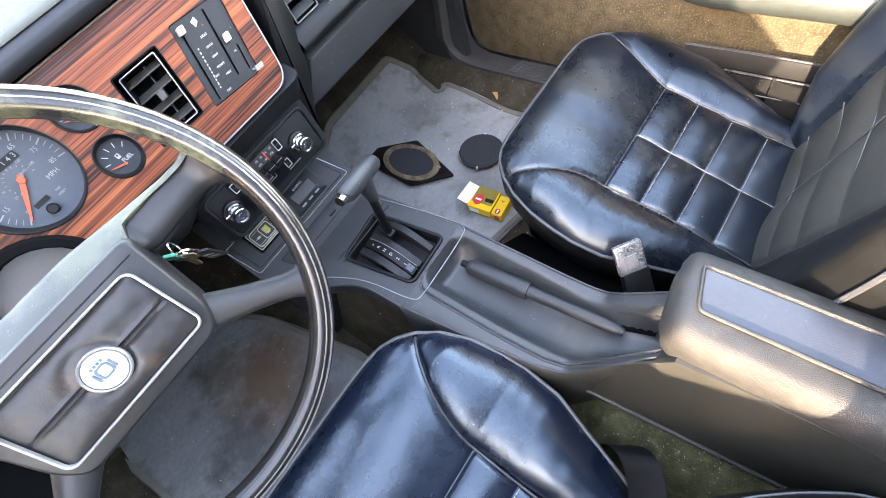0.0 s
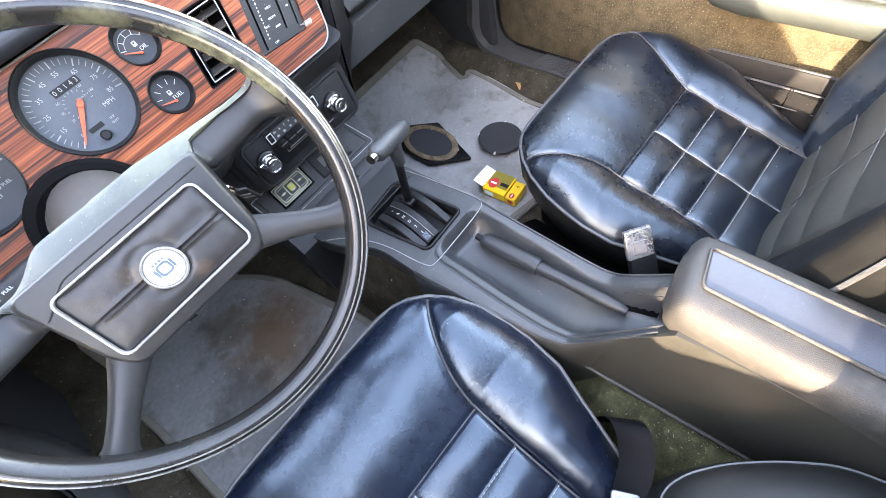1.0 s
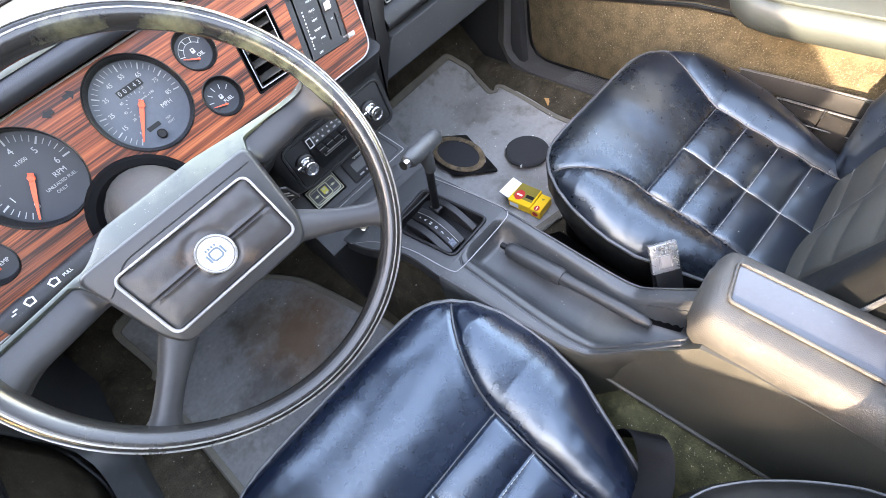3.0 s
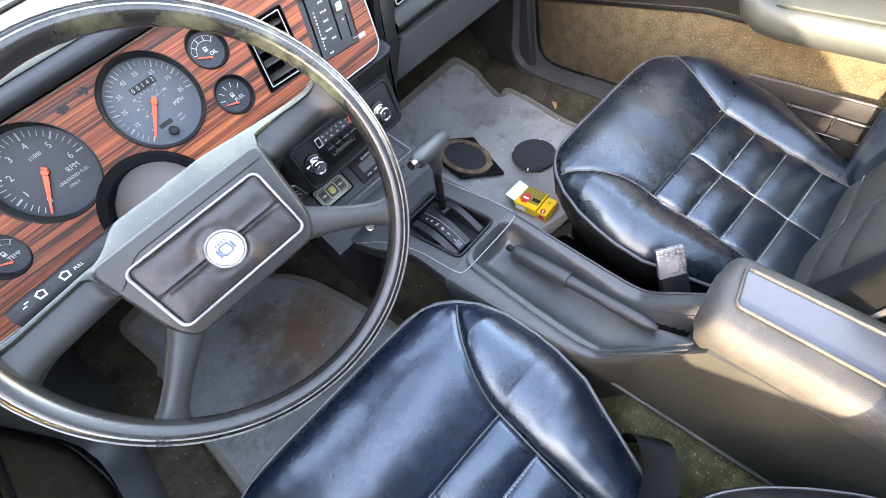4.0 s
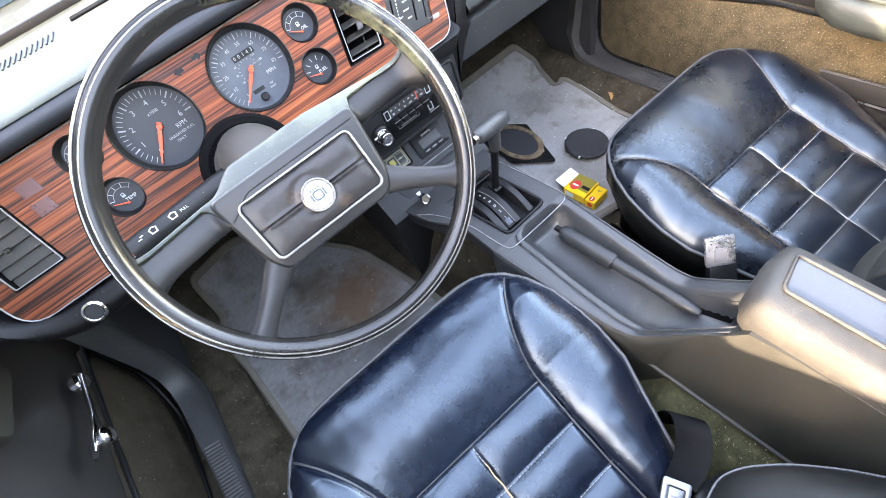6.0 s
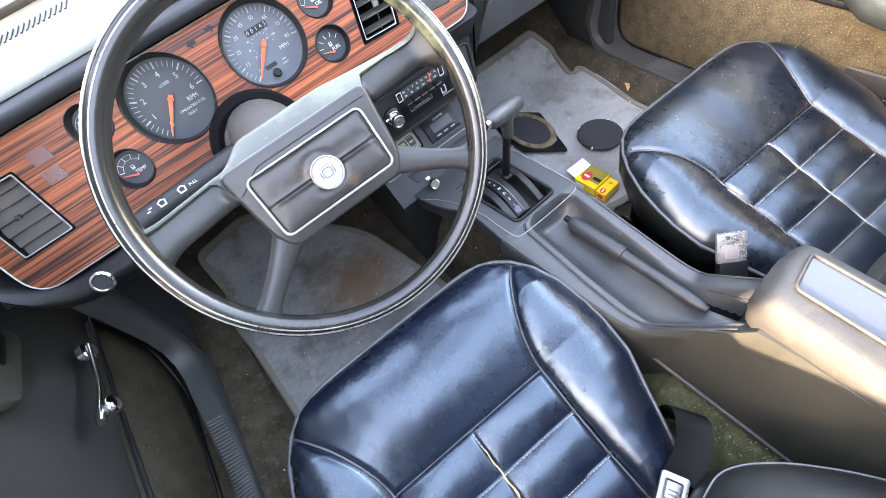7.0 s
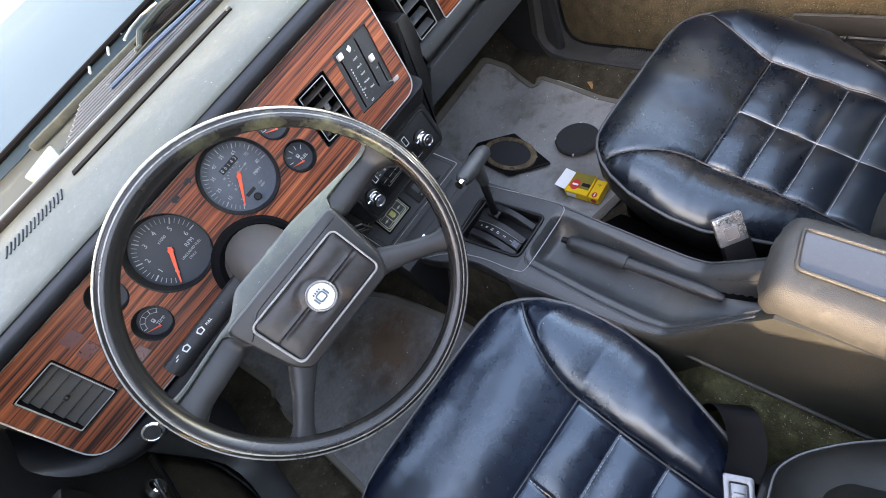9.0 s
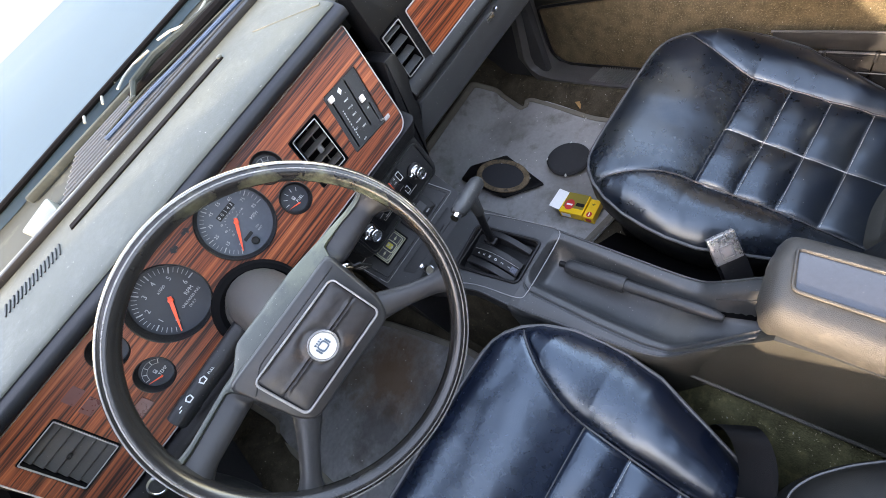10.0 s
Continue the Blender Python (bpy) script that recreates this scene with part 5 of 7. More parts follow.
for y, xt, zt in ((0.192, -0.046, 0.222), (0.150, -0.028, 0.254), (0.120, -0.014, 0.277), (0.098, -0.003, 0.294), (0.080, 0.005, 0.309), (0.060, 0.010, 0.338), (0.0, 0.014, 0.343), (-0.16, 0.018, 0.344), (-0.30, 0.020, 0.344)):
    xb, zb = lip(y)
    xr = 0.150 + 0.3 * (0.02 - xt)
    if y > 0.07:
        xt, zt, xr = xt + 0.003, zt - 0.008, 0.104 + 0.12 * (0.192 - y)
    zi = 0.19 if y > 0.07 else zt
    secs.append([(xb + 0.03, y, 0.0), (xb + 0.02, y, zb - 0.025), (xb + 0.002, y, zb), (xb * 0.55 + xt * 0.45, y, zb * 0.5 + zt * 0.5), (xt - 0.003, y, zt - 0.012), (xt, y, zt), *(((xt + 0.004, y, zt), (xt + 0.010, y, 0.15), (xr, y, 0.14)) if y > 0.07 else ((xt + 0.012, y, zt), (xr - 0.012, y, zi - 0.006), (xr, y, zi - 0.008))), (xr + 0.012, y, 0.10), (xr + 0.012, y, 0.0)])
part("rear_body", loft(secs), CONSOLE_SIDE, console, "olive grey plastic rear section", 40)
part("rear_flange", tube([(lip(y)[0] + 0.001, y, lip(y)[1]) for y in (0.20, 0.10, 0.0, -0.10, -0.20, -0.30)], [0.003, 0.0046, 0.0046, 0.0046, 0.0046, 0.0046], False, 8), CONSOLE_SIDE, console, "rolled lower lip")
part("tunnel_carpet", loft([[(a, y, z * min(1.0, max(0.1, 1 - (y - 0.09) / 0.10))) for a, z in ((lip(y)[0] + 0.05, 0.0), (lip(y)[0] + 0.03, lip(y)[1] - 0.012), (lip(y)[0] + 0.004, lip(y)[1] - 0.016), (-0.062 - 0.05 * y, 0.082), (-0.090 - 0.05 * y, 0.050), (-0.125, 0.016), (-0.135, 0.0))] for y in (0.22, 0.18, 0.16, 0.14, 0.12, 0.10, 0.05, 0.0, -0.05, -0.2, -0.34)]), OLIVECARPET, label="grimy olive carpet along the console side", category="carpet", kind="structure", angle=60)
rnd = random.Random(31)
bits = []
for i in range(70):
    y, f = rnd.uniform(-0.10, 0.09), rnd.random()
    q = rnd.uniform(0.0004, 0.0010)
    a, z = lip(y)[0] + 0.004 + (-0.062 - 0.05 * y - lip(y)[0] - 0.004) * f, (lip(y)[1] - 0.016) * (1 - f) + 0.082 * f
    bits.append(rbox(q * rnd.uniform(1, 4), q, q, 0, 1, Matrix.Translation((a, y, z + 0.0008)) @ Matrix.Rotation(rnd.uniform(0, 3), 4, "Z")))
part("carpet_crumbs", joined(*bits), LITTER, label="pale crumbs on the carpet beside the console", category="crumbs", kind="stuff")

arm = thing("armrest", "console armrest with blue insert and tan textured vinyl edges", "armrest", (0.08, -0.05, 0.33))
secs = []
for ins, z, f in ((0.006, 0.314, 0.0), (0.001, 0.320, 0.0), (0.0, 0.332, 0.1), (0.0005, 0.344, 0.3), (0.003, 0.354, 0.5), (0.008, 0.364, 0.75), (0.014, 0.3715, 0.9), (0.021, 0.3765, 1.0), (0.029, 0.3790, 1.0), (0.040, 0.3800, 1.0), (0.060, 0.3802, 1.0)):
    x0, x1, y1 = 0.0165 + ins, 0.166 - ins, 0.1035 - 0.72 * ins
    ring_ = rounded([(x0, y1 - 0.014), (x0, -0.30), (x1, -0.30), (x1, y1 - 0.004), (x0 + 0.62 * (x1 - x0), y1)], [max(0.006, 0.040 - 0.5 * ins), 0.003, 0.003, max(0.006, 0.026 - 0.4 * ins), 0.02], 8)
    secs.append([(a + 0.0012 * noise.noise(Vector((a * 60, b * 60, z * 40))), b + (0.0022 * noise.noise(Vector((a * 90, 3.0, z * 30))) if b > 0.05 else 0.0), z - 0.167 * (a - 0.068) * f) for a, b in ring_])
part("pad", loft(secs), ARMVINYL, arm, "worn tan textured vinyl", 60)
AM = frame_at((0.0935, 0.066, 0.3780), (1, 0, -0.167), (0, 1, 0))
part("insert", plate(rounded([(-0.029, -0.002), (-0.029, -0.36), (0.036, -0.36), (0.036, 0.013)], [0.008, 0.002, 0.002, 0.008]), (), 0.004, 0.001, AM), ARMTOP, arm, "dusty blue vinyl insert")
part("bead", tube([AM @ Vector((a, b, 0.0008)) for a, b in rounded([(-0.029, -0.002), (-0.029, -0.36), (0.036, -0.36), (0.036, 0.013)], [0.008, 0.002, 0.002, 0.008])], 0.0026, True, 8), ARMVINYL, arm, "raised pale bead")

# ---- steering wheel ----
TA = radians(34.26)
wup, wn_ = Vector((0, math.sin(TA), math.cos(TA))), Vector((0, -math.cos(TA), math.sin(TA)))
WC = Vector((-0.306, 0.402, 0.665)) + Vector((-0.0025, 0, 0)) + wup * 0.0243
W = frame_at(WC, (1, 0, 0), wup)      # z out of the wheel towards the driver; the horn plate lies at z = 0
RX, RY, RZ = 0.001, -0.0025, 0.010
wheel = thing("steering_wheel", "four-spoke steering wheel with thin dark rim and padded hub", "steering wheel", WC)
R = 0.1752
NR = 96
bm = bmesh.new()
secp = [(0.0115 * math.cos(a) * (1.0 if math.cos(a) > 0 else 0.9), 0.0125 * math.sin(a)) for a in [2 * math.pi * j / 16 for j in range(16)]]
rings = []
for i in range(NR):
    a = 2 * math.pi * i / NR
    rings.append([bm.verts.new((RX + (R + pr) * math.cos(a), RY + (R + pr) * math.sin(a), RZ + pz)) for pr, pz in secp])
for i in range(NR):
    A_, B_ = rings[i], rings[(i + 1) % NR]
    for j in range(16):
        bm.faces.new((A_[j], A_[(j + 1) % 16], B_[(j + 1) % 16], B_[j]))
part("rim", moved(bm, W), WHEELBLK, wheel, "dark rim with greenish wear", 80)
for rr, rz in ((R + 0.0015, 0.0122), (R + 0.0068, 0.0105)):
    part("rim_stripe", tube([W @ Vector((RX + rr * math.cos(a), RY + rr * math.sin(a), RZ + rz)) for a in [2 * math.pi * i / NR for i in range(NR)]], 0.0008, True, 6), RIMLINE, wheel, "thin silver stripe")
# padded hub
hub = rounded([(-0.088, 0.030), (-0.080, -0.050), (-0.070, -0.070), (0.068, -0.070), (0.080, -0.050), (0.088, 0.030)], 0.010)
hub_in = [(a * 0.93, -0.02 + (b + 0.02) * 0.93) for a, b in hub]
part("hub_pad", loft([[tuple(W @ Vector((a, b, -0.045))) for a, b in hub], [tuple(W @ Vector((a, b, -0.014))) for a, b in hub], *[[tuple(W @ Vector((a + (c - a) * f, b + (d - b) * f, z))) for (a, b), (c, d) in zip(hub, hub_in)] for f, z in ((0.06, -0.010), (0.22, -0.006), (0.5, -0.003), (0.8, -0.0014), (1.0, -0.001))]]), SPOKE, wheel, "black padded hub", 60)
# cross bar: dark textured arms with a faded ridge that slopes from the horn plate to the upper edge
front, ridge_ = [], []
for i in range(73):
    x = -0.172 + 0.344 * i / 72
    u = abs(x) / 0.172
    arm_ = max(0.0, (u - 0.54) / 0.46)
    out_ = min(1.0, max(0.0, (abs(x) - 0.079) / (0.013 if x > 0 else 0.016)))
    out_ = out_ * out_ * (3 - 2 * out_)
    foot = max(0.0, (u - 0.86) / 0.14) ** 2
    lo = 0.014 - 0.012 * out_ * (1 - 0.3 * arm_) - 0.010 * max(0.0, arm_ - 0.6) - 0.007 * foot
    left = max(0.0, min(1.0, (-x - 0.045) / 0.04))
    left = left * left * (3 - 2 * left)
    lo = lo * (1 - left) - (0.003 + 0.007 * arm_ + 0.006 * foot) * left
    hi = (0.049 - 0.016 * arm_) * (1 - left) + (0.032 - 0.008 * arm_) * left + 0.004 * foot
    zf = -0.001 - 0.012 * out_ * (1 - arm_) + (RZ + 0.004) * arm_ ** 1.3
    zb = -0.034 + (RZ + 0.020) * arm_ ** 1.3
    q = lo + 0.006 + out_ * ((0.60 + 0.24 * left) * (hi - lo) - 0.006)
    if x > 0:
        reach = max(0.0, min(1.0, (x - 0.085) / 0.083))
        end_ = max(0.0, (x - 0.150) / 0.022)
        lo = 0.014 - 0.0085 * out_ + 0.006 * reach - 0.014 * end_ ** 2
        hi = 0.0495 - 0.0085 * min(1.0, max(0.0, (x - 0.045) / 0.09)) + 0.006 * end_ ** 2
        q = lo + 0.006 + out_ * (0.0345 + 0.005 * reach + 0.006 * end_ ** 2 - lo - 0.006)
        zf = -0.001 - 0.014 * out_ + 0.013 * end_ ** 1.5
        zb = -0.034 + 0.012 * reach
    zq = zf - out_ * 0.004
    wq = q - lo
    front.append([tuple(W @ Vector((x, s_, zz))) for s_, zz in ((lo, zb - 0.010), (lo, zf - 0.011), (lo + 0.0006, zf - 0.0065), (lo + 0.0022, zf - 0.003), (lo + 0.30 * wq, zf - 0.0002), (lo + 0.62 * wq, zf * 0.4 + zq * 0.6 + 0.0006), (q - 0.0022, zq - 0.0002), (q - 0.0006, zq - 0.0012), (q, zq - 0.004), (q, zb - 0.008))])
    ye, ze = hi - 0.005 + 0.003 * left, zb + 0.010 + 0.006 * left
    ridge_.append([tuple(W @ Vector((x, s_, zz))) for s_, zz in ((q - 0.001, zb - 0.008), (q - 0.0008, zq - 0.004), (q + 0.0004, zq - 0.0012), (q + 0.0022, zq), (q + 0.45 * (ye - q), zq + 0.42 * (ze - zq) + 0.0012), (q + 0.85 * (ye - q), zq + 0.84 * (ze - zq) + 0.0008), (ye + 0.001, ze - 0.0008), (hi - 0.001, zb + 0.006), (hi, zb + 0.001), (hi - 0.003, zb - 0.008))])
part("arm", loft(front), SPOKE, wheel, "dark textured wheel arms", 48)
part("cross_bar", loft(ridge_), WHEELPAD, wheel, "faded grey-green padded ridge", 75)
for s in (-1, 1):
    secs = []
    for t in (0.0, 0.08, 0.16, 0.26, 0.38, 0.5, 0.62, 0.74, 0.84, 0.92, 0.97, 1.0):
        c = Vector((0.062, -0.050) if s > 0 else (-0.060, -0.0488)).lerp(Vector((0.1400, -0.0995)) if s > 0 else Vector((-0.137, -0.1102)), t)
        nrm = Vector((0.0545, 0.0838)).normalized() if s > 0 else Vector((-0.063, 0.0777)).normalized()
        wd = 0.0182 - 0.0068 * math.sin(min(1.0, t * 1.25) * math.pi * 0.58) + 0.006 * max(0.0, (t - 0.84) / 0.16) ** 2
        zf = -0.006 + (RZ + 0.004) * t ** 1.4
        secs.append([tuple(W @ Vector((*(c + nrm * q * wd), zf + e))) for q, e in ((-1, -0.014), (-1, -0.006), (-0.82, -0.0025), (-0.5, 0.0), (0.35, 0.0), (0.62, -0.0012), (1, -0.006), (1, -0.014))])
    sp = part("spoke", loft(secs), SPOKE, wheel, "narrow black spoke", 60)
# horn plate
px0, px1, py0, py1 = -0.0685, 0.0675, -0.056, 0.0125
pc = ((px0 + px1) / 2, (py0 + py1) / 2)
pw, ph = (px1 - px0) / 2 - 0.0035, (py1 - py0) / 2 - 0.0035
bm = bmesh.new()
grid = []
for j in range(31):
    row = []
    for i in range(49):
        u, v = -1 + 2 * i / 48, -1 + 2 * j / 30
        lift = 0.0045 * (1 - u ** 6) * (1 - v ** 6) * (0.75 + 0.25 * abs(math.cos(math.pi * v / 2 + math.pi / 2)))
        for dy in (-0.055, 0.055):
            lift += 0.0016 * math.exp(-((v - dy) / 0.05) ** 2) * (1 - u ** 8)
        lift -= 0.0014 * math.exp(-(v / 0.04) ** 2)
        rr = math.hypot(u * pw, v * ph)
        lift -= 0.0016 * math.exp(-((rr - 0.020) / 0.004) ** 2)
        lift += 0.0005 * noise.noise(Vector((u * 7, v * 4, 2.0)))
        row.append(bm.verts.new(W @ Vector((pc[0] + u * pw, pc[1] + v * ph, 0.0005 + lift))))
    grid.append(row)
for r0, r1 in zip(grid, grid[1:]):
    for i in range(48):
        bm.faces.new((r0[i], r0[i + 1], r1[i + 1], r1[i]))
part("horn_plate", bm, HORNPAD, wheel, "soft padded horn plate", 60)
part("horn_base", plate(rrect(*pc, px1 - px0 - 0.001, py1 - py0 - 0.001, 0.007), (), 0.006, 0.001, W @ at(0, 0, 0.0004)), BLACK, wheel)
part("horn_border", plate(rrect(*pc, px1 - px0, py1 - py0, 0.008), (rrect(*pc, px1 - px0 - 0.0043, py1 - py0 - 0.0043, 0.0065),), 0.004, 0.0008, W @ at(0, 0, 0.0045)), SILVER, wheel, "pale silver border")
badge = part("badge", lathe([(0.0152, 0.0), (0.0152, 0.003), (0.0142, 0.0045), (0.0001, 0.005)], 40, W @ at(0.0025, -0.0243, 0.003)), CREAM, wheel, "round white hub badge")
part("badge_ring", lathe([(0.0150, 0.002), (0.0172, 0.002), (0.0172, 0.006), (0.0160, 0.0072), (0.0150, 0.006)], 36, W @ at(0.0025, -0.0243, 0.0015), False), SILVER, badge, "thin silver ring")
part("emblem_crown", joined(*[rbox(0.0016, 0.0022, 0.0006, 0, 1, W @ at(0.0025 - 0.0045 + 0.003 * q, -0.0172, 0.0088)) for q in range(4)], rbox(0.0018, 0.008, 0.0006, 0, 1, W @ at(0.0097, -0.0243, 0.0088)), rbox(0.0018, 0.008, 0.0006, 0, 1, W @ at(-0.0047, -0.0243, 0.0088))), EMBLEM, badge)
part("emblem", plate(rrect(0.0025, -0.0243, 0.011, 0.0105, 0.003), (rrect(0.0025, -0.0243, 0.008, 0.0072, 0.002),), 0.0006, 0, W @ at(0, 0, 0.0088)), EMBLEM, badge, "blue shield outline")
# column
ca, cb = W @ Vector((0, -0.02, -0.035)), Vector((-0.335, 0.668, 0.588))
col = thing("steering_column", "dark plastic steering column shroud with wiper stalk", "steering column", cb)
part("shroud", tube([ca, ca.lerp(cb, 0.3), ca.lerp(cb, 0.8), cb], [0.030, 0.042, 0.050, 0.050], False, 24), DOMEGREY, col, angle=50)
part("collar", lathe([(0.046, -0.004), (0.070, -0.002), (0.072, 0.006), (0.068, 0.012), (0.060, 0.013), (0.054, 0.008)], 40, D @ at(-0.338, -0.060, 0.0)), SHADE_AND_BLACK, col, "black rubber collar")
part("boot", lathe([(0.054, 0.004), (0.050, 0.018), (0.040, 0.030), (0.024, 0.038), (0.0001, 0.040)], 32, D @ at(-0.338, -0.060, 0.0)), DOMEGREY, col, "grey domed column cover")
sa, sb = Vector((-0.375, 0.620, 0.606)), Vector((-0.530, 0.614, 0.603))
stalk = part("wiper_stalk", tube([sa, sa.lerp(sb, 0.5), sa.lerp(sb, 0.78), sa.lerp(sb, 0.80), sb], [0.016, 0.016, 0.015, 0.0165, 0.0155], False, 14), STACK, col, "black stalk with white wiper symbols", 40)
ST = frame_at((-0.461, 0.6045, 0.6165), (1, 0.0, 0.02), (0, 0.65, 0.76))
fan = [(-0.0045, -0.0035), (0.0045, -0.0035), (0.006, 0.0035), (0.0, 0.006), (-0.006, 0.0035)]
fan_in = [(a_ * 0.65, b_ * 0.65 + 0.0004) for a_, b_ in fan]
part("stalk_print", joined(words("PULL", 0.0052, ST @ at(0.0165, 0.0, 0.0)), *[plate([(a_ + dx, b_) for a_, b_ in fan], ([(a_ + dx, b_) for a_, b_ in fan_in],), 0.0006, 0, ST) for dx in (0.0, -0.030)], *[rbox(0.005, 0.0014, 0.0006, 0, 1, ST @ at(-0.050 + 0.004 * q, 0.003 * q, 0)) for q in (0, 1)]), WHITE, stalk)

kr = thing("hood_release", "round chrome knob below the dashboard", "knob", (-0.63, 0.655, 0.515))
part("knob_body", lathe([(0.010, 0.0), (0.010, 0.02), (0.015, 0.022), (0.015, 0.03), (0.012, 0.032), (0.008, 0.028), (0.0001, 0.028)], 24, frame_at((-0.627, 0.640, 0.548), (1, 0, 0), (0, 0.5, 0.85))), CHROME, kr)
part("knob_face", lathe([(0.0105, 0.029), (0.0105, 0.0315), (0.0001, 0.0315)], 24, frame_at((-0.627, 0.640, 0.548), (1, 0, 0), (0, 0.5, 0.85))), STACK, kr, "dark knob face")
ck = thing("lighter_knob", "chrome pull knob on the stack side", "knob", (-0.115, 0.66, 0.29))
part("knob_body", lathe([(0.013, 0.0), (0.013, 0.004), (0.008, 0.006), (0.008, 0.014), (0.0095, 0.016), (0.0095, 0.022), (0.008, 0.024), (0.0065, 0.0225), (0.0001, 0.0225)], 22, frame_at((-0.117, 0.672, 0.278), (1, 0, 0), (0, 0.5, 0.86)) @ Matrix.Diagonal((1.25, 1.25, 1.5, 1))), KNOB, ck)

kb = thing("key_ring", "keys on a ring with a dark tag hanging from the ignition", "keys", (-0.22, 0.5, 0.58))
part("ring", tube([Vector((-0.2225, 0.574, 0.567)) + 0.013 * Vector((0.3 * math.cos(a), 0.5 * math.cos(a), math.sin(a))) for a in [2 * math.pi * i / 20 for i in range(20)]], 0.0013, True, 6), CHROME, kb, "steel split ring")
KY = frame_at((-0.2235, 0.575, 0.547), (0.75, -0.55, -0.3), (0.0, -0.5, 0.85))
part("key", plate(rounded([(-0.012, 0.016), (-0.014, -0.004), (-0.005, -0.008), (-0.004, -0.04), (0.004, -0.04), (0.005, -0.008), (0.014, -0.004), (0.012, 0.016)], 0.004), (circle(0, 0.008, 0.003, 10),), 0.002, 0, KY), GASKET, kb, "worn brass key")
part("key", plate(rounded([(-0.010, 0.014), (-0.012, -0.004), (-0.004, -0.008), (-0.003, -0.034), (0.003, -0.034), (0.004, -0.008), (0.012, -0.004), (0.010, 0.014)], 0.004), (circle(0, 0.007, 0.003, 10),), 0.002, 0, KY @ at(0.004, 0.002, -0.005, 24)), CHROME, kb, "steel key")
part("key_cap", plate(rrect(-0.010, 0.020, 0.014, 0.016, 0.003), (), 0.004, 0.001, KY @ at(0, 0, 0.002)), material("green_plastic", (0.01, 0.25, 0.16), 0.4), kb, "green plastic key cap")
tag = part("tag", plate(rrect(0.018, -0.018, 0.022, 0.040, 0.002), (), 0.003, 0.0006, KY @ at(0, 0, -0.002, 18)), STACK, kb, "dark rectangular tag")
for i in range(2):
    part("print_bar", plate(rrect(0.018, -0.014 - 0.010 * i, 0.015, 0.004, 0.0005), (), 0.0004, 0, KY @ at(0, 0, -0.0012, 18)), WHITE, tag)
part("ignition_lock", lathe([(0.016, 0.0), (0.016, 0.018), (0.012, 0.022), (0.004, 0.023)], 20, frame_at((-0.262, 0.575, 0.60), (0.2, 1, 0), (-0.3, 0, 1))), STACK, col, "dark ignition lock barrel")

# ---- seats ----


def wprofile(y, table):
    for (y0, w0), (y1, w1) in zip(table, table[1:]):
        if y0 >= y >= y1:
            t = (y0 - y) / (y0 - y1)
            return w0 + (w1 - w0) * (t * t * (3 - 2 * t) * 0.5 + t * 0.5)
    return table[-1][1]


HALF = ((0.206, 0.128), (0.2045, 0.158), (0.199, 0.188), (0.188, 0.214), (0.168, 0.239), (0.135, 0.263), (0.09, 0.281), (0.04, 0.289), (0.0, 0.291), (-0.06, 0.285), (-0.12, 0.262), (-0.22, 0.226), (-0.36, 0.21))


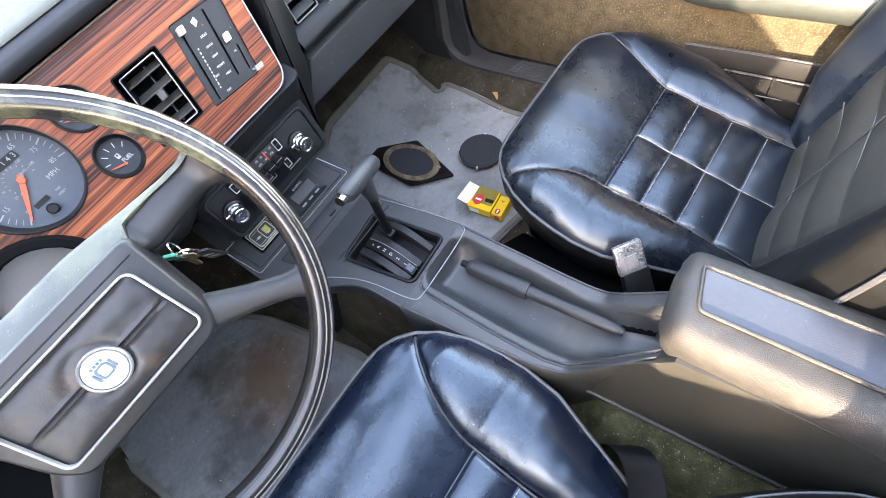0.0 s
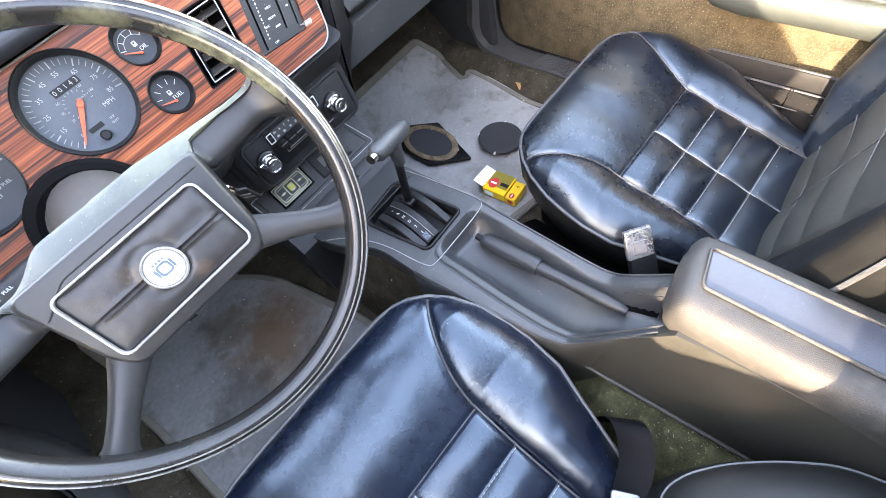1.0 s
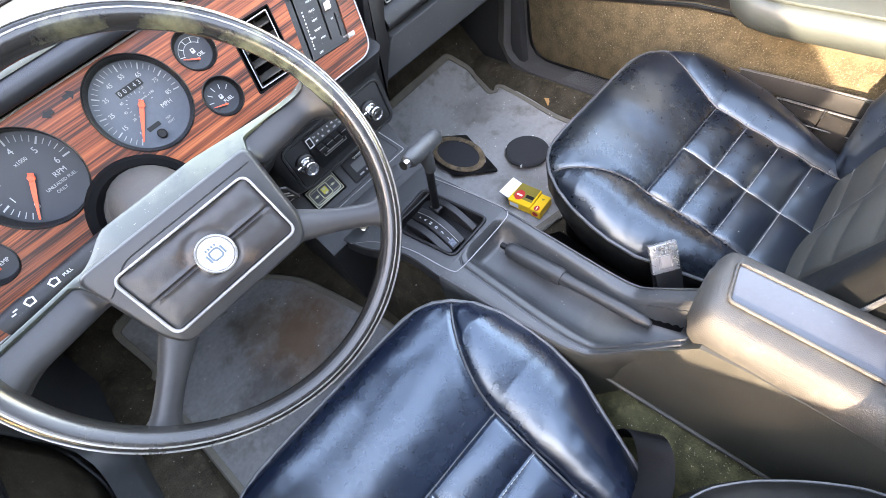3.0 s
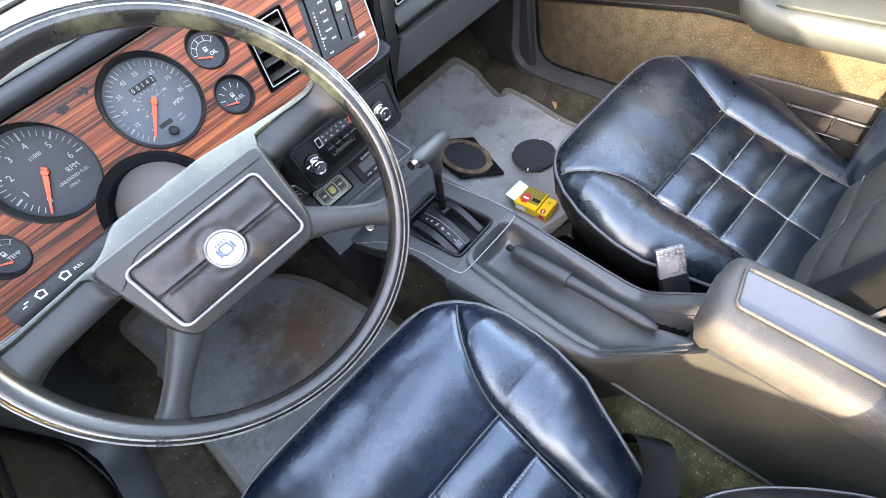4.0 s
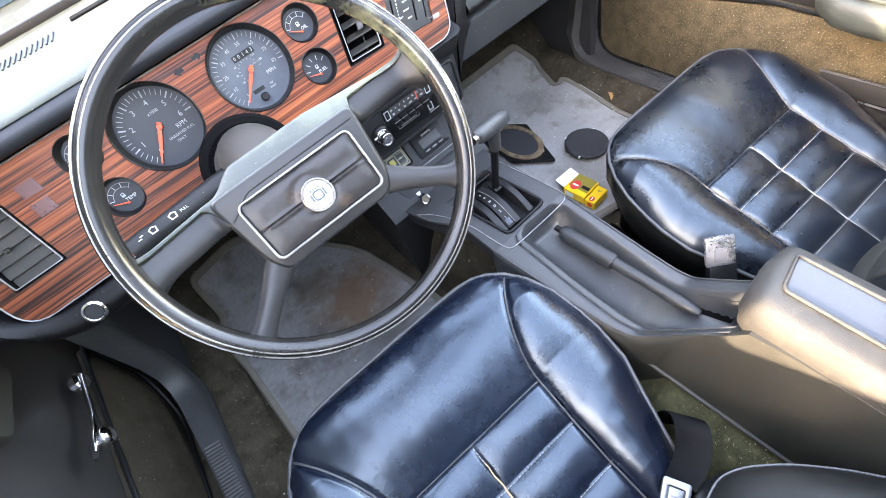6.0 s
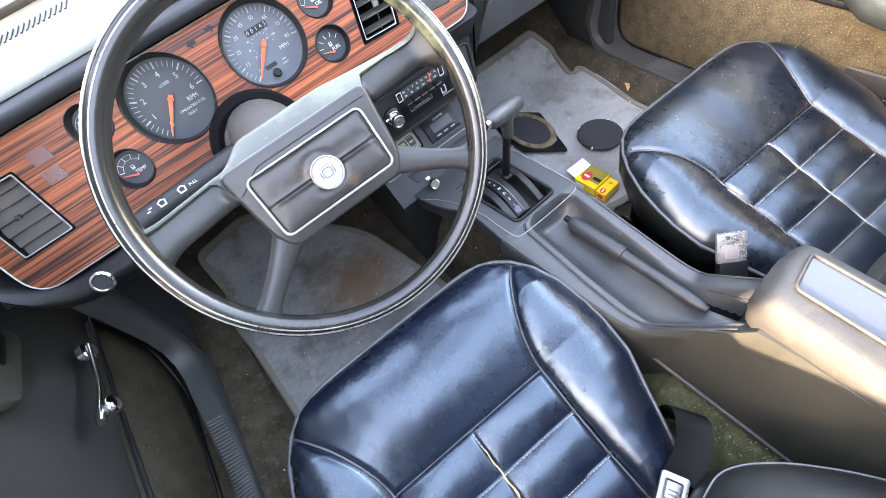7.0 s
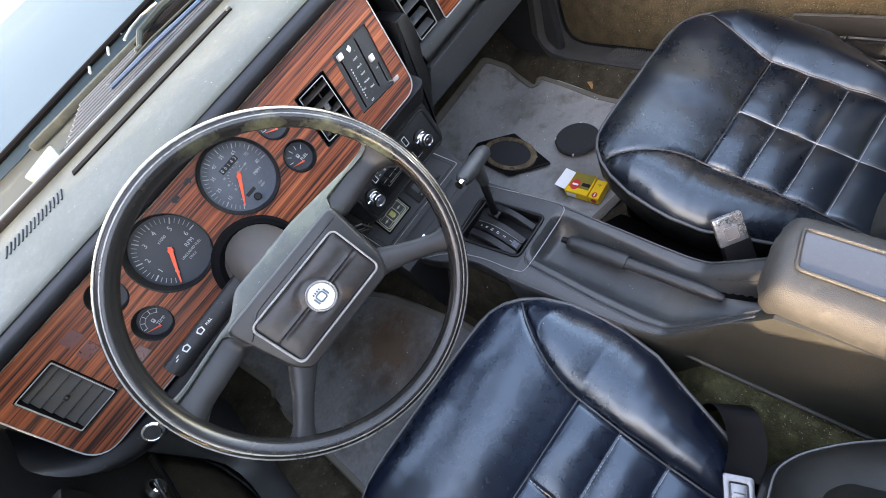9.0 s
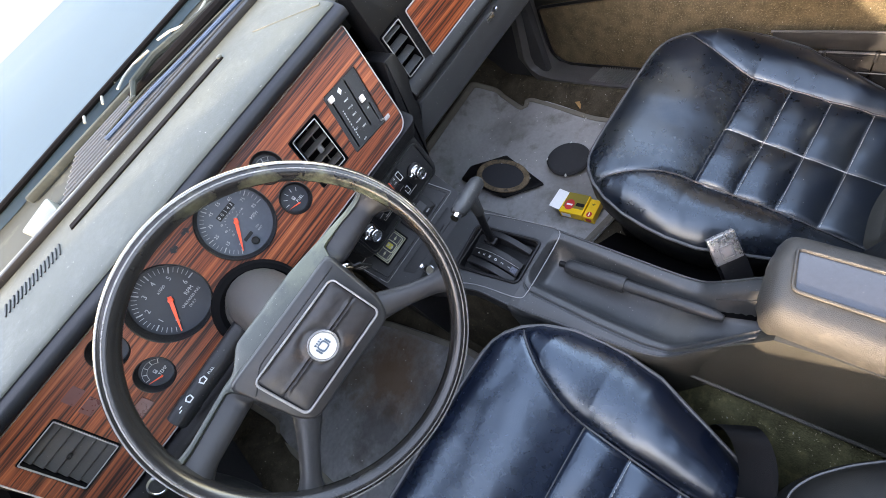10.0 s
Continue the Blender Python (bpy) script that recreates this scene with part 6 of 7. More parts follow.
def seat(cx, cy, cz, k, label, torn=False, back_mat=LEATHER, skin=LEATHER, nose=0.0):
    """Bucket seat: cushion with bolsters, front roll and a stitched centre panel, and its backrest. (cx, cy, cz): the middle of the cross seam."""
    st = thing("bucket_seat", label, "car seat", (cx, cy, 0.02), "front seats")
    PH = 0.150           # half width of the centre panel
    ROW = 0.0745

    def seam_x(y):       # bolster seam
        if y <= 0:
            return PH + 0.004 * math.sin(max(y, -0.3) * 12)
        return PH + 0.080 * (y / 0.158) ** 1.7

    def height(x, y, w):
        ax_ = abs(x)
        sx_ = seam_x(min(y, 0.165))
        h = 0.0
        if ax_ > sx_ and y < 0.19:
            t = min(1.0, (ax_ - sx_) / max(w - sx_, 0.02))
            h += (0.026 if torn else 0.021) * math.sin(math.pi * t ** (0.85 if torn else 1.05)) * min(1.0, 0.45 + max(0.0, (0.16 - y)) * 3.4) * min(1.0, (w - sx_) / 0.09) ** 1.4
            if y > 0:
                h += 0.026 * math.sin(math.pi * min(1.0, y / 0.206)) * (1 - min(1.0, sx_ / w) ** 4) * (1 - t) ** 0.7
        elif y > 0:
            h += 0.026 * math.sin(math.pi * min(1.0, y / 0.206)) * (1 - min(1.0, ax_ / w) ** 4)
        else:
            row = (-y / ROW) % 1.0
            colx = (ax_ / PH) % 1.0
            h += 0.0135 * (abs(math.sin(math.pi * row)) ** 0.5) * (abs(math.sin(math.pi * colx)) ** 0.38)
            h += -0.010 * min(1.0, -y / 0.2) * (1 - (ax_ / PH) ** 2)
        d = abs(ax_ - sx_) if y < 0.18 else 1
        h -= 0.0045 * math.exp(-(d / 0.006) ** 2)
        if ax_ < sx_:
            h -= 0.0040 * math.exp(-(y / 0.0035) ** 2)
        h += 0.0032 * (noise.noise(Vector((x * 13 + cx * 7, y * 10, 1.0)))) + 0.0005 * noise.noise(Vector((x * 40, y * 32, 4.0)))
        if ax_ > sx_:
            h += (0.0004 if torn else 0.0005) * noise.noise(Vector((ax_ * 22 + y * 20, y * 46 - x * 14, 7.0)))
        edge = min(w - ax_, 0.206 - y)
        h -= 0.017 * math.exp(-edge / 0.016)
        return h

    def ahead(y):        # fuller front roll
        return y * (1 + nose * max(0.0, y) / 0.206)

    def top(x, y, w):
        return Vector((cx + x * k, cy + ahead(y) * k, cz + y * k * 0.30 + height(x, y, w) * k))

    NU, NV = 190, 190
    bm = bmesh.new()
    rows = []
    for j in range(NV + 1):
        y = 0.206 - 0.53 * (j / NV) ** 1.05
        w = wprofile(y, HALF)
        rows.append([bm.verts.new(top(w * math.sin(math.pi / 2 * (2 * i / NU - 1)) * 0.35 + w * (2 * i / NU - 1) * 0.65, y, w)) for i in range(NU + 1)])
    for a, b in zip(rows, rows[1:]):
        for i in range(NU):
            bm.faces.new((a[i], a[i + 1], b[i + 1], b[i]))
    # skirt below the piping
    rim = rows[0] + [r[-1] for r in rows[1:]] + rows[-1][-2::-1] + [r[0] for r in rows[-2:0:-1]]
    prev = rim
    for dz, ins in ((0.012, -0.004), (0.05, -0.003), (0.10, 0.012), (0.15, 0.03)):
        nxt = []
        for v in rim:
            rel = Vector((v.co.x - cx, v.co.y - cy + 0.08, 0))
            q = v.co - rel.normalized() * ins - Vector((0, 0, dz))
            nxt.append(bm.verts.new(q))
        n = len(rim)
        for i in range(n):
            bm.faces.new((prev[i], prev[(i + 1) % n], nxt[(i + 1) % n], nxt[i]))
        prev = nxt
    cushion = part("cushion", bm, skin, st, "glossy navy leather cushion", 70)
    # Skirt faces get the blacker material: their shade is put into the colour.
    cushion.data.materials.append(BOLSTER_AND_SHADE)
    for f in cushion.data.polygons[NU * NV:]:
        f.material_index = 1
    # piping round the edge and along the seams
    path = []
    for y, w in HALF[:-1]:
        path.append((w, y))
    loop = [(-w, y) for w, y in path[::-1]] + [(x * 0.045, 0.2065) for x in (-2, -1, 0, 1, 2)] + path
    part("piping", tube([Vector((cx + x * k, cy + ahead(y) * k, cz + y * k * 0.30 - 0.014 * k)) for x, y in loop], 0.0036 * k, False, 8), PIPING, cushion, "raised leather piping")

    def on(x, y, dz=0.0005):
        w = wprofile(y, HALF)
        return top(x, y, w) + Vector((0, 0, dz))

    for s in (-1, 1):
        line = [(s * seam_x(y), y) for y in [-0.30 + 0.462 * i / 36 for i in range(37)]]
        part("seam", tube([on(x, y, 0.0024) for x, y in line], 0.0019 * k, False, 6), PIPING, cushion)
    part("seam", tube([on(-PH + 2 * PH * i / 30, 0.0, 0.0008) for i in range(31)], 0.0017 * k, False, 6), PIPING, cushion)
    if not torn:
        part("seam", tube([on(0.0, -0.225 * i / 40, 0.0006) for i in range(41)], [0.0011 + 0.0005 * math.sin(i * 0.9) ** 2 for i in range(41)], False, 6), SEAM, cushion, "worn white centre seam")
    # stitches
    st_bms = []
    for i in range(48):
        y = -0.006 - 0.0062 * i
        if torn and i > 4 and i < 40:
            continue
        st_bms.append(tube([on(0, y, 0.001), on(0, y - 0.0045, 0.001)], 0.0011, False, 5))
    for r_ in (1, 2, 3, 4):
        part("seam", tube([on(-PH + 2 * PH * i / 40, -ROW * r_, 0.0009) for i in range(41)], 0.0011 * k, False, 5), PIPING if torn else SEAMGREY, cushion)
        for i in range(46):
            x = -PH + 0.006 + 0.0063 * i
            st_bms.append(tube([on(x, -ROW * r_ - 0.003, 0.0012), on(x + 0.0040, -ROW * r_ - 0.003, 0.0012)], 0.0006, False, 5))
    rnd = random.Random(5 + int(cx * 100))
    crumbs = []
    for i in range(10 if torn else 18):
        x, y = rnd.uniform(-0.24, 0.24), rnd.uniform(-0.28, 0.17)
        q = rnd.uniform(0.0005, 0.0010)
        crumbs.append(rbox(q * 1.6, q, q, 0, 1, Matrix.Translation(on(x, y, 0.0003)) @ Matrix.Rotation(rnd.uniform(0, 3), 4, "Z")))
    part("dust_specks", joined(*crumbs), CRUMB, cushion, "pale dust specks", kind="stuff")
    part("stitching", joined(*st_bms), SEAM, cushion, "pale stitching", kind="stuff")
    if torn:
        for w_, mt in ((0.0034, FOAM),):
            part("tear", tube([on(0.001 * math.sin(i * 1.7), -0.03 - 0.2 * i / 24, 0.0012) for i in range(25)], [w_ * (0.35 + 0.65 * math.sin(math.pi * min(1, (i + 1) / 26)) * (0.7 + 0.3 * math.sin(i * 2.3))) for i in range(25)], False, 6, None, 0.5), mt, cushion, "split seam showing tan foam")
    # base
    part("seat_base", rbox(0.47 * k, 0.46 * k, 0.10, 0.02, 2, Matrix.Translation((cx, cy - 0.07, 0.050))), BLACK, st, "dark seat base")
    # backrest
    by, bz, lean = (cy - 0.312 * k, cz - 0.095, 0.34) if torn else (0.015, 0.095, 0.19)
    ROWB, V0 = (0.10, 0.0) if torn else (0.090, 0.056)
    BM = frame_at((cx, by, bz), (1, 0, 0), (0, -lean, 0.97)) @ Matrix.Diagonal((1, 1, -1, 1))
    bm = bmesh.new()
    NU, NV = 120, 150
    rows = []
    H = 0.60 * k

    def inner(v):        # seam between the panel and the passenger's inner bolster
        return 0.142 + 0.17 * v

    def bulge(x, v):     # the passenger's inner bolster is worn flat
        return 0.066 if torn else (0.020 if x < 0 else 0.056) * (0.35 + 0.65 * min(1.0, v / 0.14))

    for j in range(NV + 1):
        v = H * j / NV
        w = (0.236 + 0.028 * math.sin(math.pi * min(1, v / H * 1.2)) - 0.07 * (v / H) ** 3 - (0.0 if torn else 0.030 * max(0.0, 1 - v / 0.16))) * k
        row = []
        for i in range(NU + 1):
            near = i < NU / 2 and not torn
            we = w + (0.060 if near else 0.0)
            x = we * (2 * i / NU - 1)
            ax_ = abs(x)
            sx_ = inner(v) if near else 0.150 * k
            if ax_ > sx_:
                t = (ax_ - sx_) / (we - sx_)
                h_ = bulge(x, v) * math.sin(math.pi * min(1, t ** 0.8 * 0.82)) - 0.03 * max(0, t - 0.8) * 5
            else:
                rowf = ((v - V0) / ROWB) % 1.0
                h_ = 0.010 * abs(math.sin(math.pi * rowf)) ** 0.5 * abs(math.sin(math.pi * ((ax_ / sx_) % 1.0))) ** 0.5
            h_ += (0.014 if torn or x > 0 else -0.006) * min(1.0, ax_ / sx_) ** 2 - 0.008 * math.exp(-((ax_ - sx_) / 0.006) ** 2)
            h_ += 0.0035 * noise.noise(Vector((x * 9, v * 9, cx * 5)))
            row.append(bm.verts.new(BM @ Vector((x, v, h_))))
        rows.append(row)
    for a, b in zip(rows, rows[1:]):
        for i in range(NU):
            bm.faces.new((a[i], a[i + 1], b[i + 1], b[i]))
    rim = rows[0] + [r[-1] for r in rows[1:]] + rows[-1][-2::-1] + [r[0] for r in rows[-2:0:-1]]
    nrm = BM.to_3x3() @ Vector((0, 0, 1))
    prev = rim
    for dd in (0.02, 0.06, 0.11):
        nxt = [bm.verts.new(v.co - nrm * dd - (v.co - BM @ Vector((0, H / 2, 0))).normalized() * max(0, dd - 0.05) * 0.5) for v in rim]
        n = len(rim)
        for i in range(n):
            bm.faces.new((prev[i], prev[(i + 1) % n], nxt[(i + 1) % n], nxt[i]))
        prev = nxt
    bm.faces.new(prev)
    back = part("backrest", bm, back_mat, st, "leather backrest with side bolsters", 70)
    back.data.materials.append(skin)
    back.data.materials.append(BOLSTER_AND_SHADE)
    # Passenger: lit panel, darker bolsters; sun and shade put into the colours.
    for f in back.data.polygons:
        loc = BM.inverted() @ f.center
        if not torn and loc.x < -inner(loc.y):
            f.material_index = 2
        elif abs(loc.x) > 0.150 * k and (torn or loc.x > 0):
            f.material_index = 2 if torn else 1
    bs = []
    for s in (-1, 1):
        part("piping", tube([BM @ Vector((-inner(v * H / 20) if s < 0 and not torn else s * 0.150 * k, v * H / 20, -0.010 if s < 0 and not torn else -0.003)) for v in range(21)], 0.0035, False, 6), PIPING, back)
        edge_ = []
        for q in range(25):
            v = H * q / 24
            w = (0.236 + 0.028 * math.sin(math.pi * min(1, v / H * 1.2)) - 0.07 * (v / H) ** 3 - (0.0 if torn else 0.030 * max(0.0, 1 - v / 0.16))) * k
            edge_.append(BM @ Vector((s * (w + (0.061 if s < 0 and not torn else 0.001)), v, bulge(s, v) * math.sin(math.pi * 0.82) - 0.03)))
        part("piping", tube(edge_, 0.0035, False, 6), PIPING, back)
    for r_ in range(0, 6):
        bs.append(tube([BM @ Vector((-0.148 * k + 0.296 * k * i / 40, V0 + ROWB * r_, 0.0012 + (0.014 if torn or i > 20 else -0.006) * abs(i / 20 - 1) ** 2)) for i in range(41)], 0.0010, False, 6))
    bs.append(tube([BM @ Vector((0, 0.40 * i / 60, 0.0020)) for i in range(61)], 0.0011, False, 6))
    part("stitching", joined(*bs), SEAMGREY, back, "pale stitching", kind="stuff")
    if torn:
        plan = rounded([(-0.195, -0.020), (-0.148, -0.011), (-0.116, -0.024), (-0.079, -0.053), (-0.043, -0.094), (-0.012, -0.140), (0.0, -0.20), (-0.02, -0.36), (-0.30, -0.36), (-0.26, -0.05)], 0.02, 4)
        mx, my = -0.15, -0.2
        prof = ((0.80, 0.06, 0), (0.94, 0.12, 0), (1.0, 0.20, 0.5), (1.0, 0.262, 1), (0.990, 0.276, 1), (0.972, 0.286, 1), (0.945, 0.293, 1), (0.90, 0.299, 1), (0.80, 0.310, 1), (0.65, 0.322, 1), (0.45, 0.331, 1), (0.22, 0.336, 1), (0.02, 0.338, 1))
        part("side_bolster", loft([[(mx + (a - mx) * q, my + (b - my) * q, z + 0.010 - 0.20 * (my + (b - my) * q + 0.06) * f) for a, b in plan] for q, z, f in prof]), BOLSTER_AND_SHADE, back, "black backrest side bolster", 75)
        part("piping", tube([(mx + (a - mx) * 0.975, my + (b - my) * 0.975, 0.296 - 0.20 * (b + 0.06)) for a, b in plan], 0.0017, True, 8), PIPING, back, "worn grey piping")
    return st


seat(-0.362, 0.233, 0.233, 1.0, "navy leather driver bucket seat with a split centre seam", True, skin=CREASED)
seat(0.455, 0.288, 0.190, 0.93, "navy leather passenger bucket seat with white stitching", False, DUSTY_SUNLIT, PASSLEATHER, nose=0.12)

# ---- loose things ----
sp = thing("loose_speaker", "loose oval speaker on a black baffle lying on the mat", "speaker", (0.29, 0.83, 0.02))
quad = rounded([(0.222, 0.785), (0.303, 0.690), (0.362, 0.865), (0.290, 0.965), (0.235, 0.965)], 0.008)
part("baffle", plate(quad, (circle(0.287, 0.83, 0.050, 32, 0.085),), 0.008, 0.002, Matrix.Translation((0, 0, 0.034))), BLACK, sp, "warped black baffle board")
part("gasket", plate(circle(0.287, 0.83, 0.057, 40, 0.095), (circle(0.287, 0.83, 0.044, 40, 0.076),), 0.004, 0.001, Matrix.Translation((0, 0, 0.039))), GASKET, sp, "worn tan paper gasket")
part("cone", loft([[(0.287 + 0.052 * q * math.cos(a), 0.83 + 0.088 * q * math.sin(a), zz) for a in [2 * math.pi * j / 36 for j in range(36)]] for q, zz in ((1.0, 0.036), (0.85, 0.033), (0.35, 0.022), (0.2, 0.028), (0.03, 0.031))]), PAPERCONE, sp, "dark speaker cone", 60)
for qx, qy in ((0.262, 0.755), (0.305, 0.742), (0.33, 0.86), (0.262, 0.90)):
    part("screw", lathe([(0.004, 0), (0.004, 0.002), (0.0025, 0.003)], 10, Matrix.Translation((qx, qy, 0.0345))), SILVER, sp)
dk = thing("speaker_cover", "round black speaker cover lying on the mat", "speaker cover", (0.40, 0.665, 0.02))
part("disc", lathe([(0.056, 0.0), (0.060, 0.004), (0.060, 0.010), (0.055, 0.014), (0.0001, 0.016)], 40, Matrix.Translation((0.402, 0.668, 0.022)) @ Matrix.Diagonal((0.95, 1.05, 1, 1))), FELT, dk, "black fabric disc")
for a in (20, 110, 200, 290):
    part("clip", rbox(0.008, 0.004, 0.008, 0.001, 1, Matrix.Translation((0.402 + 0.057 * math.cos(radians(a)), 0.668 + 0.063 * math.sin(radians(a)), 0.030))), CREAM, dk)

bx = thing("spark_plug_box", "opened yellow spark plug box lying on the mat", "cardboard box", (0.25, 0.57, 0.02))
BXM = Matrix.Translation((0.264, 0.566, 0.0335)) @ Matrix.Rotation(radians(-85), 4, "Z")
part("carton", rbox(0.064, 0.062, 0.026, 0.001, 1, BXM), CARDYELLOW, bx, "yellow card carton")
part("carton_band", rbox(0.058, 0.0470, 0.0268, 0.001, 1, BXM @ Matrix.Translation((0.0, 0.008, 0))), CARDBLACK, bx, "dark olive printed band")
part("open_flap", rbox(0.030, 0.058, 0.0012, 0.0003, 1, BXM @ Matrix.Translation((-0.045, 0.002, 0.016)) @ Matrix.Rotation(radians(12), 4, "Y") @ Matrix.Rotation(radians(-5), 4, "Z")), CARDWHITE, bx, "white inside flap")
part("print", plate(circle(0, 0, 0.013, 28, 0.016), (), 0.0006, 0, BXM @ Matrix.Translation((-0.012, -0.006, 0.0139))), CARDRED, bx, "red oval mark")
part("print", plate(rrect(0, 0, 0.016, 0.005, 0.001), (), 0.0006, 0, BXM @ Matrix.Translation((-0.012, -0.006, 0.0145))), CARDWHITE, bx)
part("print", plate(rrect(0, 0, 0.022, 0.010, 0.001), (), 0.0006, 0, BXM @ Matrix.Translation((0.016, -0.002, 0.0139))), BLACK, bx, "dark printed bar")
part("barcode", joined(rbox(0.026, 0.0006, 0.014, 0, 1, BXM @ Matrix.Translation((-0.014, -0.0313, -0.001))), *[]), CARDWHITE, bx, "white barcode label")

b3 = thing("spark_plug_box", "small closed yellow spark plug carton on the mat", "cardboard box", (0.30, 0.545, 0.02))
BY = Matrix.Translation((0.264, 0.5165, 0.0335)) @ Matrix.Rotation(radians(5), 4, "Z")
part("carton", rbox(0.056, 0.028, 0.026, 0.001, 1, BY), CARDYELLOW, b3, "bright yellow card carton")
part("print", plate(circle(0, 0, 0.008, 24, 0.007), (), 0.0006, 0, BY @ Matrix.Translation((-0.018, 0.0, 0.0136))), CARDRED, b3, "red oval mark")
part("print", plate(rrect(0, 0, 0.010, 0.0025, 0.001), (), 0.0006, 0, BY @ Matrix.Translation((-0.018, 0.0, 0.0142))), CARDWHITE, b3)
part("print", plate(circle(0, 0, 0.008, 24, 0.007), (), 0.0006, 0, BY @ frame_at((-0.0281, 0, 0), (0, -1, 0), (0, 0, 1)) @ Matrix.Translation((0, 0, 0.0006))), CARDRED, b3)
part("numeral", words("4", 0.014, BY @ Matrix.Translation((0.012, 0.0, 0.0136))), CARDBLACK, b3)

part("dry_leaf", tube([(0.588, 0.735, 0.024), (0.596, 0.742, 0.032), (0.603, 0.752, 0.03), (0.612, 0.748, 0.026)], [0.002, 0.007, 0.008, 0.001], False, 6, None, 0.3), LEAF, label="curled dry brown leaf on the mat edge", category="leaf")

# seat belt buckles
bk = thing("belt_buckle", "silver seat belt buckle on a black sleeve", "belt buckle", (0.17, 0.17, 0.05))
KM = frame_at((0.172, 0.180, 0.232), (0.80, -0.60, 0.0), (0.40, 0.45, 0.80))
part("buckle_body", rbox(0.047, 0.054, 0.012, 0.003, 2, KM @ at(0, 0, 0.003)), BRIGHTBUCKLE, bk, "silver metal buckle")
part("button_frame", plate(rrect(0, -0.006, 0.023, 0.025, 0.002), (rrect(0, -0.006, 0.019, 0.021, 0.002),), 0.002, 0, KM @ at(0, 0, 0.0105)), SILVER, bk)
part("release_button", rbox(0.018, 0.020, 0.004, 0.001, 2, KM @ at(0, -0.006, 0.0085)), SILVER, bk, "square release button")
part("sleeve", rbox(0.046, 0.17, 0.022, 0.004, 2, KM @ at(0.003, -0.108, -0.002)), BLACK, bk, "black plastic sleeve")
b2 = thing("belt_buckle", "silver seat belt buckle on twisted black webbing", "belt buckle", (-0.12, 0.0, 0.1))
path = [Vector(p) for p in ((-0.080, 0.080, 0.03), (-0.082, 0.070, 0.12), (-0.086, 0.058, 0.185), (-0.098, 0.040, 0.212), (-0.118, 0.022, 0.214), (-0.142, 0.010, 0.210), (-0.172, 0.004, 0.205))]
path[3].z, path[2].z = 0.222, 0.200
for _ in range(2):
    path = [path[0]] + [q for a, b in zip(path, path[1:]) for q in (a.lerp(b, 0.25), a.lerp(b, 0.75))] + [path[-1]]
secs = []
for i, p in enumerate(path):
    t = i / (len(path) - 1)
    wdir = Vector((0.5 - 0.3 * t, -0.75, 0.1 + 0.2 * t)).normalized() * (0.026 - 0.004 * t)
    nn = Vector((0.3, 0.2, 1)).normalized() * 0.0016
    secs.append([tuple(p - wdir - nn), tuple(p + wdir - nn), tuple(p + wdir + nn), tuple(p - wdir + nn)])
part("webbing", loft(secs), WEBBING, b2, "creased black webbing", 80)
KM2 = frame_at((-0.194, -0.002, 0.207), (-0.45, 0.85, 0.0), (-0.85, -0.45, -0.12))
part("buckle_body", rbox(0.036, 0.052, 0.016, 0.004, 2, KM2), STACK, b2, "dark buckle body")
part("release_button", rbox(0.018, 0.022, 0.004, 0.001, 2, KM2 @ at(0, -0.004, 0.009)), BUCKLE, b2, "square release button")
part("buckle_frame", plate(rrect(0, 0, 0.036, 0.052, 0.004), (rrect(0, -0.003, 0.022, 0.028, 0.003),), 0.003, 0.001, KM2 @ at(0, 0, 0.0115)), BUCKLE, b2, "silver metal frame")
part("release_button", rbox(0.024, 0.034, 0.004, 0.001, 2, KM2 @ at(0, 0.002, 0.0085)), PLASTIC, b2, "dark release button")
part("print_bar", joined(*[rbox(0.012, 0.002, 0.0004, 0, 1, KM2 @ at(0, -0.004 + 0.006 * q, 0.0108)) for q in range(3)]), WHITE, b2)

# passenger door armrest, driver door fittings
secs = []
for y, dz, q in ((0.375, 0.045, 0.45), (0.35, 0.02, 0.8), (0.31, 0.004, 0.95), (0.26, 0.0, 1.0), (-0.3, 0.0, 1.0)):
    secs.append([(0.76 - a * q, y, 0.30 + dz + b) for a, b in ((-0.02, 0.0), (0.055, 0.0), (0.078, 0.012), (0.085, 0.035), (0.080, 0.058), (0.068, 0.066), (0.030, 0.070), (-0.02, 0.072))])
part("armrest", loft(secs), DOORGREY, door_r, "grey-green moulded armrest", 60)
part("armrest_top", rbox(0.06, 0.55, 0.006, 0.002, 2, Matrix.Translation((0.722, 0.02, 0.372))), DOORGREY, door_r)
part("map_pocket", rbox(0.012, 0.9, 0.012, 0.004, 2, Matrix.Translation((0.757, -0.1, 0.292))), BLACK, door_r)
part("sill_trim", loft([[(0.722 + dx, y, z) for dx, z in ((0.0, 0.158), (0.002, 0.178), (0.006, 0.192), (0.010, 0.194), (0.014, 0.158))] for y in (0.30, 0.20, 0.1, 0.0, -0.6)]), SKIRT, label="black leather-look trim strip beside the seat", category="trim", kind="structure")
part("trim_piping", tube([(0.730, 0.305, 0.192), (0.730, 0.22, 0.195), (0.730, -0.6, 0.195)], 0.0024, False, 8), PIPING, label="pale piping along the trim strip", category="trim", kind="structure")
pk = thing("belt_pocket", "dark pleated cloth pocket between seat and sill", "cloth pocket", (0.70, 0.1, 0.1))
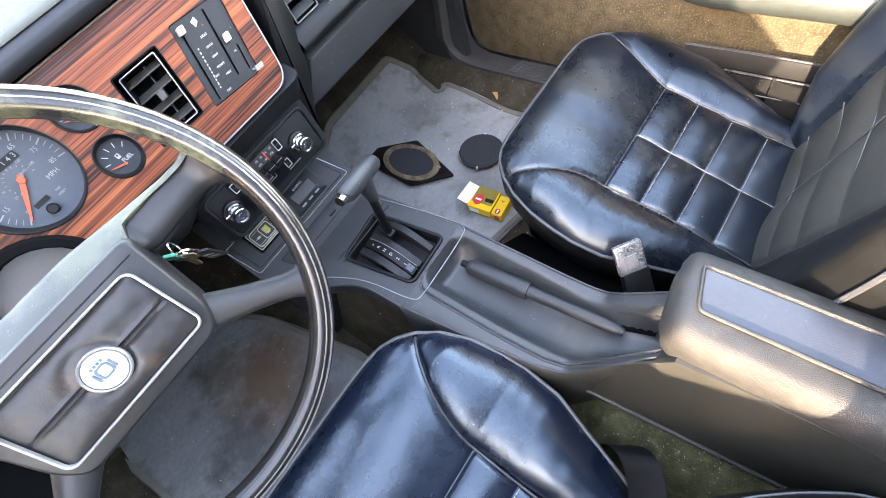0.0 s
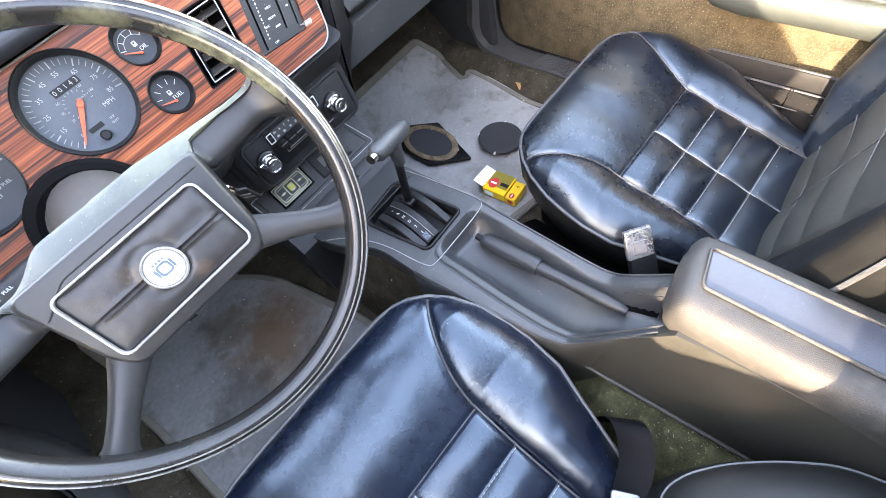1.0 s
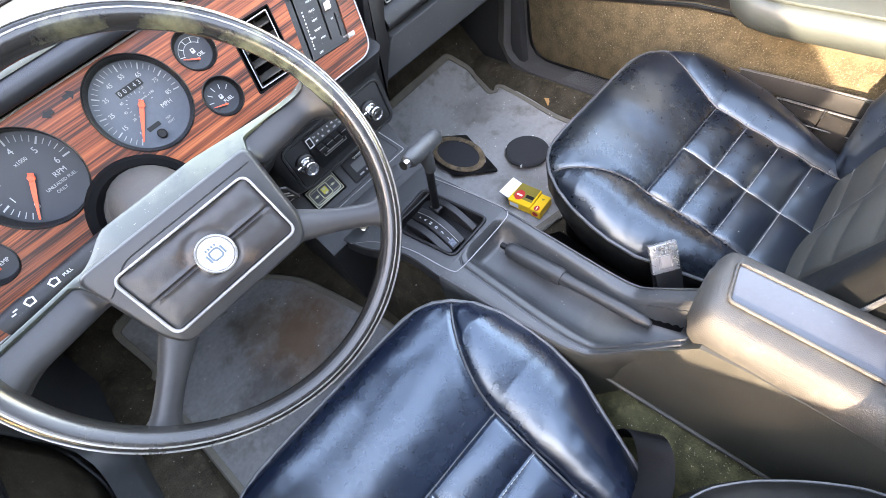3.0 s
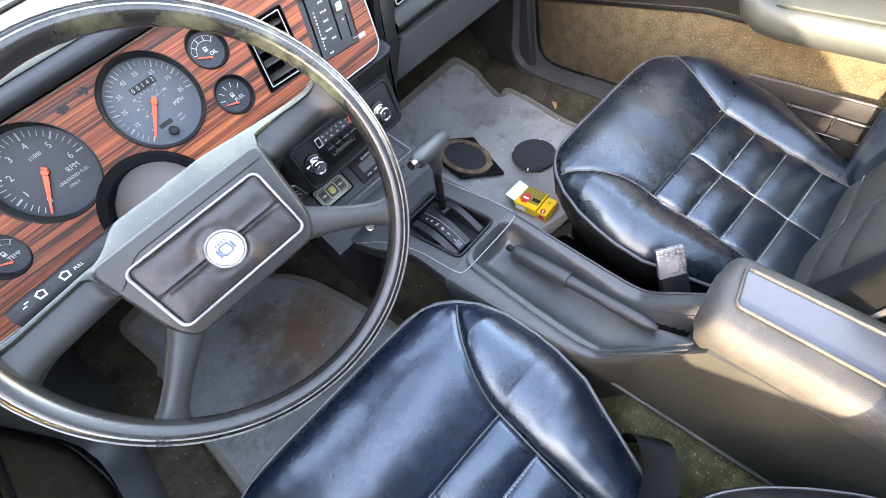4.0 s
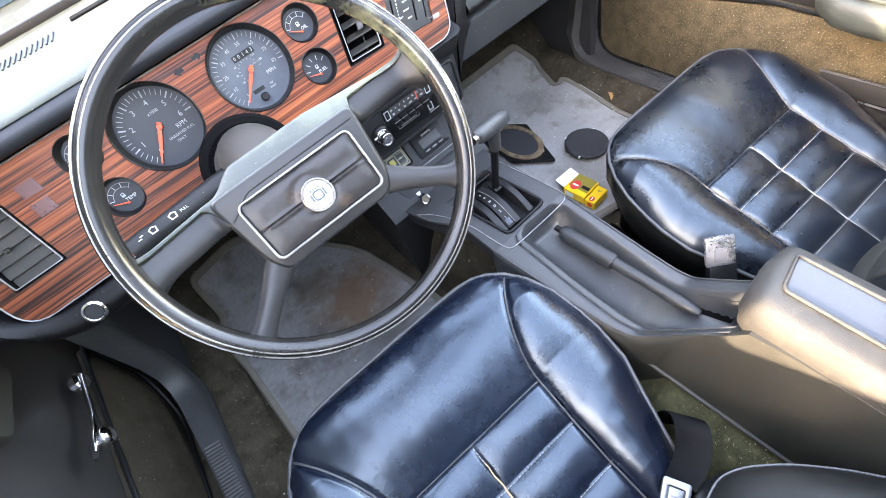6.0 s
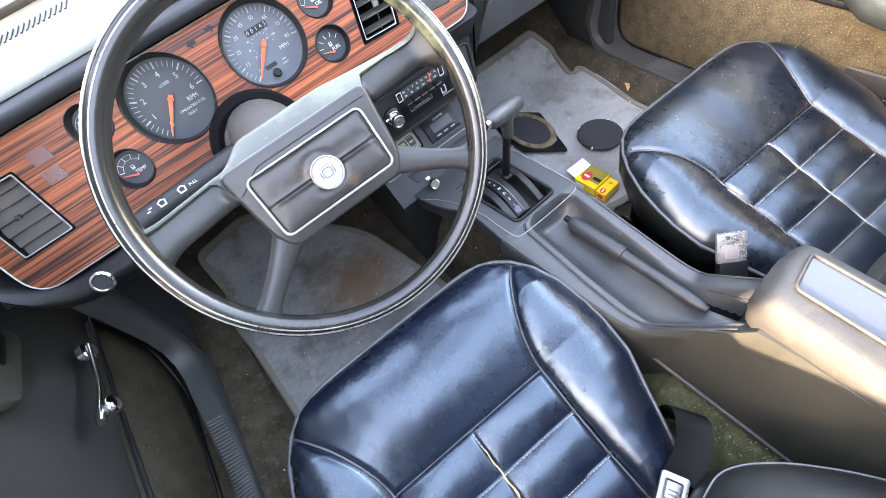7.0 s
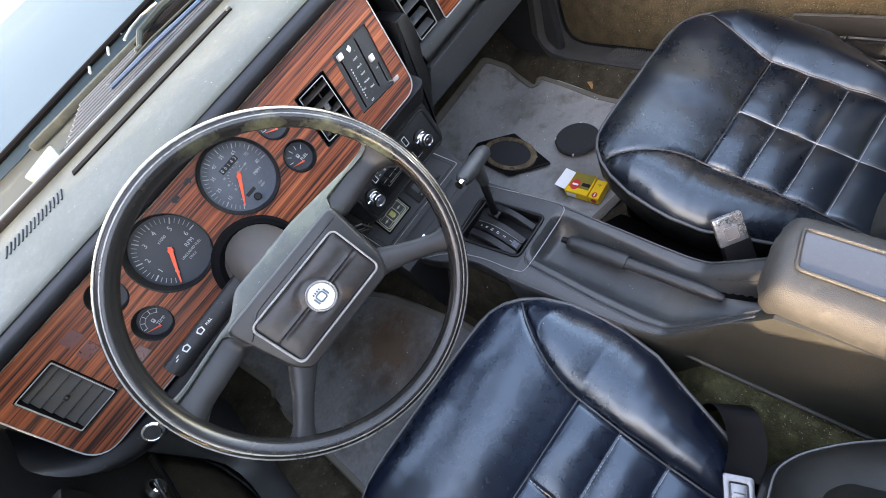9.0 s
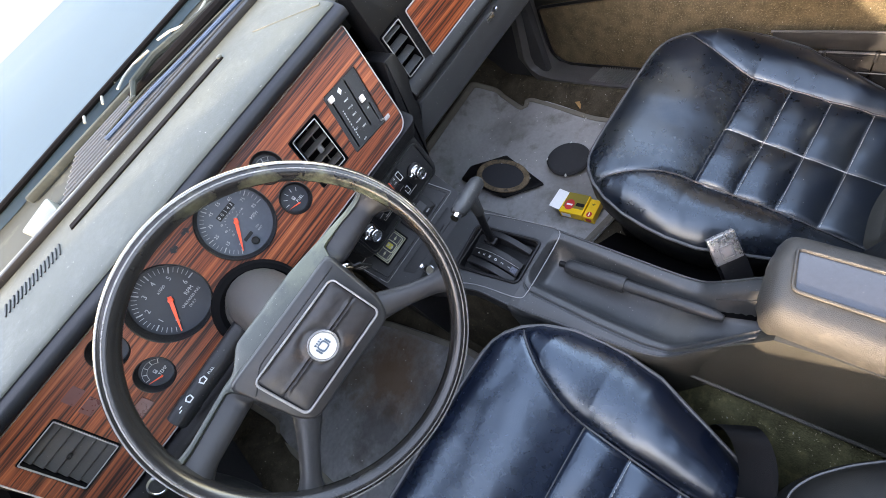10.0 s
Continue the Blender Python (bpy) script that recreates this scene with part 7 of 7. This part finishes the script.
for i in range(4):
    y0 = 0.20 - 0.085 * i
    part("pleat", loft([[(0.712 - 0.010 * math.sin(q * 3.1) - 0.035 * (1 - zz / 0.158), y0 - 0.082 * q, zz) for q in (0, 0.2, 0.4, 0.6, 0.8, 1.0)] + [(0.735, y0 - 0.082 * q, zz) for q in (1.0, 0.0)] for zz in (0.02, 0.07, 0.12, 0.145, 0.158)]), POCKETCLOTH, pk, "", 60)
    part("pocket_clip", rbox(0.008, 0.007, 0.022, 0.002, 1, Matrix.Translation((0.708, y0, 0.155))), STACK, pk)
part("pocket_hem", tube([(0.712, 0.21, 0.160), (0.712, -0.14, 0.160)], 0.0022, False, 8), PIPING, pk)
part("pocket_hem", tube([(0.697, 0.20, 0.125), (0.697, -0.14, 0.125)], 0.0012, False, 6), PIPING, pk)

# crumbs and grit on the mats and carpet
rnd = random.Random(11)
for x0, x1, y0, y1, z, n, lb in ((0.15, 0.58, 0.42, 1.02, 0.0205, 70, "pale crumbs scattered on the passenger mat"), (-0.66, -0.24, 0.45, 1.0, 0.0185, 45, "pale crumbs scattered on the driver mat")):
    bits = []
    for i in range(n):
        q = rnd.uniform(0.0006, 0.0019)
        bits.append(rbox(q * rnd.uniform(1, 2.4), q, q * 0.6, 0, 1, Matrix.Translation((rnd.uniform(x0, x1), rnd.uniform(y0, y1), z + 0.003)) @ Matrix.Rotation(rnd.uniform(0, 3), 4, "Z")))
    part("crumbs", joined(*bits), CRUMB, label=lb, category="crumbs", kind="stuff")
bits = []
for i in range(90):
    q = rnd.uniform(0.0008, 0.0026)
    y = rnd.uniform(-0.20, 0.18)
    bits.append(rbox(q * rnd.uniform(1, 3.5), q, q * 0.5, 0, 1, Matrix.Translation((rnd.uniform(-0.125, -0.065), y, 0.004)) @ Matrix.Rotation(rnd.uniform(0, 3), 4, "Z")))
part("debris", joined(*bits), LEAF, label="dry plant bits on the carpet beside the console", category="debris", kind="stuff")
wd = thing("window_winder", "chrome window winder on the driver door", "window winder", (-0.85, 0.7, 0.34))
part("winder_boss", lathe([(0.020, 0.0), (0.020, 0.012), (0.013, 0.018)], 20, frame_at((-0.850, 0.775, 0.350), (0, 1, 0), (0, 0, 1))), CHROME, wd)
part("winder_arm", tube([(-0.838, 0.775, 0.352), (-0.834, 0.74, 0.352), (-0.830, 0.69, 0.352), (-0.827, 0.655, 0.355), (-0.824, 0.628, 0.361), (-0.822, 0.605, 0.366), (-0.822, 0.588, 0.368)], [0.018, 0.012, 0.010, 0.012, 0.021, 0.024, 0.012], False, 14, None, 0.38), CHROME, wd, "curved chrome arm", 60)
part("winder_knob", lathe([(0.009, 0.0), (0.014, 0.005), (0.017, 0.014), (0.016, 0.021), (0.010, 0.025), (0.003, 0.026)], 20, frame_at((-0.816, 0.610, 0.366), (0, 1, 0), (0, 0.3, 1))), CHROME, wd, "rounded chrome knob", 60)
pull = rounded([(0.765, 0.53), (0.750, 0.475), (0.61, 0.475), (0.60, 0.50), (0.62, 0.545)], 0.014)
part("door_pull", loft([[(xx, y, z) for y, z in ([((a_ - 0.68) * q + 0.68, (b_ - 0.51) * q + 0.51) for a_, b_ in pull])] for xx, q in ((-0.856, 1.0), (-0.845, 1.0), (-0.838, 0.93))]), CONSOLE_SIDE, door_l, "grey moulded door pull", 40)
part("door_pull_recess", rbox(0.006, 0.06, 0.026, 0.002, 2, Matrix.Translation((-0.8375, 0.70, 0.515))), BLACK, door_l)

# ---- outside, through the windscreen ----
part("cowl", rbox(1.66, 0.62, 0.02, 0.004, 2, Matrix.Translation((-0.02, 1.25, 0.765))), COWL, label="black louvred cowl below the windscreen", category="cowl", kind="structure")
cowl = thing("cowl_grille", "black louvred air intake grille below the windscreen", "grille", (-0.2, 1.05, 0.78))
for i in range(9):
    part("louvre", rbox(0.52, 0.006, 0.010, 0.0015, 1, Matrix.Translation((-0.135 + 0.008 * i, 1.000 + 0.017 * i, 0.782)) @ Matrix.Rotation(radians(25), 4, "X")), PLASTIC, cowl)
part("grille_edge", rbox(0.70, 0.014, 0.016, 0.004, 2, Matrix.Translation((-0.10, 1.162, 0.785))), COWL, cowl)
wp = thing("wiper", "blue-grey windscreen wiper resting below the glass", "wiper", (-0.1, 0.95, 0.80))
part("wiper_blade", tube([(-0.267, 0.987, 0.80), (-0.16, 0.975, 0.802), (-0.06, 0.959, 0.802), (0.10, 0.95, 0.80)], 0.0038, False, 8), WIPERBLUE, wp, "blue wiper blade")
part("blade_back", tube([(-0.262, 0.993, 0.803), (-0.16, 0.985, 0.808), (-0.06, 0.97, 0.808), (0.10, 0.96, 0.805)], 0.0022, False, 6), COWL, wp)
part("wiper_arm", tube([(-0.19, 0.992, 0.806), (-0.155, 1.06, 0.812), (-0.09, 1.075, 0.812), (0.06, 1.06, 0.80)], [0.003, 0.006, 0.007, 0.009], False, 8), COWL, wp, "black wiper arm")
part("arm_clip", rbox(0.016, 0.010, 0.008, 0.002, 1, Matrix.Translation((-0.185, 0.995, 0.808))), COWL, wp)
hood = [(-0.86, 1.235), (-0.506, 1.215), (-0.30, 1.245), (0.06, 1.285), (0.80, 1.30), (0.80, 3.3), (-0.86, 3.3)]
part("hood", plate(hood, (), 0.03, 0.006, Matrix.Translation((0, 0, 0.806))), PAINT, label="pale blue painted bonnet of the car", category="car bonnet", kind="structure")
part("bonnet_edge", tube([(x, y - 0.004, 0.800) for x, y in hood[:5]], 0.006, False, 8), SHADE_AND_BLACK, label="black rubber strip along the bonnet edge", category="seal", kind="structure")
hoses = thing("washer_hoses", "pale washer hoses and clips along the bonnet edge", "hoses", (-0.1, 1.2, 0.79))
part("hose", tube([(-0.27, 1.195, 0.797), (-0.254, 1.277, 0.797), (-0.233, 1.284, 0.797), (-0.215, 1.251, 0.797)], 0.0026, False, 8), HOSE, hoses)
part("hose", tube([(-0.218, 1.195, 0.797), (-0.201, 1.268, 0.797), (-0.179, 1.265, 0.797), (-0.164, 1.252, 0.797)], 0.0026, False, 8), HOSE, hoses)
part("hose", tube([(-0.176, 1.188, 0.797), (-0.147, 1.22, 0.797), (-0.11, 1.233, 0.797), (-0.07, 1.217, 0.797)], 0.0026, False, 8), HOSE, hoses)
part("hose", tube([(-0.039, 1.222, 0.797), (-0.012, 1.197, 0.797), (0.007, 1.138, 0.797)], 0.0026, False, 8), HOSE, hoses)
part("hose", tube([(0.02, 1.127, 0.797), (0.046, 1.123, 0.797), (0.076, 1.145, 0.797)], 0.0026, False, 8), HOSE, hoses)
# Made-up plate in place of a bright windscreen reflection.
part("glare_plate", plate(rounded([(-0.478, 1.03), (-0.411, 1.06), (-0.404, 0.962), (-0.446, 0.956)], 0.01), (), 0.02, 0.003, Matrix.Translation((0, 0, 0.792))), DOORGREY, label="grey plate standing in for glare at the windscreen base", category="cowl", kind="structure")
part("linkage_cover", tube([(-0.179, 1.075, 0.797), (-0.10, 1.06, 0.797), (0.025, 1.05, 0.797), (0.12, 1.06, 0.795)], [0.006, 0.010, 0.012, 0.010], False, 10), SHADE_AND_BLACK, wp, "dark wiper linkage")
part("screen_seal", rbox(1.62, 0.018, 0.02, 0.004, 2, Matrix.Translation((-0.02, 0.936, 0.787))), BLACK, label="black rubber seal along the windscreen base", category="seal", kind="structure")
# dashboard top openings
# Slot is a near-black bar; the shade inside it is painted.
part("defroster_slot", rbox(0.36, 0.017, 0.004, 0.001, 1, Matrix.Translation((-0.225, 0.880, 0.7824))), SHADE_AND_BLACK, dash, "black defroster slot")
part("slot_end", rbox(0.009, 0.010, 0.006, 0.0025, 2, Matrix.Translation((-0.048, 0.880, 0.785))), DOORGREY, dash)
for i in range(15):
    part("defroster_louvre", rbox(0.0028, 0.030, 0.003, 0.0006, 1, Matrix.Translation((-0.545 + 0.0078 * i, 0.858, 0.7812)) @ Matrix.Rotation(radians(4.4), 4, "X") @ Matrix.Rotation(radians(-12), 4, "Z")), BLACK, dash)
grille = thing("speaker_grille", "perforated tan speaker grille in the dashboard top", "speaker grille", (0.08, 0.81, 0.78))
GM = frame_at((0.10, 0.800, 0.7758), (1, 0, 0), (0, 1, 0.076))
gout = rounded([(-0.152, 0.036), (-0.055, 0.068), (0.17, 0.068), (0.17, -0.050), (-0.080, -0.052), (-0.122, -0.030)], 0.008)
part("grille_back", plate(gout, (), 0.002, 0, GM), BLACK, grille)


def inside(px, py):
    c = False
    for (xa, ya), (xb, yb) in zip(gout, gout[1:] + gout[:1]):
        if (ya > py) != (yb > py) and px < (xb - xa) * (py - ya) / (yb - ya) + xa:
            c = not c
    return c


bars = []
for i in range(28):
    py = -0.076 + 0.0053 * i
    xs = [px for px in [-0.152 + 0.002 * j for j in range(162)] if inside(px, py)]
    if len(xs) > 2:
        bars.append(rbox(xs[-1] - xs[0], 0.0017, 0.0003, 0, 1, GM @ at((xs[0] + xs[-1]) / 2, py, 0.0006)))
for i in range(74):
    px = -0.150 + 0.0043 * i
    ys = [py for py in [-0.078 + 0.002 * j for j in range(74)] if inside(px, py)]
    if len(ys) > 2:
        bars.append(rbox(0.0018, ys[-1] - ys[0], 0.0003, 0, 1, GM @ at(px, (ys[0] + ys[-1]) / 2, 0.0007)))
part("mesh", joined(*bars), DASHTOP, grille, "fine perforated mesh", kind="stuff")
part("grille_rib", rbox(0.006, 0.14, 0.0016, 0.0005, 1, GM @ at(-0.045, -0.006, 0.0012, 32)), DASHTOP, grille)
ground = part("ground", rbox(400, 400, 0.02, 0, 1, Matrix.Translation((0, 0, -0.36))), material("asphalt", (0.06, 0.06, 0.058), 0.9, vary=0.3, grain=0.5), label="grey asphalt ground outside the car", category="ground", kind="structure")

# ---- body shell round the cabin, with unseen panels that shape the sunlight ----
ROOFLINER = material("headliner", (0.10, 0.10, 0.095), 0.9, vary=0.15, grain=0.4)
part("rear_wall", rbox(1.7, 0.05, 1.3, 0.01, 1, Matrix.Translation((-0.04, -1.32, 0.58))), ROOFLINER, label="grey rear cabin wall", category="wall", kind="structure")
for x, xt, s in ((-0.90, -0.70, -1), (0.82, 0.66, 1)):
    # Unseen rear side panels; the driver's one bounds the sun patch.
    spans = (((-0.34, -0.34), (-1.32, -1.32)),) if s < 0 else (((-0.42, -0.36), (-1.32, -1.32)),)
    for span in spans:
        part("unseen_side_panel", loft([[(x, y0, 0.70), (x + s * 0.03, y0, 0.70), (xt + s * 0.03, y1, 1.22), (xt, y1, 1.22)] for y0, y1 in span]), ROOFLINER, label="unseen grey panel added at the door window", category="wall", kind="structure")
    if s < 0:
        # Unseen panel filling the driver's window; its slanted edge shapes the sun patch.
        part("unseen_side_panel", loft([[(xz, ya, z), (xz - 0.03, ya, z), (xz - 0.03, yb, z), (xz, yb, z)] for xz, z, ya, yb in ((-0.90, 0.70, 0.95, -0.01), (-0.835, 0.87, 0.80, -0.07), (-0.70, 1.22, 0.50, 0.35))]), ROOFLINER, label="unseen grey panel added at the door window", category="wall", kind="structure")
    part("pillar", tube([(x, 0.95, 0.72), ((x + xt) / 2, 0.76, 0.95), (xt, 0.50, 1.22)], [0.035, 0.03, 0.03], False, 10), ROOFLINER, label="grey windscreen pillar", category="pillar", kind="structure")
    part("side_shell", rbox(0.03, 3.9, 0.98, 0.01, 1, Matrix.Translation((x + s * 0.03, 0.62, 0.20))), PAINT, label="pale blue painted car side below the windows", category="car body", kind="structure")
    part("header_rail", tube([(xt, 0.50, 1.22), (xt, -1.3, 1.22)], 0.03, False, 10), ROOFLINER, label="grey roof rail above the door", category="roof rail", kind="structure")
# Unseen rear roof and front beam, added to darken the leather's reflections.
part("roof", rbox(1.44, 0.9, 0.04, 0.01, 1, Matrix.Translation((-0.02, -0.87, 1.24))), ROOFLINER, label="unseen grey rear roof that darkens the seat reflections", category="roof", kind="structure")

part("header_beam", rbox(1.40, 0.08, 0.05, 0.01, 1, Matrix.Translation((-0.02, 0.52, 1.23))), ROOFLINER, label="unseen grey beam added above the windscreen", category="roof rail", kind="structure")
# Added unseen wedge: its sloping top edge shapes the sun strip on the console.
part("sun_blocker", loft([[(x_, y, z) for y, z in ((0.03, 0.652), (-0.36, 0.835), (-0.36, 0.60), (0.03, 0.60))] for x_ in (-0.885, -0.915)]), ROOFLINER, label="unseen grey wedge that blocks sun behind the driver window", category="wall", kind="structure")
